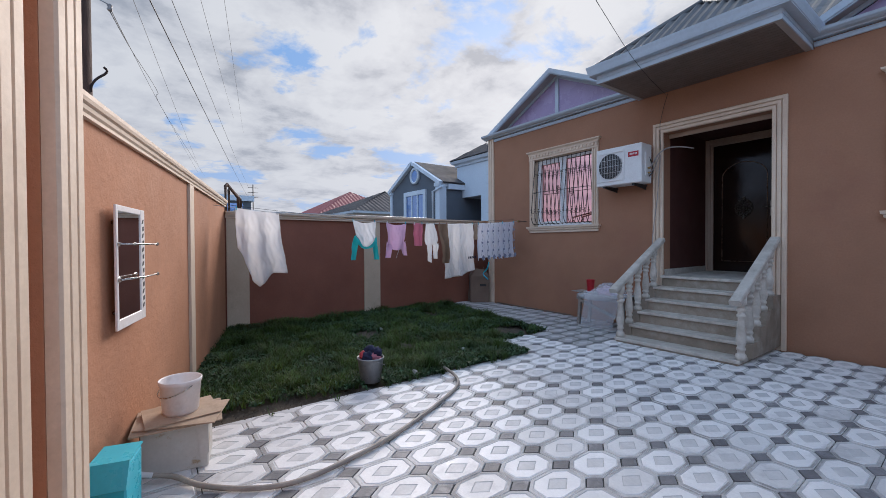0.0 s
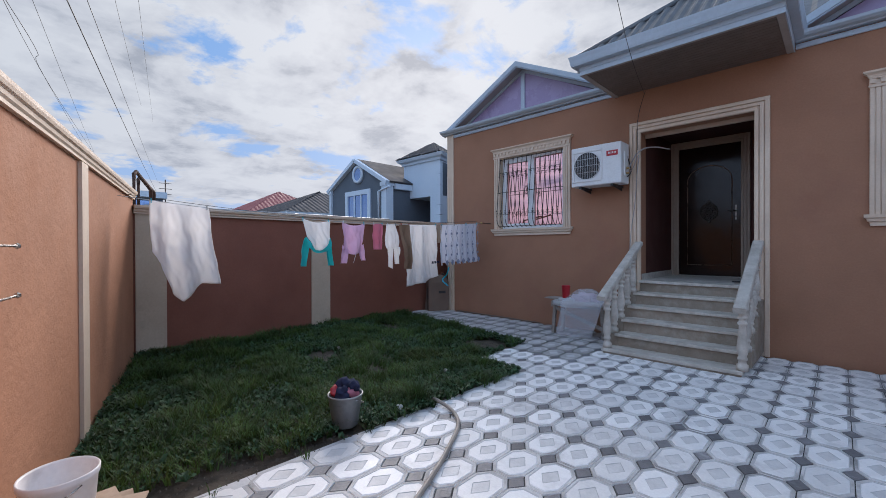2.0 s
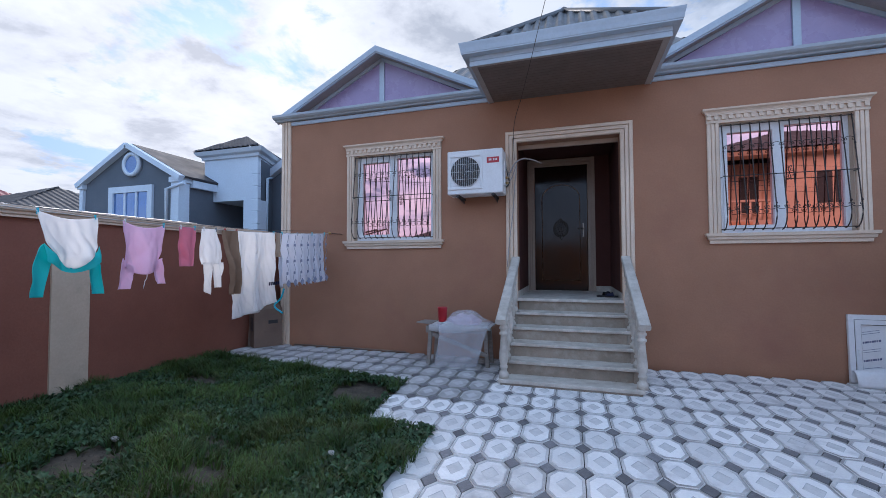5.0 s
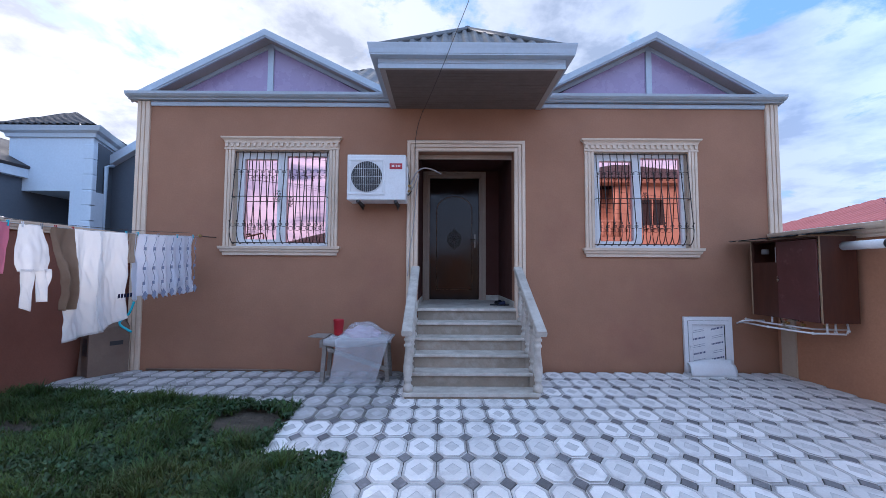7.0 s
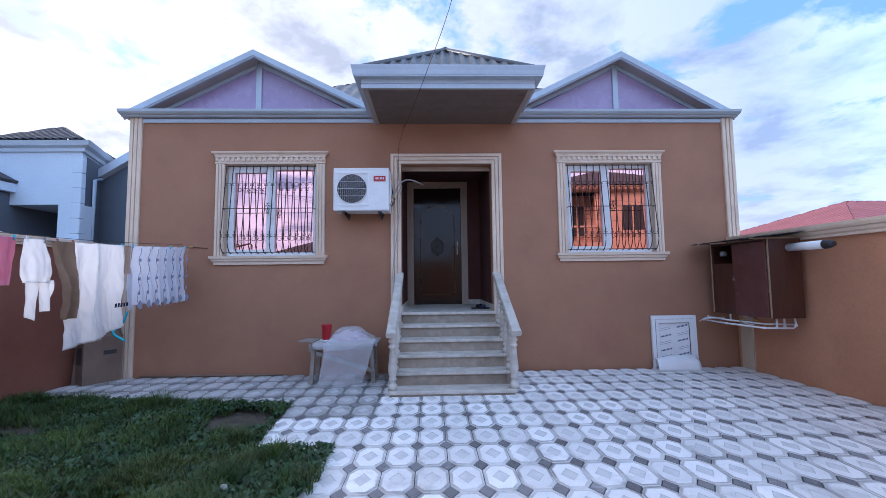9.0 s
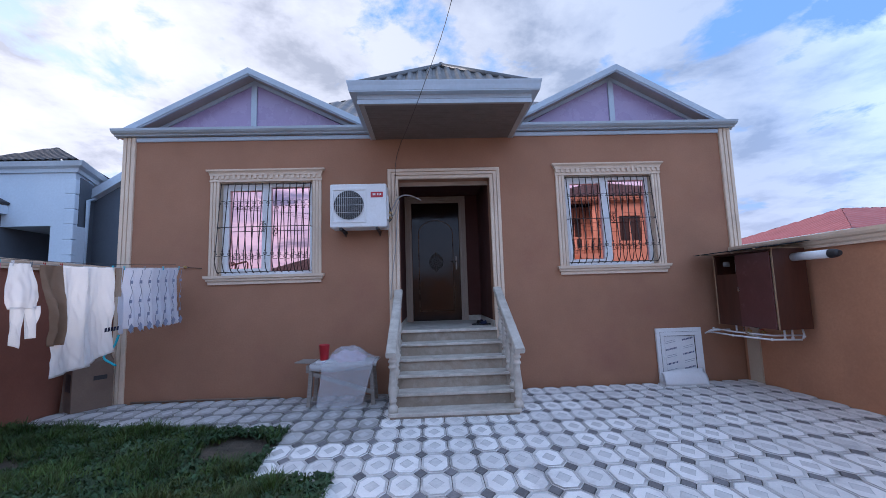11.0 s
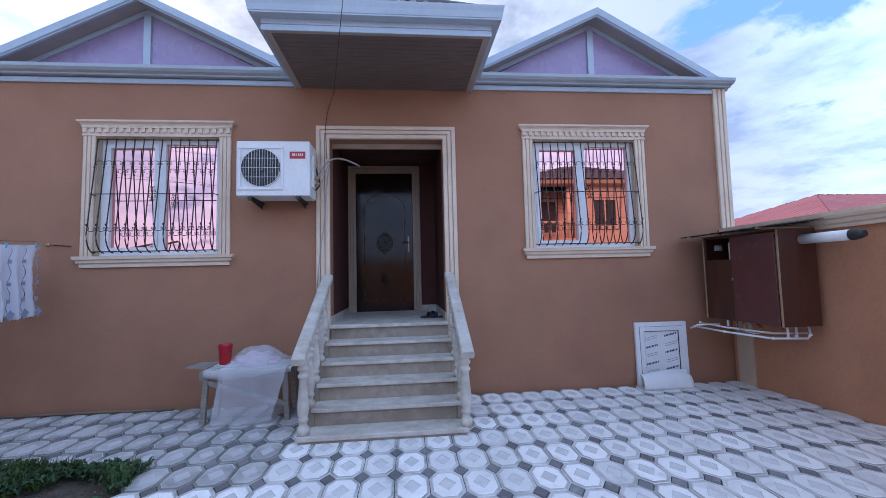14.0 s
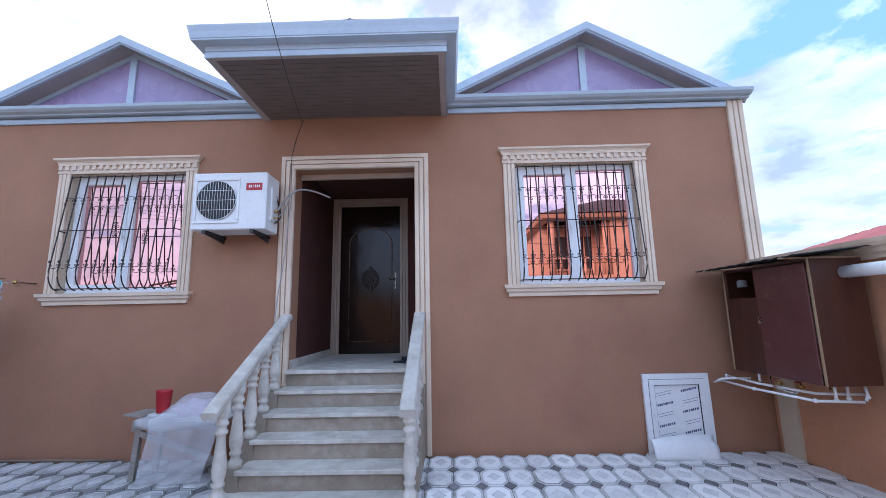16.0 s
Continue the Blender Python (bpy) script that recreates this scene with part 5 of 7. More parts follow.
for k in range(5):
    z = 0.15 + 0.108 * k
    word, lines = (-0.225, 0.055) if k % 2 else (0.045, -0.225)
    bm = B()
    word_bars(bm, word, z + (0.0 if k % 2 else 0.04), 0.175, 0.024)
    part("film_print", bm, M_BLUE_INK, film, "navy printed word")
    bm = B()
    small_lines(bm, lines, z + (0.03 if k % 2 else 0.0), 0.165)
    part("film_print", bm, M_BLUE_INK, film, "navy lines of small print")
bm = B()
box(bm, -pw + 0.078, -pw + 0.094, -0.03, -0.012, 0.34, 0.40)
part("handle", bm, M_WHITE_PVC, pan)
bm = B()


def curl(u, v):
    a = math.pi * (0.02 + 0.98 * v)
    return (0.565 + 0.66 * u, 6.775 + 0.085 * math.cos(a) * (1 if v > 0.5 else 0.55) - 0.02, 0.008 + 0.20 * math.sin(a) ** 0.8 * (1 - 0.25 * abs(u - 0.5)) - 0.02 * u + (0.06 * u if v < 0.5 else 0))


cloth_mesh(bm, curl, 14, 18)
solid(thing("curved_plastic_sheet", "bent white plastic sheet at the panel's foot", "plastic sheet", bm, M_WHITE_PVC), 0.004)

# wooden cabinet for the boiler, hung on the side wall
cab = thing("boiler_cabinet", "red brown laminate boiler cabinet hung on the wall", "cabinet")
KX0, KX1, KY0, KY1, KZ0, KZ1 = 1.51, 1.965, 5.66, 6.74, 0.88, 1.92
bm = B()
box(bm, KX0 + 0.02, KX1, KY0, KY0 + 0.02, KZ0, KZ1)
part("side_panel", bm, M_CAB, cab, "dark red brown laminate side")
bm = B()
box(bm, KX0 + 0.02, KX1, KY1 - 0.02, KY1, KZ0, KZ1)
part("side_panel", bm, M_CAB, cab)
bm = B()
box(bm, KX0 + 0.02, KX1, KY0 + 0.02, KY1 - 0.02, KZ0, KZ0 + 0.02)
part("bottom_panel", bm, M_CAB, cab)
bm = B()
box(bm, KX0 + 0.02, KX1, KY0 + 0.02, KY1 - 0.02, KZ1 - 0.02, KZ1)
part("top_panel", bm, M_CAB, cab)
bm = B()
box(bm, KX0 + 0.012, KX0 + 0.0195, KY0 + 0.001, KY0 + 0.022, KZ0, KZ1)
part("edge_strip", bm, M_WOOD_EDGE, cab, "raw chipboard edge")
bm = B()
box(bm, KX0 + 0.004, KX0 + 0.0125, KY1 - 0.016, KY1 - 0.002, KZ0, KZ1)
part("edge_strip", bm, M_WOOD_EDGE, cab, "raw chipboard edge")
bm = B()
box(bm, KX0 - 0.004, KX0 + 0.012, KY0 + 0.03, 6.27, KZ0 + 0.005, KZ1 - 0.03)
d1 = part("door", bm, M_CAB_DOOR, cab, "wine red painted door", bevel=0.003)
bm = B()
box(bm, KX0 + 0.013, KX0 + 0.028, 6.26, KY1 - 0.001, KZ0 + 0.005, 1.62)
part("door", bm, M_CAB, cab, "red brown laminate door with an open gap above")
bm = B()
box(bm, KX0 + 0.013, KX0 + 0.028, 6.26, 6.30, 1.62, KZ1 - 0.03)
part("front_stile", bm, M_CAB, cab)
bm = B()
box(bm, KX0 + 0.013, KX0 + 0.028, KY1 - 0.05, KY1 - 0.001, 1.62, KZ1 - 0.03)
part("front_stile", bm, M_CAB, cab)
bm = B()
box(bm, KX0 - 0.02, KX0 - 0.004, 6.24, 6.27, 1.36, 1.40)
tube(bm, [(KX0 - 0.012, 6.245, 1.40), (KX0 - 0.012, 6.245, 1.43), (KX0 - 0.012, 6.265, 1.43), (KX0 - 0.012, 6.265, 1.40)], 0.004, 5)
part("padlock", bm, M_CHROME, cab, "small steel padlock")
bm = B()
lathe(bm, [(0.045, 0), (0.045, 0.06), (0.03, 0.075)], (1.62, 6.60, 1.74), 12)
part("pump", bm, M_GREY, cab, "grey fitting inside the open gap")
bm = B()
box(bm, 1.66, 1.94, 5.9, 6.5, 1.2, 1.85)
part("boiler", bm, M_WHITE_PVC, cab, "white boiler inside", bevel=0.02)
for z in (1.0, 1.78):
    bm = B()
    box(bm, KX1 - 0.002, 2.04, KY0 + 0.10, KY1 - 0.10, z, z + 0.06)
    part("mounting_batten", bm, M_WOOD_EDGE, cab, "wooden batten on the wall")
# corrugated black sheet on top
bm = B()
prof_n = 36
a_, b_ = [], []
for i in range(prof_n + 1):
    y = 5.52 + i * (6.89 - 5.52) / prof_n
    w_ = 0.007 * math.sin(i * 1.6)
    a_.append(bm.verts.new((1.31, y, 1.935 + w_)))
    b_.append(bm.verts.new((1.925, y, 2.0 + w_)))
for i in range(prof_n):
    bm.faces.new((a_[i], a_[i + 1], b_[i + 1], b_[i]))
solid(thing("corrugated_cover", "black corrugated sheet lying over the cabinet", "roof sheet", bm, M_TAR), 0.005)
bm = B()
box(bm, 1.30, 1.92, 5.66, 5.69, 1.921, 1.935)
thing("cover_batten", "wooden batten under the corrugated sheet", "batten", bm, M_WOOD_EDGE, group="battens")
bm = B()
box(bm, 1.30, 1.92, 6.70, 6.73, 1.921, 1.935)
thing("cover_batten", "wooden batten under the corrugated sheet", "batten", bm, M_WOOD_EDGE, group="battens")
# flue pipe
flue = thing("flue_pipe", "white flue pipe with a black end cap", "pipe")
bm = B()
tube(bm, [(1.80, 5.655, 1.80), (1.80, 5.17, 1.80)], 0.052, 18)
part("tube", bm, M_WHITE_PVC, flue)
bm = B()
lathe(bm, [(0.054, 0), (0.056, 0.012), (0.051, 0.02), (0.054, 0.03), (0.049, 0.042), (0.051, 0.052), (0.045, 0.064), (0.047, 0.074), (0.040, 0.09), (0.030, 0.115)], (0, 0, 0), 18, Matrix.Translation((1.80, 5.168, 1.80)) @ Matrix.Rotation(radians(90), 4, "X"))
part("end_cap", bm, M_BLACK, flue, "black ribbed end cap")
# white pipes under the cabinet
pipes = thing("water_pipes", "white plastic water pipes with valves under the cabinet", "pipes")
runs = [[(1.42, 6.85, 0.755), (1.42, 6.35, 0.75), (1.52, 5.80, 0.745), (1.85, 5.72, 0.745)], [(1.50, 6.85, 0.80), (1.50, 6.40, 0.79), (1.62, 5.90, 0.785), (1.95, 5.82, 0.785)],
        [(1.36, 6.85, 0.735), (1.36, 6.72, 0.79), (1.62, 6.66, 0.80)], [(1.66, 5.76, 0.76), (1.66, 5.76, 0.88)], [(1.80, 5.80, 0.76), (1.80, 5.80, 0.89)], [(1.88, 5.74, 0.75), (1.90, 5.74, 0.80), (1.90, 5.76, 0.89)], [(1.56, 6.45, 0.80), (1.56, 6.45, 0.89)]]
for r_ in runs:
    bm = B()
    tube(bm, r_, 0.0115, 8)
    part("pipe", bm, M_WHITE_PVC, pipes)
for x, y, z in ((1.42, 6.85, 0.755), (1.50, 6.85, 0.80), (1.66, 5.76, 0.755), (1.80, 5.80, 0.76), (1.90, 5.74, 0.78), (1.42, 6.35, 0.75), (1.52, 5.80, 0.747)):
    bm = B()
    bmesh.ops.create_icosphere(bm, subdivisions=2, radius=0.019, matrix=Matrix.Translation((x, y, z)))
    part("fitting", bm, M_WHITE_PVC, pipes)
for x, y, z in ((1.55, 6.2, 0.825), (1.60, 6.02, 0.82), (1.74, 5.86, 0.82)):
    bm = B()
    tube(bm, [(x, y - 0.03, z), (x, y + 0.03, z)], 0.016, 8)
    tube(bm, [(x, y, z), (x - 0.02, y, z + 0.035)], 0.006, 5)
    v_ = part("valve", bm, M_BRASS, pipes, "brass valve")
    bm = B()
    box(bm, x - 0.045, x + 0.005, y - 0.008, y + 0.008, z + 0.033, z + 0.041)
    part("valve_handle", bm, M_RED, v_, "red lever")
bm = B()
tube(bm, spline([(1.55, 6.3, 0.88), (1.50, 6.2, 0.80), (1.58, 6.05, 0.76), (1.66, 6.1, 0.84), (1.6, 6.25, 0.88)], 6), 0.008, 6)
part("braided_hose", bm, M_CHROME, pipes, "braided steel hose")

# narrow rod lying along the wall foot
bm = B()
tube(bm, [(-7.30, 6.885, 0.02), (-6.2, 6.90, 0.018), (-5.15, 6.875, 0.016)], 0.014, 6)
thing("rod_on_ground", "thin brown rod lying along the wall foot", "rod", bm, M_CARD)

# cardboard boxes in the corner
cb = thing("cardboard_box", "tall brown cardboard box with open flaps on the paving", "cardboard box", at=pose(-7.80, 6.74, 0.0, 0, 0, 58))
bm = B()
box(bm, -0.235, 0.235, -0.15, 0.15, 0.0, 0.66)
part("body", bm, M_CARD, cb, bevel=0.004)
for sx in (-1, 1):
    bm = B()
    extrude(bm, [(0, 0), (0.10, 0.20), (0.106, 0.197), (0.006, -0.003)], (0.232 * sx, -0.15, 0.661), (-sx, 0, 0), (0, 0, 1), (0, 0.30, 0))
    part("flap", bm, M_CARD, cb)
bm = B()
extrude(bm, [(-0.23, 0.0), (0.23, 0.0), (0.15, 0.16), (-0.10, 0.20)], (0, -0.15, 0.6605), (1, 0, 0), (0, 0.35, 0.94), (0, 0.004, 0))
part("flap", bm, M_CARD, cb)
bm = B()
box(bm, 0.0, 0.16, -0.1525, -0.1502, 0.40, 0.46)
part("label", bm, M_BLACK, cb, "dark printed label")
bm = B()
box(bm, -0.2375, -0.2352, -0.10, 0.06, 0.28, 0.52)
part("label", bm, M_BLACK, cb, "dark printed panel")
bm = B()
extrude(bm, [(0, 0), (0.38, 0.0), (0.30, 0.42), (0.06, 0.52)], (-8.02, 6.55, 0.0), (0.5, 0.8, 0), (-0.15, 0.1, 0.98), (0.012, -0.008, 0))
thing("cardboard_sheet", "dark piece of cardboard leaning in the corner", "cardboard", bm, M_CARD)
bm = B()
tube(bm, spline([(-7.40, 6.72, 1.02), (-7.45, 6.70, 0.85), (-7.55, 6.66, 0.72), (-7.44, 6.68, 0.62), (-7.38, 6.66, 0.60)], 6), 0.016, 6)
thing("blue_strap", "pale blue plastic strap hanging by the corner strip", "strap", bm, M_TEAL)

# ---- washing line ----
LX = -6.6


def line_z(y):
    u = (y - 0.75) / (FY - 0.75)
    return 2.02 - 0.055 * u - 0.55 * u * (1 - u) + 0.02


def line_x(y):
    return LX - 0.25 * math.sin(math.pi * (y - 0.75) / 6.2) * 0.35


line = thing("washing_line", "thin pale washing line stretched from wall to house", "washing line")
bm = B()
tube(bm, [(line_x(y), y, line_z(y)) for y in [0.72 + i * (FY - 0.72) / 30 for i in range(31)]], 0.004, 5)
part("rope", bm, M_ROPE, line)
bm = B()
tube(bm, [(line_x(y) - 0.18, y, line_z(y) + 0.05) for y in [0.78 + i * (FY - 0.78) / 30 for i in range(31)]], 0.003, 5)
part("rope", bm, M_CABLE, line, "second thin dark line")
bm = B()
tube(bm, [(line_x(FY) , FY + 0.005, line_z(FY)), (LX + 0.23, FY - 0.03, 1.965)], 0.006, 6)
part("wall_hook", bm, M_IRON, line)
bm = B()
bmesh.ops.create_icosphere(bm, subdivisions=1, radius=0.03, matrix=Matrix.Translation((LX + 0.0, FY - 0.06, line_z(FY) - 0.0)))
part("insulator", bm, M_BRASS, line)
bm = B()
tube(bm, [(-8.08, 1.2, 2.077), (-8.14, 5.6, 2.077)], 0.016, 8)
thing("rail_on_wall", "dull steel pipe lying along the wall cap", "pipe", bm, M_GALV)


def garment(name, label, category, pieces, y0, thick=0.005):
    """Cloth pieces hung from the line. A piece: material, part name, function (u, v) -> (along, drop), folds, seed."""
    ob = thing(name, label, category, at=pose(0, 0, 0))
    for mat_, pname, f, folds, depth, seed in pieces:
        bm = B()

        def pt(u, v):
            s, drop = f(u, v)
            y = y0 + s
            k = min(1, drop / 0.35)
            sway = 0.10 * k * noise.noise((seed, drop * 1.3, 0.5))
            crease = abs(noise.noise((s * 5 + drop * 1.5, drop * 1.2, seed))) + 0.5 * abs(noise.noise((s * 13 - drop * 3, drop * 4, seed)))
            x = line_x(y) + depth * math.sin(u * folds * 6.28 + seed) * (0.25 + k) + 0.05 * k * crease + 0.008 * noise.noise((s * 22, drop * 9, seed)) + sway
            return (x, y + 0.012 * noise.noise((s * 7, drop * 7, seed + 3)), line_z(y) - drop)

        cloth_mesh(bm, pt, 44, 44)
        solid(part(pname, bm, mat_, ob), thick)
    return ob


def strip(a0, a1, b0, b1, d0, d1):
    """A four-sided piece: from a0..a1 at drop d0 to b0..b1 at drop d1."""
    return lambda u, v: ((a0 + (a1 - a0) * u) * (1 - v) + (b0 + (b1 - b0) * u) * v, d0 + (d1 - d0) * v)


def sheet_f(u, v):
    drop = v * (0.93 + 0.22 * max(0, 1 - abs(u - 0.42) / 0.30) - 0.35 * max(0, 1 - u / 0.30))
    return (u * 0.61 + 0.10 * v * (u - 0.3) + 0.05 * v, drop)


garment("white_sheet", "large white cotton sheet pegged on the washing line", "sheet", [(M_CLOTH, "cloth", sheet_f, 2.3, 0.024, 1.0)], 1.0)
garment("baby_top", "white child's top with turquoise sleeves hung by its hem", "top", [
    (M_CLOTH, "body", lambda u, v: (0.01 + 0.45 * u + 0.04 * v * (1 - 2 * u), 0.04 * math.sin(math.pi * u) + v * (0.27 + 0.16 * math.sin(math.pi * u))), 1.0, 0.02, 2.0),
    (M_TURQ, "yoke", lambda u, v: (0.03 + 0.41 * u, 0.265 + 0.195 * math.sin(math.pi * u) + v * (0.14 - 0.10 * math.sin(math.pi * u))), 1.0, 0.02, 2.0),
    (M_TURQ, "sleeve", lambda u, v: (0.05 + 0.10 * u - 0.11 * v ** 0.6 - 0.0 * u + 0.02 * v * v, 0.27 + 0.10 * u * (1 - v) + 0.43 * v), 0.6, 0.015, 2.5),
    (M_TURQ, "sleeve", lambda u, v: (0.33 + 0.10 * u + 0.11 * v ** 0.6 - 0.02 * v * v, 0.37 - 0.10 * u * (1 - v) * 1.0 - 0.0 + 0.32 * v), 0.6, 0.015, 2.7)], 2.84)
garment("pink_top", "pale pink knitted child's top on the line", "top", [
    (M_PINK, "body", lambda u, v: (0.01 + 0.43 * u + 0.035 * v * (1 - 2 * u), 0.05 * math.sin(math.pi * u) + v * (0.44 + 0.03 * math.sin(math.pi * u))), 1.3, 0.025, 3.0),
    (M_PINK, "sleeve", lambda u, v: (0.02 + 0.11 * u - 0.03 * v + 0.01 * math.sin(3 * v), 0.36 + 0.08 * u * (1 - v) + 0.30 * v), 0.6, 0.02, 3.0),
    (M_PINK, "sleeve", lambda u, v: (0.31 + 0.11 * u + 0.07 * v - 0.03 * u * v, 0.42 - 0.07 * u * (1 - v) + 0.20 * v), 0.6, 0.02, 3.0),
    (M_CLOTH, "strap", lambda u, v: (0.245 + 0.014 * u + 0.02 * math.sin(5 * v), 0.46 + 0.20 * v), 0.3, 0.01, 3.0)], 3.51)
garment("rose_shorts", "small rose pink garment pegged on the line", "garment", [(M_ROSE, "cloth", strip(0.0, 0.21, 0.05, 0.22, 0.0, 0.44), 1.2, 0.02, 4.0)], 4.11)
garment("white_tights", "white child's tights pegged on the line", "tights", [
    (M_CLOTH, "waist", lambda u, v: (0.05 + 0.20 * u + (2 * u - 1) * 0.055 * math.sin(math.pi * min(1, v * 0.72)) ** 2, v * 0.42), 0.8, 0.015, 5.0),
    (M_CLOTH, "leg", lambda u, v: (0.03 + 0.12 * u + 0.055 * v * (1 - u), 0.40 + (0.34 + 0.04 * u) * v), 0.5, 0.012, 5.0),
    (M_CLOTH, "leg", lambda u, v: (0.18 + 0.12 * u + 0.03 * v - 0.05 * u * v, 0.40 + 0.30 * v), 0.5, 0.012, 5.0)], 4.35)
garment("brown_trousers", "brown cotton trousers pegged on the line", "trousers", [(M_BROWN_CLOTH, "cloth", strip(0.0, 0.22, 0.08, 0.22, 0.0, 0.80), 1.4, 0.03, 6.0)], 4.68)
tro = garment("white_trousers", "white cotton trousers pegged on the washing line", "trousers", [
    (M_CLOTH, "leg", lambda u, v: (0.36 * u - 0.05 * v + 0.10 * u * v, v * (1.12 - 0.03 * u)), 1.2, 0.022, 7.0),
    (M_CLOTH, "leg", lambda u, v: (0.33 + 0.37 * u + 0.02 * v * (u + 0.5), v * (1.09 - 0.10 * u)), 1.1, 0.022, 7.35)], 4.88)
bm = B()
for q in range(5):
    y = 5.38 + 0.042 * q
    z = line_z(y) - 0.74
    extrude(bm, [(0, 0), (0.03, 0.004), (0.034, 0.05), (0.004, 0.046)], (line_x(y) + 0.085, y, z), (0, 1, 0), (0, 0, 1), (0.003, 0, 0))
part("print_bars", bm, M_NAVY_CLOTH, tro, "dark printed bars")
garment("yellow_cloth", "pale yellow cloth pegged between towel and curtain", "cloth", [(M_CARD_PALE, "cloth", strip(0.0, 0.12, 0.02, 0.10, 0.0, 0.35), 1.0, 0.02, 7.7)], 5.60)
cur = garment("patterned_curtain", "white voile curtain with slate blue wave pattern on the line", "curtain", [
    (M_PALE_BLUE, "cloth", lambda u, v: (1.10 * u, v * (0.78 + 0.03 * math.sin(u * 44))), 6.5, 0.045, 8.0)], 5.69)
# embroidered wavy lines and hem blocks
for k in range(7):
    bm = B()
    pts = []
    for j in range(24):
        v = 0.03 + 0.75 * j / 23
        y = 5.69 + 0.10 + k * 0.155 + 0.02 * math.sin(v * 26)
        pts.append((line_x(y) + 0.052, y, line_z(y) - v))
    tube(bm, pts, 0.004, 4)
    for v in (0.18, 0.42, 0.60):
        y = 5.79 + k * 0.155
        box(bm, line_x(y) + 0.052, line_x(y) + 0.058, y - 0.018, y + 0.018, line_z(y) - v - 0.02, line_z(y) - v + 0.02)
    part("embroidery", bm, M_PATTERN, cur, "slate blue wavy embroidery")
    bm = B()
    y = 5.77 + k * 0.155
    extrude(bm, [(0, 0), (0.05, -0.05), (0.10, 0.02), (0.05, 0.07)], (line_x(y) + 0.052, y, line_z(y) - 0.76), (0, 1, 0), (0, 0, 1), (0.003, 0, 0))
    part("hem_block", bm, M_PATTERN, cur, "slate blue hem lozenge")
pegs = [(1.02, M_TEAL), (1.59, M_GREY), (2.86, M_TEAL), (3.28, M_TEAL), (3.54, M_WHITE_PVC), (3.93, M_TEAL), (4.13, M_WHITE_PVC), (4.30, M_TEAL), (4.42, M_WHITE_PVC), (4.59, M_GREY), (4.72, M_RED), (4.90, M_RED), (5.56, M_TEAL), (5.73, M_TEAL), (6.07, M_GREY), (6.42, M_TEAL), (6.75, M_TEAL)]
for y, c in pegs:
    peg = thing("clothes_peg", "small plastic clothes peg on the washing line", "clothes peg", group="pegs on the line")
    for s in (-1, 1):
        bm = B()
        x, z = line_x(y), line_z(y)
        extrude(bm, [(0.002 * s, -0.03), (0.008 * s, -0.03), (0.011 * s, 0.022), (0.006 * s, 0.022)], (x, y - 0.004, z), (1, 0, 0), (0, 0, 1), (0, 0.008, 0))
        part("jaw", bm, c, peg)

# ---- by the left wall ----
WD = Vector((-0.968, 0.252, 0))           # along the skew wall, away from the gate
WN = Vector((0.252, 0.968, 0))


def on_wall(x, out, z):
    return Vector((x, left_y(x), z)) + WN * out


mir = thing("wall_mirror", "white framed mirror with shelf rods on the wall", "mirror")
for a0, a1, z0, z1 in ((0.0, 0.03, 0.985, 1.72), (0.43, 0.51, 0.985, 1.72), (0.03, 0.43, 0.985, 1.045), (0.03, 0.43, 1.685, 1.72)):
    bm = B()
    extrude(bm, [(a0, z0), (a1, z0), (a1, z1), (a0, z1)], on_wall(-3.035, 0.040, 0), WD, (0, 0, 1), WN * 0.014)
    part("frame", bm, M_WHITE_PLASTIC, mir, "white plastic mirror frame", bevel=0.003)
bm = B()
extrude(bm, [(0.03, 1.045), (0.43, 1.045), (0.43, 1.685), (0.03, 1.685)], on_wall(-3.035, 0.040, 0), WD, (0, 0, 1), WN * 0.008)
part("glass", bm, M_MIRROR, mir, "mirror glass")
for s_, z_ in ((0.10, 1.08), (0.38, 1.08), (0.10, 1.62), (0.38, 1.62)):
    bm = B()
    tube(bm, [on_wall(-3.035, -0.002, z_) + WD * s_, on_wall(-3.035, 0.041, z_) + WD * s_], 0.012, 8)
    part("wall_mount", bm, M_CHROME, mir)
for k in range(13):
    z = 1.06 + k * 0.047
    bm = B()
    extrude(bm, [(0.445 + 0.014 * (k % 2), z), (0.475 + 0.014 * (k % 2), z + 0.006), (0.49, z + 0.034), (0.46, z + 0.028)], on_wall(-3.035, 0.0545, 0), WD, (0, 0, 1), WN * 0.001)
    part("pattern_chip", bm, M_BLACK, mir, "dark lozenge of the frame pattern")
for z in (1.28, 1.49):
    bm = B()
    p0 = on_wall(-3.035, 0.060, z)
    tube(bm, [p0 + WD * 0.02, p0 + WD * 0.02 + WN * 0.0, p0 + WD * 0.30 + WN * 0.06, p0 + WD * 0.58 + WN * 0.05], 0.006, 6)
    for s in (0.02, 0.57):
        bmesh.ops.create_icosphere(bm, subdivisions=1, radius=0.014, matrix=Matrix.Translation(p0 + WD * s + WN * (0.0 if s < 0.1 else 0.05)))
    part("rod", bm, M_CHROME, mir, "thin steel shelf rod")

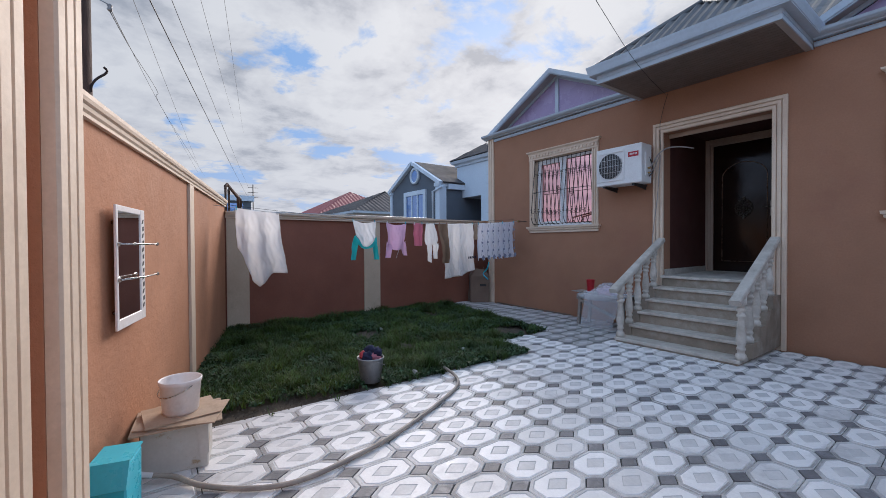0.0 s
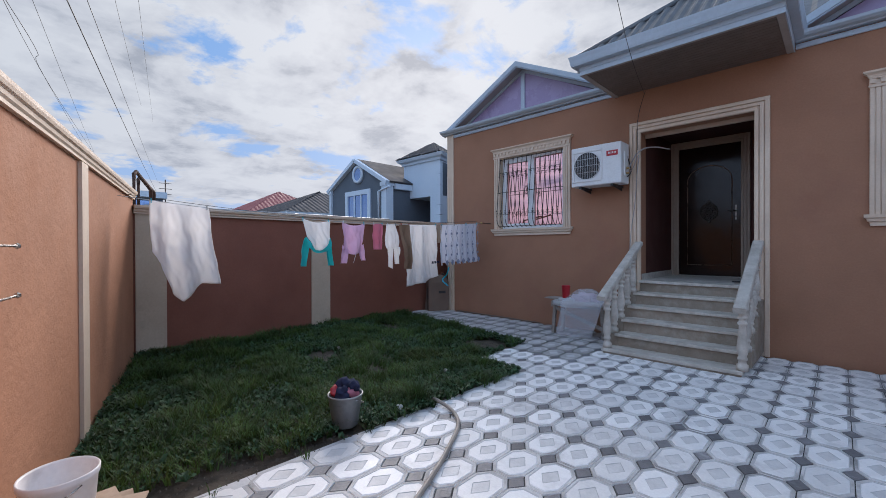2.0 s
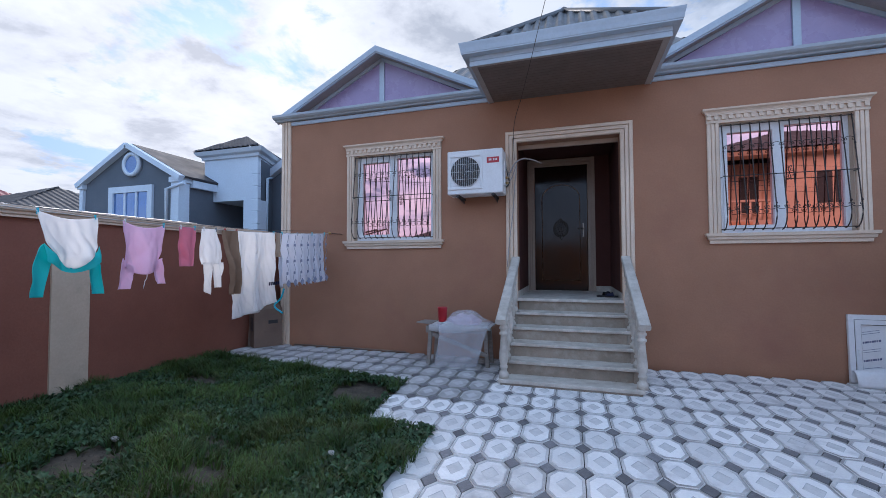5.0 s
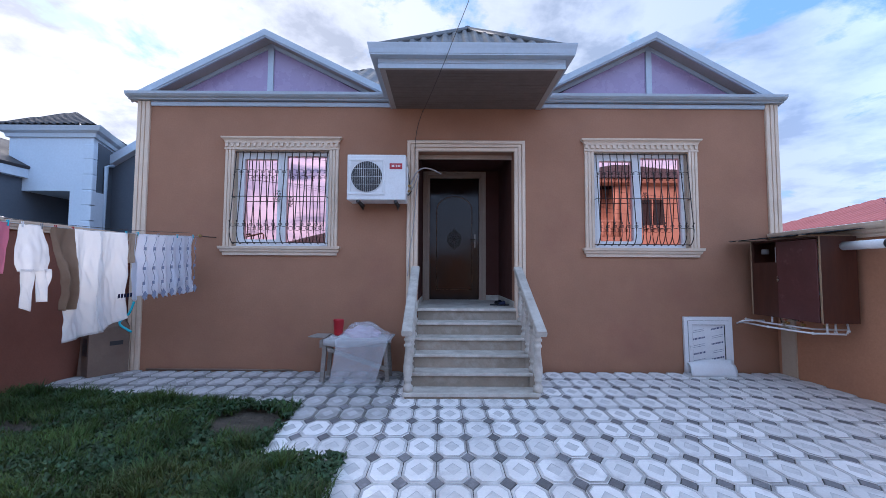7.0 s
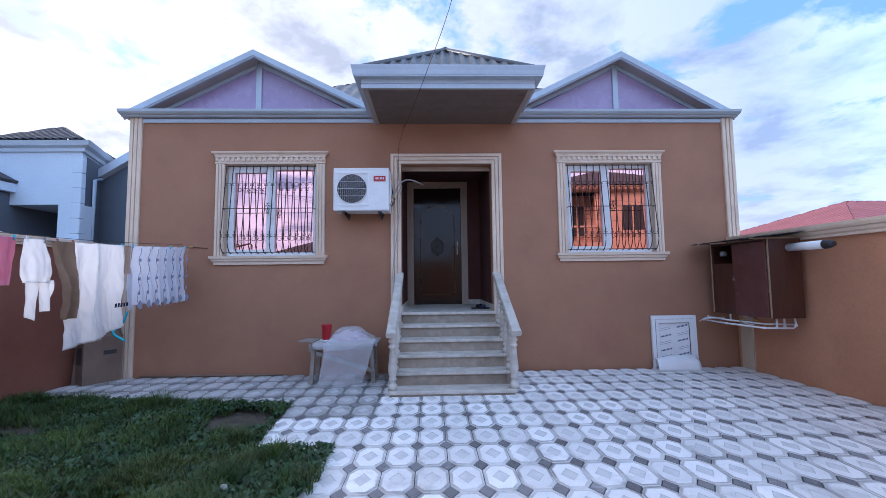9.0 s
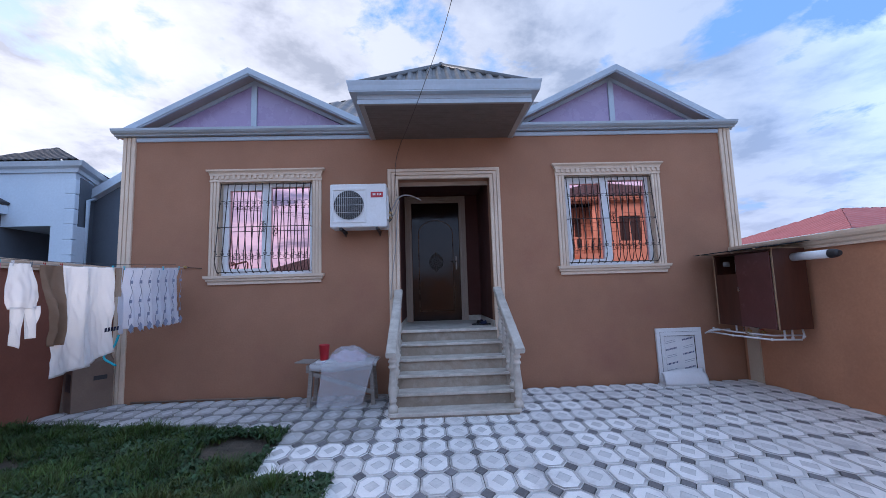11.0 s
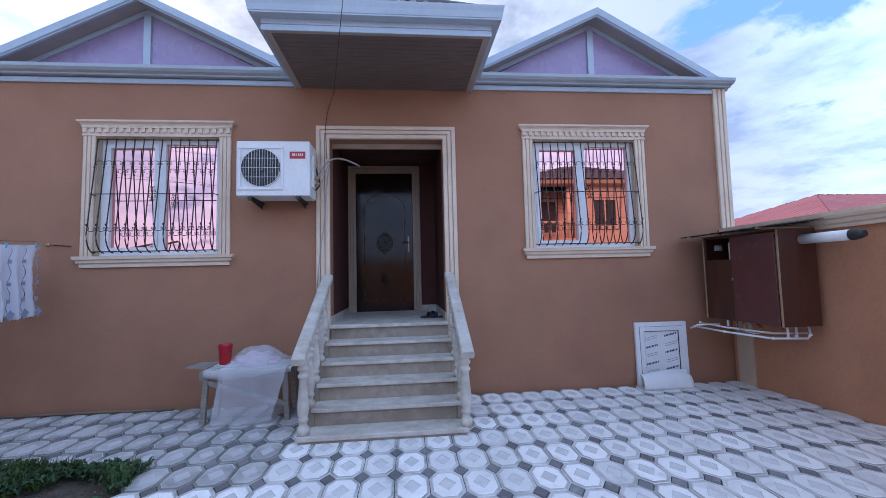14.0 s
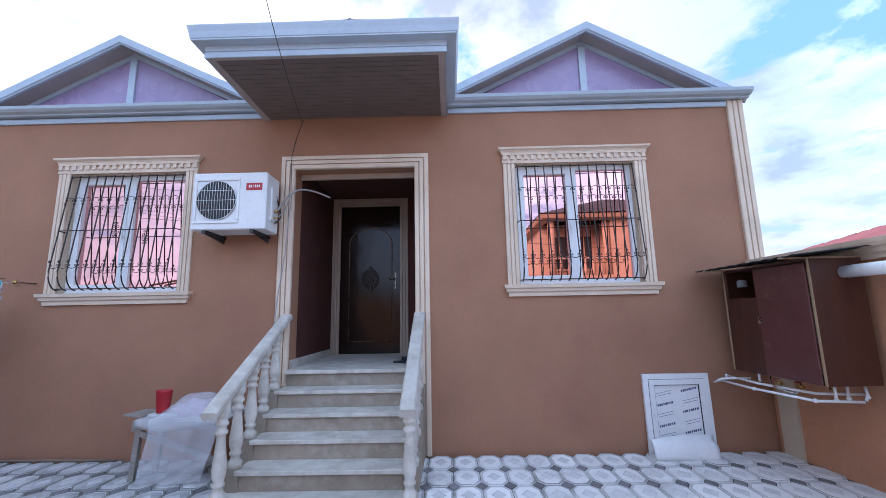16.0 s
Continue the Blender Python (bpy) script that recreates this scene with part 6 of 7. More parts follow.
# white carton, cardboard, bucket
car = thing("stained_carton", "stained white box standing on the paving", "box", at=pose(-3.335, 0.12, 0.0, 0, 0, -10.7))
bm = B()
box(bm, -0.155, 0.155, -0.185, 0.19, 0.0, 0.312)
part("body", bm, M_STAINED, car, bevel=0.006)
# A dark plate on the closed box stands for its shaded open end.
bm = B()
box(bm, -0.145, 0.145, -0.189, -0.1855, 0.01, 0.305)
part("open_end", bm, M_INNER_SHADE, car, "dark plate for the shade inside the open end")
bm = B()
extrude(bm, [(0.12, 0.30), (0.19, 0.33), (0.195, 0.10), (0.15, 0.0)], (0.1565, 0, 0), (0, 1, 0), (0, 0, 1), (0.004, 0, 0))
part("fold", bm, M_STAINED, car, "bent white flap")
for i, (dx, dy, r, s) in enumerate(((0, 0, 8, 0.25), (0.02, 0.03, -7, 0.23), (-0.02, 0.01, 18, 0.21))):
    bm = B()
    box(bm, -s, s, -s * 0.85, s * 0.85, 0, 0.008)
    for v in bm.verts:
        v.co.z += 0.02 * v.co.x + 0.015 * noise.noise(v.co * 4)
    thing("flat_cardboard", "worn flat cardboard piece lying on the box", "cardboard", bm, M_CARD_PALE, group="cardboard on the box", at=pose(-3.29 + dx, 0.125 + dy, 0.320 + 0.012 * i, 0, 0, 76 + r))
bk = thing("plastic_bucket", "white plastic bucket with wire handle", "bucket", at=pose(-3.31, 0.135, 0.348, 0, 0, 150) @ Matrix.Diagonal((0.95, 0.95, 0.92, 1)))
bm = B()
lathe(bm, [(0.105, 0.0), (0.112, 0.02), (0.128, 0.215), (0.134, 0.22), (0.136, 0.245), (0.132, 0.25), (0.125, 0.24), (0.108, 0.03), (0.02, 0.02)], (0, 0, 0), 28)
part("body", bm, M_WHITE_PLASTIC, bk)
bm = B()
tube(bm, [(0.137 * math.cos(a), 0.137 * math.sin(a), 0.215 - 0.07 * math.sin(a - 1.0)) for a in [1.0 + math.pi * k / 12 for k in range(13)]], 0.004, 5)
part("handle", bm, M_CHROME, bk, "thin wire handle")

# turquoise water container on a stand, tap, hose
wt = thing("water_container", "turquoise plastic box with sloping lid by the tap", "container", at=pose(-2.71, -0.185, -0.135, 0, 0, 76) @ Matrix.Diagonal((0.75, 0.72, 1, 1)))
bm = B()
extrude(bm, [(-0.16, 0.22), (0.16, 0.22), (0.18, 0.44), (0.10, 0.52), (-0.18, 0.52)], (-0.11, 0, 0), (0, -1, 0), (0, 0, 1), (0.22, 0, 0))
part("body", bm, M_TEAL, wt, bevel=0.012)
bm = B()
extrude(bm, [(0.185, 0.41), (0.195, 0.415), (0.115, 0.535), (-0.185, 0.535), (-0.185, 0.525), (0.105, 0.525)], (-0.115, 0, 0), (0, -1, 0), (0, 0, 1), (0.23, 0, 0))
part("lid", bm, M_TEAL, wt, "turquoise sloping lid")
bm = B()
box(bm, -0.10, 0.10, -0.12, 0.12, 0.166, 0.225)
box(bm, -0.08, 0.08, -0.10, 0.10, 0.134, 0.166)
part("stand", bm, M_GREY, wt, "grey stand")
tap = thing("garden_tap", "plastic tap with red lever and hose end", "tap")
bm = B()
tube(bm, [(-3.10, -0.19, 0.0), (-3.10, -0.19, 0.10), (-3.08, -0.10, 0.10), (-3.08, -0.03, 0.07)], 0.018, 8)
part("pipe", bm, M_WHITE_PVC, tap)
bm = B()
tube(bm, [(-3.08, -0.11, 0.12), (-3.05, -0.12, 0.145), (-3.03, -0.14, 0.15)], 0.010, 6)
part("lever", bm, M_RED, tap, "red tap lever")
bm = B()
hp_ = spline([(-3.08, -0.03, 0.07), (-3.04, 0.08, 0.045), (-2.86, 0.22, 0.025), (-2.66, 0.45, 0.022), (-2.57, 0.70, 0.022), (-2.62, 1.05, 0.022), (-2.74, 1.45, 0.022), (-2.95, 1.92, 0.022), (-3.13, 2.25, 0.022), (-3.27, 2.48, 0.022), (-3.42, 2.62, 0.022), (-3.60, 2.70, 0.03), (-3.78, 2.70, 0.06)], 8)
tube(bm, hp_, 0.0165, 8)
thing("garden_hose", "beige rubber garden hose lying across the paving", "hose", bm, M_HOSE)

# metal bucket with wet laundry on the lawn
mb = thing("metal_bucket", "dented grey metal bucket on the lawn edge", "bucket", at=pose(-3.97, 1.87, 0.02))
bm = B()
lathe(bm, [(0.10, 0), (0.105, 0.01), (0.138, 0.24), (0.143, 0.245), (0.146, 0.255), (0.141, 0.262), (0.132, 0.25), (0.11, 0.12), (0.02, 0.11)], (0, 0, 0), 24)
part("body", bm, M_GALV, mb)
bm = B()
tube(bm, [(0.148 * math.cos(a), 0.148 * math.sin(a), 0.235 - 0.08 * math.sin(a)) for a in [math.pi * k / 12 for k in range(13)]], 0.004, 5)
part("handle", bm, M_GALV, mb, "wire handle")
for i, (c, x, y, z, s) in enumerate(((M_NAVY_CLOTH, -4.01, 1.91, 0.30, 0.085), (M_NAVY_CLOTH, -3.93, 1.83, 0.29, 0.07), (M_ROSE, -3.95, 1.90, 0.27, 0.07), (M_RED, -4.03, 1.83, 0.265, 0.06), (M_NAVY_CLOTH, -3.91, 1.93, 0.33, 0.05))):
    bm = B()
    bmesh.ops.create_icosphere(bm, subdivisions=3, radius=s)
    for v in bm.verts:
        v.co += v.co.normalized() * s * (0.7 * noise.noise(v.co * 16 + Vector((i * 7, 0, 0))) - 0.55 * abs(noise.noise(v.co * 34 + Vector((i * 3, 2, 0)))))
    for f in bm.faces:
        f.smooth = True
    thing("wet_garment", "crumpled damp garment in the metal bucket", "garment", bm, c, group="laundry in the bucket", at=pose(x, y, z))

# ---- wires, poles ----
def cable(name, label, pts, r, mat_=M_CABLE, group=""):
    bm = B()
    tube(bm, pts, r, 5)
    return thing(name, label, "cable", bm, mat_, group=group)


def sag(a, b, s, n=16):
    a, b = Vector(a), Vector(b)
    return [a.lerp(b, i / n) - Vector((0, 0, 4 * s * (i / n) * (1 - i / n))) for i in range(n + 1)]


cable("service_cable", "thin dark cable running out over the yard", spline([(-3.28, 6.89, 3.90), (-3.08, 5.95, 3.885), (-2.88, 5.05, 3.93), (-2.64, 4.0, 4.08), (-2.4, 2.5, 4.5), (-1.8, -3.0, 6.2), (0, -14, 8.5)], 6), 0.0035)
pole = thing("utility_pole", "dark weathered wooden pole behind the wall with a hook", "pole")
bm = B()
lathe(bm, [(0.085, -0.05), (0.078, 2.0), (0.072, 4.5), (0.062, 8.0), (0.02, 8.02)], (-4.87, -0.495, 0), 18)
part("post", bm, M_POLE, pole)
bm = B()
tube(bm, spline([(-4.84, -0.43, 2.86), (-4.827, -0.419, 2.922), (-4.814, -0.386, 2.975), (-4.80, -0.326, 3.03), (-4.791, -0.312, 3.061), (-4.782, -0.335, 3.082)], 5), 0.010, 6)
part("hook", bm, M_IRON, pole)
bm = B()
tube(bm, spline([(-4.87, -0.56, 3.42), (-4.85, -0.62, 3.44), (-4.84, -0.68, 3.49)], 5), 0.012, 6)
part("hook", bm, M_IRON, pole)
bm = B()
lathe(bm, [(0.012, 0), (0.022, 0.015), (0.012, 0.03), (0.022, 0.045), (0.008, 0.06)], (-4.495, -0.269, 3.47), 10)
tube(bm, [(-4.82, -0.43, 3.72), (-4.495, -0.269, 3.52)], 0.005, 6)
part("insulator", bm, M_GREY, pole, "grey cable insulator")
tw = [(-4.495, -0.269, 3.50), (-7.027, -0.203, 4.188), (-13.546, 0.363, 5.126), (-29.58, 2.53, 6.0)]
cable("overhead_cable", "dark overhead cable sagging across the sky", spline(tw, 8), 0.0035, group="overhead cables")
cable("overhead_cable", "dark overhead cable sagging across the sky", spline([(-4.495, -0.269, 3.47), (-7.03, -0.17, 4.12), (-10.2, 0.16, 4.62), (-13.6, 0.42, 5.04), (-29.6, 2.9, 5.8)], 8), 0.004, group="overhead cables")
for a_, b_, r_ in (((-5.36, 0.0, 4.23), (-44.04, 7.94, 6.35), 0.013), ((-7.1, 0.26, 5.21), (-46.85, 8.57, 7.57), 0.010), ((-6.27, -0.16, 4.64), (-44.35, 4.2, 8.0), 0.006), ((-8.77, 0.78, 6.26), (-42.9, 6.69, 13.39), 0.009), ((-10.41, 1.41, 7.32), (-43.07, 7.53, 12.22), 0.009)):
    back = Vector(a_) + (Vector(a_) - Vector(b_)) * 0.35
    cable("overhead_cable", "thin overhead cable crossing the sky", sag(back, b_, 0.15), r_ * 0.5, group="overhead cables")

# bent steel pipes on the corner of the yard walls
for i in range(2):
    bm = B()
    p = Vector((-8.35 - 0.32 * i, 1.12 + 0.10 * i, 2.05))
    tube(bm, [p, p + Vector((0, 0, 0.50 - 0.03 * i)), p + Vector((-0.03, 0.03, 0.54 - 0.03 * i)), p + Vector((-0.6, 0.30, 0.36)), p + Vector((-0.66, 0.32, 0.1))], 0.026, 8)
    thing("bent_pipe", "bent brown steel pipe rising behind the wall corner", "pipe", bm, M_POLE, group="bent pipes")


# ---- neighbouring houses ----
def hip_roof(parent, x0, x1, y0, y1, z, h, ridge, mat_, name="roof", ribs=26):
    """A ribbed hipped roof; ridge: 'x' or 'y' or 'p' for a point."""
    cx_, cy_ = (x0 + x1) / 2, (y0 + y1) / 2
    if ridge == "x":
        r = (y1 - y0) / 2
        p, q = (x0 + r, cy_, z + h), (x1 - r, cy_, z + h)
        faces = (((x0, y0, z), (x1, y0, z), q, p), ((x1, y1, z), (x0, y1, z), p, q), ((x1, y0, z), (x1, y1, z), q, q), ((x0, y1, z), (x0, y0, z), p, p))
    elif ridge == "y":
        r = (x1 - x0) / 2
        p, q = (cx_, y0 + r, z + h), (cx_, y1 - r, z + h)
        faces = (((x0, y0, z), (x1, y0, z), p, p), ((x1, y1, z), (x0, y1, z), q, q), ((x1, y0, z), (x1, y1, z), q, p), ((x0, y1, z), (x0, y0, z), p, q))
    else:
        p = (cx_, cy_, z + h)
        faces = (((x0, y0, z), (x1, y0, z), p, p), ((x1, y1, z), (x0, y1, z), p, p), ((x1, y0, z), (x1, y1, z), p, p), ((x0, y1, z), (x0, y0, z), p, p))
    ob = None
    for k, (a, b, c, d) in enumerate(faces):
        bm = B()
        ribbed_slope(bm, a, b, c, d, ribs)
        ob = part(name, bm, mat_, parent)
    return ob


def wall_window(parent, x, y, z, w, h, glass, frame_mat, face=(0, -1), trim=0.12, bars=1):
    """A window on a wall that faces -y, +y or +x."""
    fy = face[1]
    if fy:
        u, n = Vector((1, 0, 0)), Vector((0, fy, 0))
    else:
        u, n = Vector((0, 1, 0)), Vector((face[0], 0, 0))
    o = Vector((x, y, z))
    bm = B()
    extrude(bm, [(-w / 2, 0), (w / 2, 0), (w / 2, h), (-w / 2, h)], o - n * 0.05, u, (0, 0, 1), n * 0.07)
    win = part("window", bm, glass, parent, "window of mirror glass or painted room shade")
    for a0, a1, z0, z1 in ((-w / 2 - trim, -w / 2, -trim, h + trim), (w / 2, w / 2 + trim, -trim, h + trim), (-w / 2, w / 2, -trim, 0), (-w / 2, w / 2, h, h + trim)):
        bm = B()
        extrude(bm, [(a0, z0), (a1, z0), (a1, z1), (a0, z1)], o, u, (0, 0, 1), n * 0.07)
        part("frame", bm, frame_mat, win)
    for i in range(bars):
        a = -w / 2 + (i + 1) * w / (bars + 1)
        bm = B()
        extrude(bm, [(a - 0.035, 0), (a + 0.035, 0), (a + 0.035, h), (a - 0.035, h)], o + n * 0.021, u, (0, 0, 1), n * 0.03)
        part("mullion", bm, frame_mat, win)


gh = thing("grey_house", "slate grey neighbouring house with white trim", "house")
GX0, GX1, GY0, GZ, GA = -16.55, -12.75, 9.1, 3.85, 4.85
bm = B()
xm = (GX0 + GX1) / 2
extrude(bm, [(GX0, -0.05), (GX1, -0.05), (GX1, GZ), (xm, GA), (GX0, GZ)], (0, GY0, 0), (1, 0, 0), (0, 0, 1), (0, 11, 0))
part("wall", bm, M_GREY_WALL, gh, "slate grey stucco gable wall")
for x0, x1 in ((GX0 - 0.06, GX0 + 0.08), (GX1 - 0.22, GX1 + 0.06)):
    bm = B()
    box(bm, x0, x1, GY0 - 0.08, GY0 + 0.25, -0.05, GZ)
    part("corner_column", bm, M_WHITE_WALL, gh, "white corner column")
    bm = B()
    box(bm, x0 - 0.04, x1 + 0.04, GY0 - 0.12, GY0 + 0.28, GZ - 0.16, GZ - 0.02)
    part("capital", bm, M_WHITE_WALL, gh)
for end in (GX0 - 0.14, GX1 + 0.14):
    d = Vector((xm - end, 0, (GA - GZ) * (1 + 0.14 / 1.9)))
    nrm = Vector((-d.z, 0, d.x)).normalized()
    nrm = nrm if nrm.z > 0 else -nrm
    zb_ = GZ - (GA - GZ) * 0.14 / 1.9
    bm = B()
    extrude(bm, [(0.16, -0.06), (0.16, 0.08), (0.0, 0.08), (0.0, -0.06)], (end, GY0, zb_), (0, -1, 0), nrm, d)
    part("rake_trim", bm, M_WHITE_WALL, gh, "white rake trim")
    bm = B()
    extrude(bm, [(0.0, 0.03), (0.0, 0.09), (-11.2, 0.09), (-11.2, 0.03)], (end, GY0, zb_), (0, -1, 0), nrm, d)
    part("roof", bm, M_FAR_ROOF, gh, "dark metal gable roof")
bm = B()
box(bm, GX1 + 0.002, GX1 + 0.14, GY0 + 0.3, 20, GZ - 0.26, GZ - 0.06)
part("eave_trim", bm, M_WHITE_WALL, gh, "white eave gutter")
wall_window(gh, -14.55, GY0, 2.45, 1.35, 1.05, M_BLUE_GLASS, M_WHITE_WALL, trim=0.18, bars=2)
bm = B()
lathe(bm, [(0.34, 0.0), (0.34, 0.10), (0.25, 0.10), (0.25, 0.05), (0.02, 0.05)], (0, 0, 0), 28, Matrix.Translation((-14.5, GY0 - 0.001, 4.30)) @ Matrix.Rotation(radians(90), 4, "X"))
rw = part("round_window_frame", bm, M_WHITE_WALL, gh, "round white window frame")
bm = B()
lathe(bm, [(0.245, 0.0), (0.245, 0.01)], (0, 0, 0), 28, Matrix.Translation((-14.5, GY0 - 0.055, 4.30)) @ Matrix.Rotation(radians(90), 4, "X"))
part("round_pane", bm, M_BLUE_GLASS, rw, "blue round pane")
bm = B()
tube(bm, [(GX1 + 0.24, GY0 - 0.06, GZ - 0.2), (GX1 - 0.3, GY0 - 0.14, GZ - 0.35), (GX1 - 0.3, GY0 - 0.12, 0)], 0.05, 8)
part("downpipe", bm, M_WHITE_WALL, gh, "pale downpipe")

# the white porch block of that house
wb = thing("white_porch_block", "white block porch of the grey house with hipped roof", "porch")
PX0, PX1, PY0 = -13.1, -11.13, 10.2
FOOT = [(PX0, PY0), (PX1, PY0), (-12.0, 12.4), (PX0, 12.4)]
bm = B()
extrude(bm, FOOT, (0, 0, 3.30), (1, 0, 0), (0, 1, 0), (0, 0, 1.32))
part("upper_wall", bm, M_WHITE_WALL, wb, "white upper wall")
bm = B()
box(bm, PX1 - 0.50, PX1 - 0.04, PY0, PY0 + 0.4, -0.05, 3.30)
part("column", bm, M_WHITE_WALL, wb, "white quoined corner column")
for k in range(11):
    bm = B()
    z = 0.45 + 0.36 * k
    box(bm, PX1 - 0.22, PX1 + 0.012, PY0 - 0.012, PY0 + 0.12, z, z + 0.345)
    part("quoin", bm, M_WHITE_WALL, wb, bevel=0.012)
bm = B()
box(bm, PX0, -12.05, PY0 + 1.6, PY0 + 2.6, -0.05, 3.29)
part("porch_back_wall", bm, M_GREY_WALL, wb, "slate grey wall inside the porch")
bm = B()
SD = Vector((-0.87, 2.2, 0))
extrude(bm, [(0.02, -0.05), (0.02, 4.5), (-0.15, 4.5), (-0.15, -0.05)], Vector((PX1, PY0, 0)) + SD * 0.10, (0.93, 0.37, 0), (0, 0, 1), SD * 0.9)
part("side_wall", bm, M_GREY_WALL, wb, "slate grey side wall")
bm = B()
mitred(bm, [(0.0, 0.0), (0.05, 0.0), (0.07, 0.08), (0.16, 0.12), (0.22, 0.22), (0.0, 0.24)], [(PX0, 12.4), (PX0, PY0), (PX1, PY0), (-12.0, 12.4)], 4.56)
part("cornice", bm, M_WHITE_WALL, wb, "white stepped cornice")
apex = (-12.88, 11.6, 5.70)
eav = [(PX0 - 0.22, PY0 - 0.22, 4.80), (PX1 + 0.16, PY0 - 0.22, 4.80), (-11.80, 12.7, 4.80), (PX0 - 0.22, 12.7, 4.80)]
for p, q in zip(eav, eav[1:] + eav[:1]):
    bm = B()
    ribbed_slope(bm, p, q, apex, apex, 14)
    part("roof", bm, M_FAR_ROOF, wb, "ribbed dark metal roof")
# its rear wing with a white-trimmed gable
WG = [(-11.62, -0.05), (-8.3, -0.05), (-8.3, 4.20), (-9.95, 5.18), (-11.62, 4.16)]
bm = B()
extrude(bm, WG, (0, 11.25, 0), (1, 0, 0), (0, 0, 1), (0, 8, 0))
part("rear_wall", bm, M_GREY_WALL, wb, "slate grey rear wing")
for end in (-11.70, -8.20):
    d = Vector((-9.95 - end, 0, 1.06))
    nrm = Vector((-d.z, 0, d.x)).normalized()
    nrm = nrm if nrm.z > 0 else -nrm
    bm = B()
    extrude(bm, [(0.2, -0.10), (0.2, 0.10), (0.0, 0.10), (0.0, -0.10)], (end, 11.25, 4.12), (0, -1, 0), nrm, d)
    part("rake_trim", bm, M_WHITE_WALL, wb, "white rake trim")
    bm = B()
    extrude(bm, [(0.0, 0.02), (0.0, 0.12), (-7.2, 0.12), (-7.2, 0.02)], (end, 11.25, 4.12), (0, -1, 0), nrm, d)
    part("roof", bm, M_FAR_ROOF, wb, "dark metal gable roof")
bm = B()
tube(bm, [(-11.40, 11.1, 4.12), (-11.24, 10.72, 4.0), (-11.24, 10.72, 0)], 0.045, 8)
part("downpipe", bm, M_WHITE_WALL, wb, "white downpipe")


def plain_house(name, label, x0, x1, y0, y1, z, h, ridge, wall_mat, roof_mat, windows=()):
    ob = thing(name, label, "house")
    bm = B()
    box(bm, x0, x1, y0, y1, -0.05, z)
    part("wall", bm, wall_mat, ob)
    bm = B()
    mitred(bm, [(0.0, 0.0), (0.3, 0.02), (0.34, 0.16), (0.0, 0.18)], [(x0, y1), (x0, y0), (x1, y0), (x1, y1), (x0, y1)], z - 0.14)
    part("eave_trim", bm, M_WHITE_WALL, ob, "pale eave trim")
    hip_roof(ob, x0 - 0.35, x1 + 0.35, y0 - 0.35, y1 + 0.35, z, h, ridge, roof_mat)
    for w in windows:
        wall_window(ob, *w)
    return ob


plain_house("dark_roof_house", "pale house under a dark grey hipped roof", -33.0, -24.6, 10.9, 19.5, 3.6, 2.0, "x", M_PALE_WALL, M_FAR_ROOF)
plain_house("red_roof_house", "distant house under a dull red hipped roof", -47, -36.5, 12.6, 23, 4.1, 3.0, "x", M_PALE_WALL, M_RED_ROOF)
plain_house("right_red_house", "low house with a red metal hipped roof", 10.9, 21.0, 13.2, 19.6, 3.1, 1.3, "x", M_PALE_WALL, M_RED_ROOF)
bh = thing("roof_hut", "small grey flat-roofed hut with white edge", "hut")
bm = B()
box(bm, -27.0, -25.0, 3.1, 4.7, -0.05, 3.9)
part("wall", bm, M_GREY_WALL, bh)
bm = B()
box(bm, -27.15, -24.85, 2.95, 4.85, 3.9, 4.2)
part("roof_edge", bm, M_WHITE_WALL, bh, "white roof edge")
bm = B()
box(bm, -24.999, -24.97, 3.5, 4.3, 3.2, 3.75)
part("window", bm, M_BLUE_GLASS, bh)
ant = thing("roof_aerial", "thin metal aerial on a distant roof", "aerial")
bm = B()
tube(bm, [(-27.5, 5.3, 0), (-27.5, 5.3, 5.2)], 0.03, 6)
part("mast", bm, M_IRON, ant)
for z in (4.4, 4.7, 5.0):
    bm = B()
    tube(bm, [(-27.5, 5.0, z), (-27.5, 5.6, z)], 0.015, 5)
    part("rod", bm, M_IRON, ant)

# the orange house across the street, seen in the window glass
oh = thing("orange_house", "two-storey orange stone house with dark hipped roof", "house")
OX0, OX1, OY0, OY1, OZ = 4.0, 15.0, -20.0, -10.0, 6.6
bm = B()
box(bm, OX0, OX1, OY0, OY1 - 1.6, -0.05, OZ)
box(bm, OX0 + 3.4, OX1, OY1 - 1.6, OY1, -0.05, OZ)
part("wall", bm, M_ORANGE_WALL, oh)
bm = B()
box(bm, OX0, OX0 + 3.4, OY1 - 1.6, OY1, 3.2, 3.5)
part("balcony_floor", bm, M_ORANGE_WALL, oh)
for k in range(8):
    bm = B()
    lathe(bm, [(0.06, 0), (0.09, 0.3), (0.06, 0.6), (0.07, 0.9)], (OX0 + 0.2 + k * 0.43, OY1 - 0.1, 3.5), 8)
    part("baluster", bm, M_ORANGE_WALL, oh)
bm = B()
box(bm, OX0, OX0 + 3.4, OY1 - 0.2, OY1, 4.4, 4.5)
part("balcony_rail", bm, M_ORANGE_WALL, oh)
for x in (OX0 + 0.2, OX0 + 3.2):
    for z0, z1 in ((0, 3.2), (3.5, OZ)):
        bm = B()
        lathe(bm, [(0.2, 0), (0.17, (z1 - z0) * 0.5), (0.2, z1 - z0)], (x, OY1 - 0.2, z0), 12)
        part("column", bm, M_ORANGE_WALL, oh)
bm = B()
mitred(bm, [(0.0, 0.0), (0.4, 0.1), (0.5, 0.3), (0.0, 0.34)], [(OX1, OY0), (OX1, OY1), (OX0, OY1), (OX0, OY0)], OZ - 0.1)
part("cornice", bm, M_ORANGE_WALL, oh)
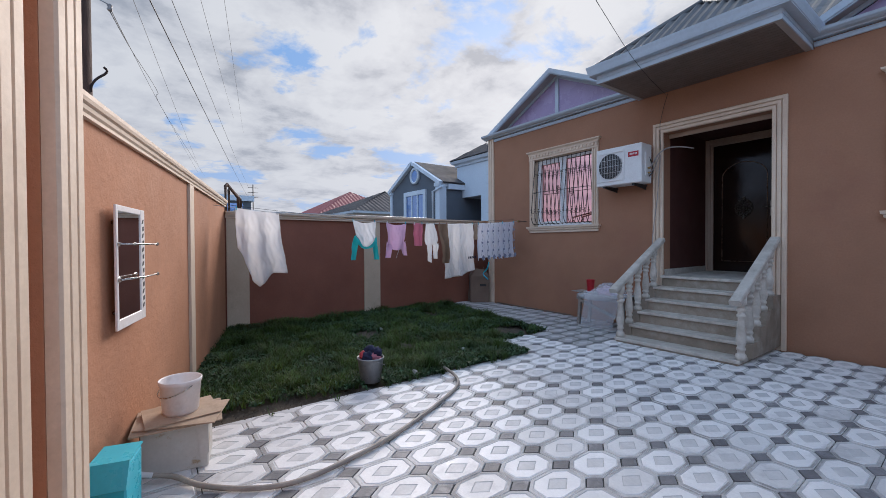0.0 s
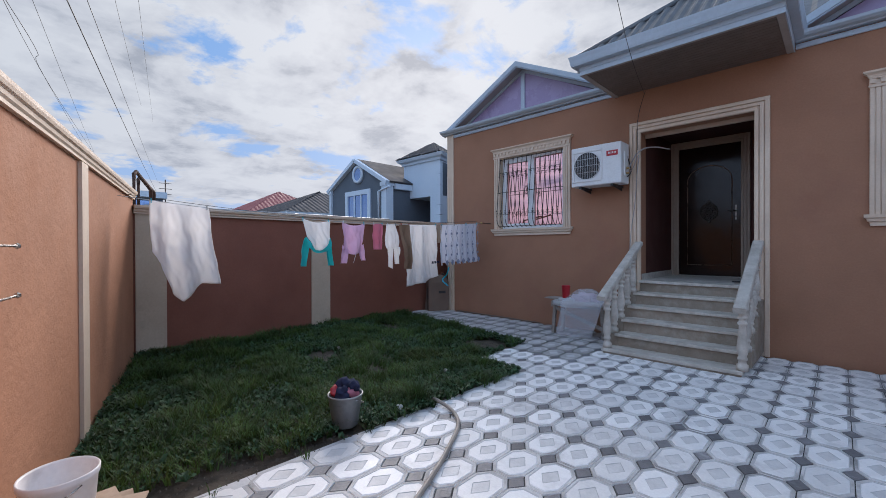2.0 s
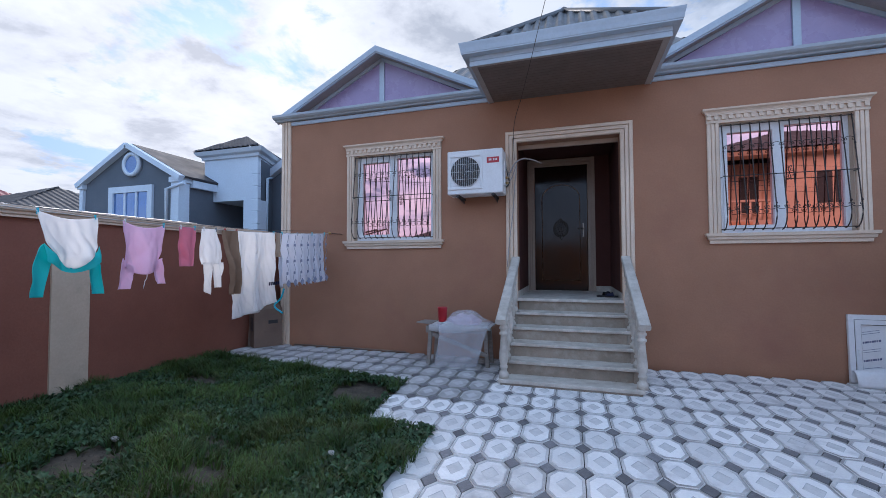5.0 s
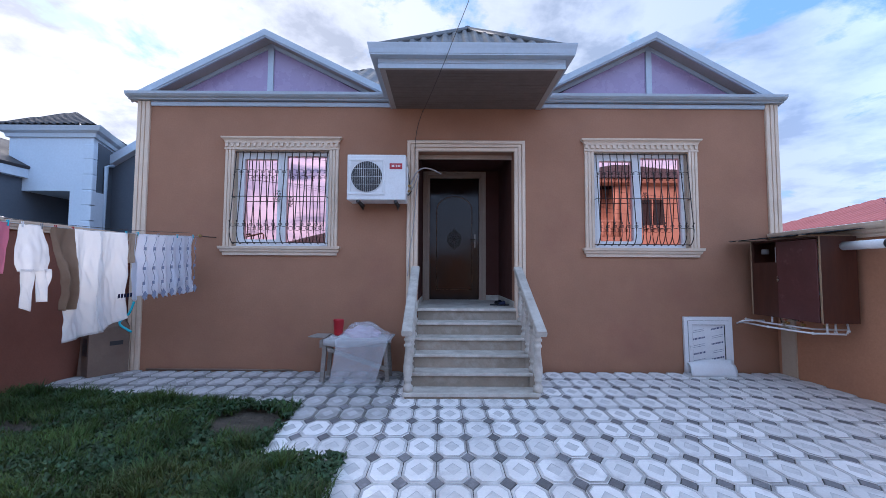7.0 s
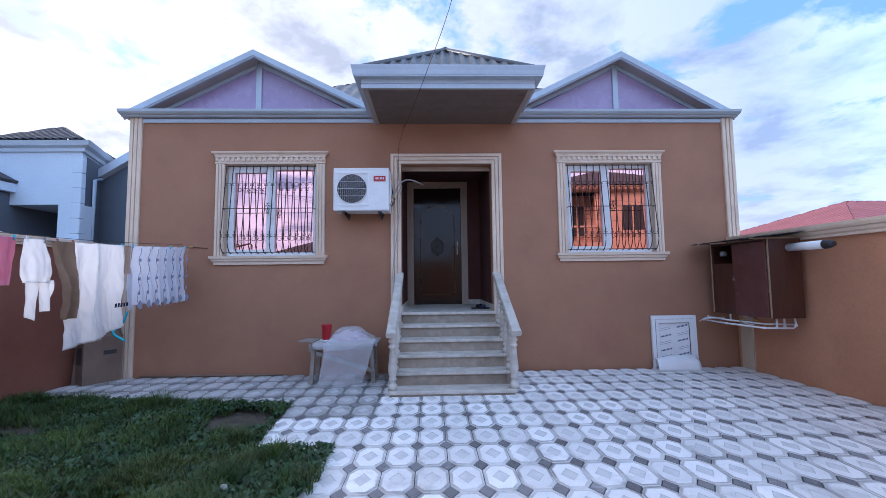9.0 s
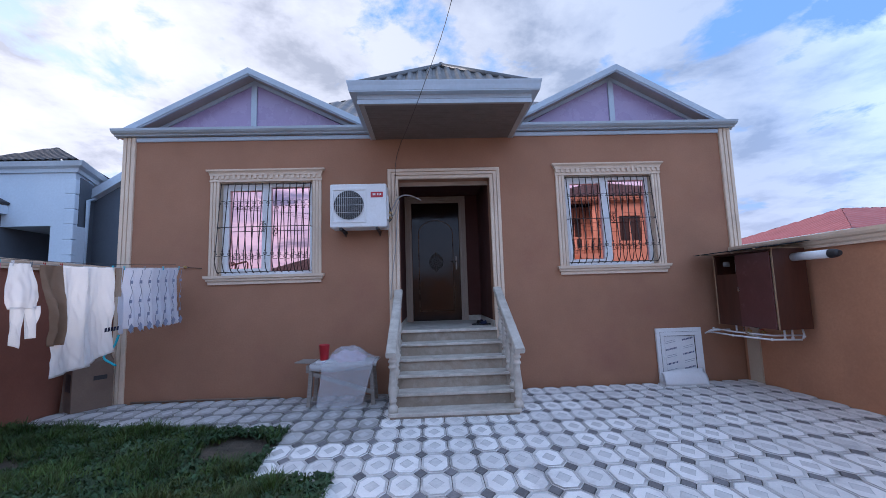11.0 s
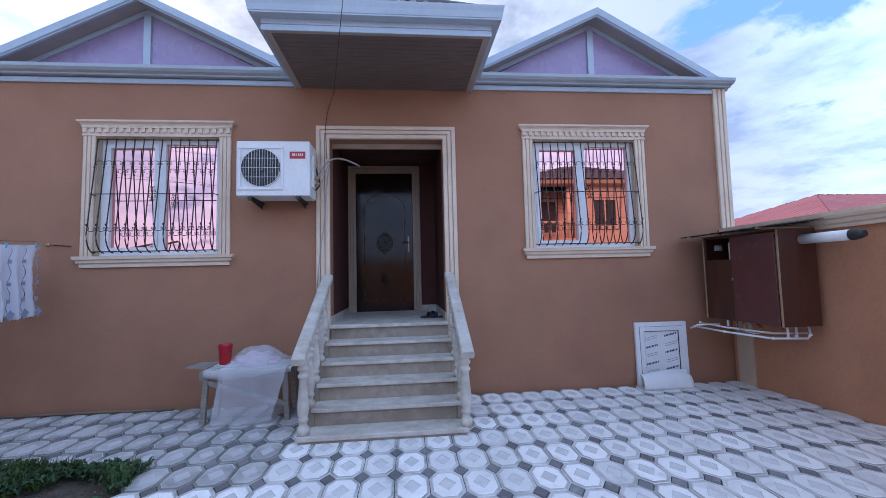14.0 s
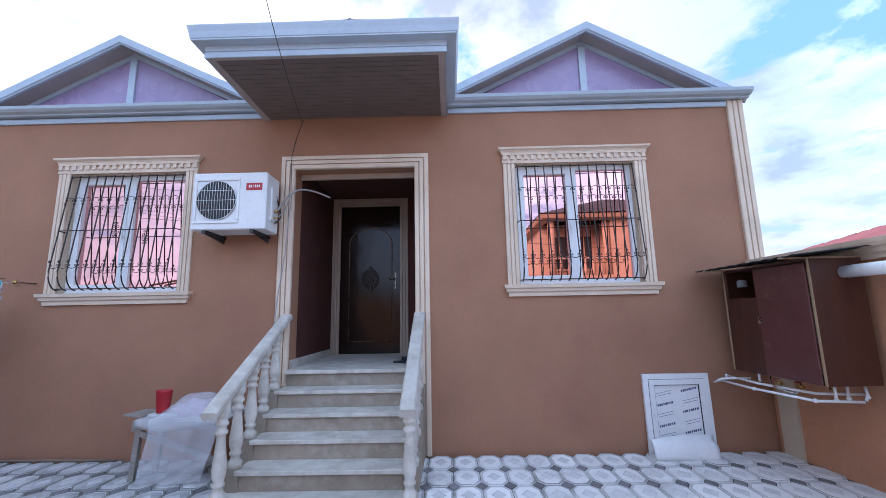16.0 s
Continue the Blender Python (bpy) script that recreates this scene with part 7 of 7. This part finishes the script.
hip_roof(oh, OX0 - 0.5, OX1 + 0.5, OY0 - 0.5, OY1 + 0.5, OZ + 0.25, 2.2, "x", M_FAR_ROOF)
# These panes are flat panels with the rooms' shade in their colour.
for x in (9.2, 12.6):
    for z in (1.2, 4.2):
        wall_window(oh, x, OY1, z, 1.3, 1.5, M_INNER_SHADE, M_ORANGE_WALL, face=(0, 1), trim=0.2)
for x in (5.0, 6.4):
    wall_window(oh, x, OY1 - 1.6, 4.0, 0.9, 1.9, M_INNER_SHADE, M_ORANGE_WALL, face=(0, 1), trim=0.12)
plain_house("street_house", "low pale house across the street", -16, -7, -28, -20, 3.6, 1.8, "x", M_PALE_WALL, M_FAR_ROOF)

# ---- grass and weeds ----


def bareness(x, y):
    """Trodden patches where little grows."""
    v = 1.7 * math.exp(-((x + 4.88) ** 2 / 0.14 + (y - 4.82) ** 2 / 0.11)) + 1.1 * math.exp(-((x + 5.0) ** 2 / 0.10 + (y - 2.9) ** 2 / 0.05))
    v += 1.0 * math.exp(-((x + 6.9) ** 2 / 0.25 + (y - 4.7) ** 2 / 0.06)) + 0.9 * math.exp(-((x + 3.95) ** 2 / 0.03 + (y - 0.6) ** 2 / 0.25))
    v += 1.1 * math.exp(-((x + 3.83) / 0.09) ** 2) * (y < 2.0) + 1.2 * math.exp(-((x + 6.0) ** 2 / 0.12 + (y - 2.8) ** 2 / 0.10))
    return v + 1.3 * max(0, noise.noise((x * 1.6, y * 1.6, 31.0)) - 0.22)


def leafiness(x, y):
    """Where broad weeds take over from the grass."""
    return 0.58 + 1.1 * noise.noise((x * 0.7, y * 0.7, 12.0)) + 0.5 * math.exp(-((x + 5.2) ** 2 / 1.6 + (y - 4.0) ** 2 / 0.9))


def on_lawn(x, y):
    return in_poly(x, y, LAWN) and y > left_y(x) + 0.03 and x > far_x(y) + 0.03


def grass(count, seed):
    """Tufts of bent blades; each blade is three segments long."""
    r = np.random.default_rng(seed)
    verts, faces = [], []
    made = 0
    while made < count:
        x, y = r.uniform(-8.1, -3.66), r.uniform(-0.1, 6.0)
        if not on_lawn(x, y) and not (x > -3.80 and y < 4.05 and on_lawn(x - 0.06, y) and r.random() < 0.15):
            continue
        lf = leafiness(x, y)
        if r.random() < bareness(x, y) or r.random() < 0.75 * max(0, lf - 0.45):
            continue
        made += 1
        tall = 0.042 + 0.09 * max(0, 0.3 + noise.noise((x * 1.9, y * 1.9, 9.0)) + 0.5 * noise.noise((x * 5, y * 5, 2.0))) + 0.02 * r.random()
        heading = 6.28 * noise.noise((x * 1.1, y * 1.1, 5.0)) + r.normal(0, 0.5)
        for k in range(int(r.integers(8, 17))):
            a, d = r.uniform(0, 6.28), r.uniform(0, 0.028)
            px, py = x + d * math.cos(a), y + d * math.sin(a)
            h = tall * r.uniform(0.55, 1.35)
            la = a if r.random() < 0.6 else heading
            lean = h * r.uniform(0.3, 1.3)
            cx_, cy_ = math.cos(la), math.sin(la)
            w = r.uniform(0.0022, 0.0050)
            ux, uy = -cy_ * w, cx_ * w
            i = len(verts)
            for q, (f, zf) in enumerate(((0, -0.02), (0.28, 0.55), (0.68, 0.92))):
                t = 1 - 0.25 * q
                verts.append((px + cx_ * lean * f - ux * t, py + cy_ * lean * f - uy * t, h * zf))
                verts.append((px + cx_ * lean * f + ux * t, py + cy_ * lean * f + uy * t, h * zf))
            verts.append((px + cx_ * lean, py + cy_ * lean, h * r.uniform(0.75, 1.05)))
            faces += [(i, i + 1, i + 3, i + 2), (i + 2, i + 3, i + 5, i + 4), (i + 4, i + 5, i + 6)]
    me = bpy.data.meshes.new("lawn_grass")
    me.from_pydata(verts, [], faces)
    me.materials.append(M_GRASS)
    return tagged(new("lawn_grass", me), "rough unmown green grass in uneven tufts", "grass", kind="stuff")


def weeds(count, seed):
    """Rosettes of broad lobed leaves, folded along the midrib."""
    r = np.random.default_rng(seed)
    verts, faces = [], []
    made = 0
    while made < count:
        x, y = r.uniform(-8.1, -3.75), r.uniform(-0.1, 6.0)
        if not on_lawn(x, y) or r.random() < 1.1 * bareness(x, y) or r.random() > 0.25 + leafiness(x, y):
            continue
        made += 1
        size = r.uniform(0.022, 0.062) * (0.8 + 0.4 * max(0, leafiness(x, y)))
        for k in range(int(r.integers(4, 9))):
            a = r.uniform(0, 6.28)
            ln = size * r.uniform(0.6, 1.2)
            wd = ln * r.uniform(0.2, 0.36)
            rise = r.uniform(0.15, 0.8) * ln + 0.015
            ca, sa = math.cos(a), math.sin(a)
            i = len(verts)
            verts.append((x, y, 0.004))
            for f, wf, zf in ((0.35, 0.75, 0.65), (0.68, 1.0, 1.0)):
                for sgn in (-1, 0, 1):
                    ww = wd * wf * sgn * r.uniform(0.8, 1.15)
                    verts.append((x + ca * ln * f - sa * ww, y + sa * ln * f + ca * ww, 0.012 + rise * zf - 0.18 * ln * (sgn == 0) + 0.06 * ln * r.normal()))
            verts.append((x + ca * ln, y + sa * ln, 0.012 + rise * r.uniform(0.35, 0.95)))
            faces += [(i, i + 2, i + 1), (i, i + 3, i + 2), (i + 1, i + 2, i + 5, i + 4), (i + 2, i + 3, i + 6, i + 5), (i + 4, i + 5, i + 7), (i + 5, i + 6, i + 7)]
    me = bpy.data.meshes.new("lawn_weeds")
    me.from_pydata(verts, [], faces)
    me.polygons.foreach_set("use_smooth", [True] * len(faces))
    me.materials.append(M_WEED)
    return tagged(new("lawn_weeds", me), "broad-leaved weeds among the grass", "weeds", kind="stuff")


grass(7400, 11)
weeds(9000, 12)


def tuft(cx_, cy_, count, height, seed):
    """One tall clump of grass."""
    r = np.random.default_rng(seed)
    verts, faces = [], []
    for k in range(count):
        a, d = r.uniform(0, 6.28), r.uniform(0, 0.10)
        x, y, h = cx_ + d * math.cos(a), cy_ + d * math.sin(a), height * r.uniform(0.5, 1.1)
        w, b = 0.0035, a + r.normal(0, 0.6)
        lean = d + h * r.uniform(0.15, 0.7)
        lx, ly, ux, uy = math.cos(b) * lean, math.sin(b) * lean, -math.sin(b) * w, math.cos(b) * w
        i = len(verts)
        verts += [(x - ux, y - uy, 0), (x + ux, y + uy, 0), (x + lx * 0.35 + ux * 0.8, y + ly * 0.35 + uy * 0.8, h * 0.65), (x + lx * 0.35 - ux * 0.8, y + ly * 0.35 - uy * 0.8, h * 0.65), (x + lx, y + ly, h)]
        faces += [(i, i + 1, i + 2, i + 3), (i + 3, i + 2, i + 4)]
    me = bpy.data.meshes.new("grass_tuft")
    me.from_pydata(verts, [], faces)
    me.materials.append(M_GRASS)
    tagged(new("grass_tuft", me), "taller tuft of rough grass", "grass", "grass tufts", "stuff")


for k, (x, y, n, h) in enumerate(((-3.95, 2.62, 240, 0.21), (-4.15, 3.9, 170, 0.16), (-3.92, 3.5, 150, 0.14), (-4.6, 2.2, 140, 0.13), (-5.4, 1.6, 160, 0.14), (-6.6, 5.2, 140, 0.15), (-7.6, 5.6, 180, 0.18),
                                  (-4.35, 3.55, 150, 0.15), (-4.9, 3.5, 130, 0.13), (-7.5, 2.4, 150, 0.14), (-4.3, 1.2, 140, 0.13), (-4.6, 4.25, 160, 0.15), (-5.6, 0.75, 170, 0.17), (-6.6, 0.95, 160, 0.16))):
    tuft(x, y, n, h, 40 + k)


def debris(count, seed):
    """Small stones, clods and dry bits on the bare soil and along the lawn's edge."""
    r = np.random.default_rng(seed)
    verts, faces = [], []
    made = 0
    while made < count:
        x, y = r.uniform(-8.0, -3.74), r.uniform(0.0, 5.9)
        if not on_lawn(x, y) or r.random() > 0.04 + bareness(x, y):
            continue
        made += 1
        s, flat = r.uniform(0.003, 0.011), r.uniform(0.3, 0.7)
        i = len(verts)
        ring = [r.uniform(0.7, 1.2) for _ in range(5)]
        verts += [(x + s * q * math.cos(1.257 * k), y + s * q * math.sin(1.257 * k), 0.0) for k, q in enumerate(ring)]
        verts.append((x + 0.2 * s * r.normal(), y + 0.2 * s * r.normal(), 0.006 + s * flat))
        faces += [(i + k, i + (k + 1) % 5, i + 5) for k in range(5)]
    me = bpy.data.meshes.new("lawn_debris")
    me.from_pydata(verts, [], faces)
    me.materials.append(M_CLOD)
    tagged(new("lawn_debris", me), "small stones and dry clods on the bare soil", "debris", kind="stuff")


debris(1600, 77)
# a few litter scraps at the lawn edge
for x, y, s in ((-3.85, 2.35, 0.03), (-4.3, 3.4, 0.025), (-6.1, 3.1, 0.03)):
    bm = B()
    bmesh.ops.create_icosphere(bm, subdivisions=2, radius=s, matrix=Matrix.Diagonal((1.2, 0.8, 0.7, 1)))
    for v in bm.verts:
        v.co *= 1 + 0.5 * noise.noise(v.co * 40)
    thing("paper_scrap", "crumpled white paper scrap in the grass", "litter", bm, M_CLOTH, group="paper scraps", at=pose(x, y, 0.06))

# ---- pavers ----
CXo, CYo = 0.062, 0.088                    # corner cuts of the octagon
GAP = 0.003


def octagon(sx, sy, cx_, cy_):
    return [(-sx + cx_, -sy), (sx - cx_, -sy), (sx, -sy + cy_), (sx, sy - cy_), (sx - cx_, sy), (-sx + cx_, sy), (-sx, sy - cy_), (-sx, -sy + cy_)]


def rings_mesh(name, rings, mats):
    """Nested rings of points with heights and a material for the band inside each; the last ring is closed."""
    verts, faces, mi = [], [], []
    for pts, z, m in rings:
        verts += [(x, y, z) for x, y in pts]
    n = len(rings[0][0])
    for k in range(len(rings) - 1):
        for i in range(n):
            j = (i + 1) % n
            faces.append((k * n + i, k * n + j, (k + 1) * n + j, (k + 1) * n + i))
            mi.append(rings[k][2])
    faces.append(tuple(range((len(rings) - 1) * n, len(rings) * n)))
    mi.append(rings[-1][2])
    return verts, faces, mi


def make_mesh(name, verts, faces, mi, mats):
    me = bpy.data.meshes.new(name)
    me.from_pydata(verts, [], faces)
    for m in mats:
        me.materials.append(m)
    me.polygons.foreach_set("material_index", mi)
    return me


hx_, hy_ = PX / 2 - GAP, PY / 2 - GAP


def scaled(f):
    return octagon(hx_ * f, hy_ * f, CXo * f, CYo * f)


def diamond8(a, b):
    """A diamond drawn with eight points, to match an octagon's rings."""
    out = []
    for px, py in octagon(1, 1, 0.5, 0.5):
        s = abs(px) + abs(py)
        out.append((px / s * a, py / s * b))
    # the points that face the corners go out to the tips
    return [(-a * 0.5, -b * 0.5), (0, -b), (a * 0.5, -b * 0.5), (a, 0), (a * 0.5, b * 0.5), (0, b), (-a * 0.5, b * 0.5), (-a, 0)]


OCT = rings_mesh("oct", [(scaled(1.0), -0.011, 0), (scaled(0.985), 0.0, 2), (scaled(0.87), 0.0005, 1), (scaled(0.83), -0.003, 0), (scaled(0.80), 0.001, 0),
                         (diamond8(0.066, 0.096), 0.001, 1), (diamond8(0.061, 0.089), -0.0018, 3), (diamond8(0.056, 0.082), 0.0003, 3)], None)
DIA = rings_mesh("dia", [([(-0.057, 0), (0, -0.082), (0.057, 0), (0, 0.082)], -0.011, 0), ([(-0.055, 0), (0, -0.079), (0.055, 0), (0, 0.079)], -0.001, 0),
                         ([(-0.026, 0), (0, -0.038), (0.026, 0), (0, 0.038)], -0.0005, 0), ([(-0.022, 0), (0, -0.033), (0.022, 0), (0, 0.033)], -0.0014, 0)], None)
oct_me = make_mesh("paver", *OCT, [M_TILE, M_TILE_RING, M_TILE_RIM, M_TILE_CORE])
dia_me = make_mesh("inset_paver", *DIA, [M_TILE_GREY])
rest = {"o": ([], [], []), "d": ([], [], []), "g": ([], [], [])}
NEAR = 290
cand = {"o": [], "d": []}
for i in range(-24, 22):
    for j in range(-16, 10):
        x, y = OX + i * PX, OY + j * PY
        if paved(x, y) and y + 0.1 < FY:
            cand["o"].append((x, y))
        x, y = x + PX / 2, y + PY / 2
        if paved(x, y):
            cand["d"].append((x, y))
for kind, src, me, pname in (("o", OCT, oct_me, "paver"), ("d", DIA, dia_me, "inset_paver")):
    pts = sorted(cand[kind], key=lambda p: math.hypot((p[0] + 2.3) * 0.9, (p[1] - 3.6) * 0.8))
    for k, (x, y) in enumerate(pts):
        dz = 0.0025 * noise.noise((x * 9, y * 9, 0.0))
        if k < NEAR and not (y > 5.1 and x < -3.5):
            ob = new(pname, me)
            ob.parent = paving
            ob.matrix_basis = pose(x, y, dz, 1.0 * noise.noise((x * 7, y * 7, 3)), 1.0 * noise.noise((x * 7, y * 7, 8)), 1.2 * noise.noise((x * 5, y * 5, 1)))
        else:
            # the strip between lawn and house is unswept
            v, f, m = rest["g" if kind == "o" and y > 5.1 and x < -3.5 else kind]
            n0 = len(v)
            v += [(x + a, y + b, c + dz) for a, b, c in src[0]]
            f += [tuple(n0 + q for q in face) for face in src[1]]
            m += src[2]
for kind, name, mats in (("o", "outer_pavers", [M_TILE_J, M_TILE_RING, M_TILE_RIM, M_TILE_CORE]), ("g", "unswept_pavers", [M_TILE_GRIMY, M_TILE_RING, M_RIM_GRIMY, M_TILE_RING]), ("d", "outer_inset_pavers", [M_TILE_GREY_J])):
    ob = new(name, make_mesh(name, *rest[kind], mats))
    ob.parent = paving
    tagged(ob, kind="stuff")
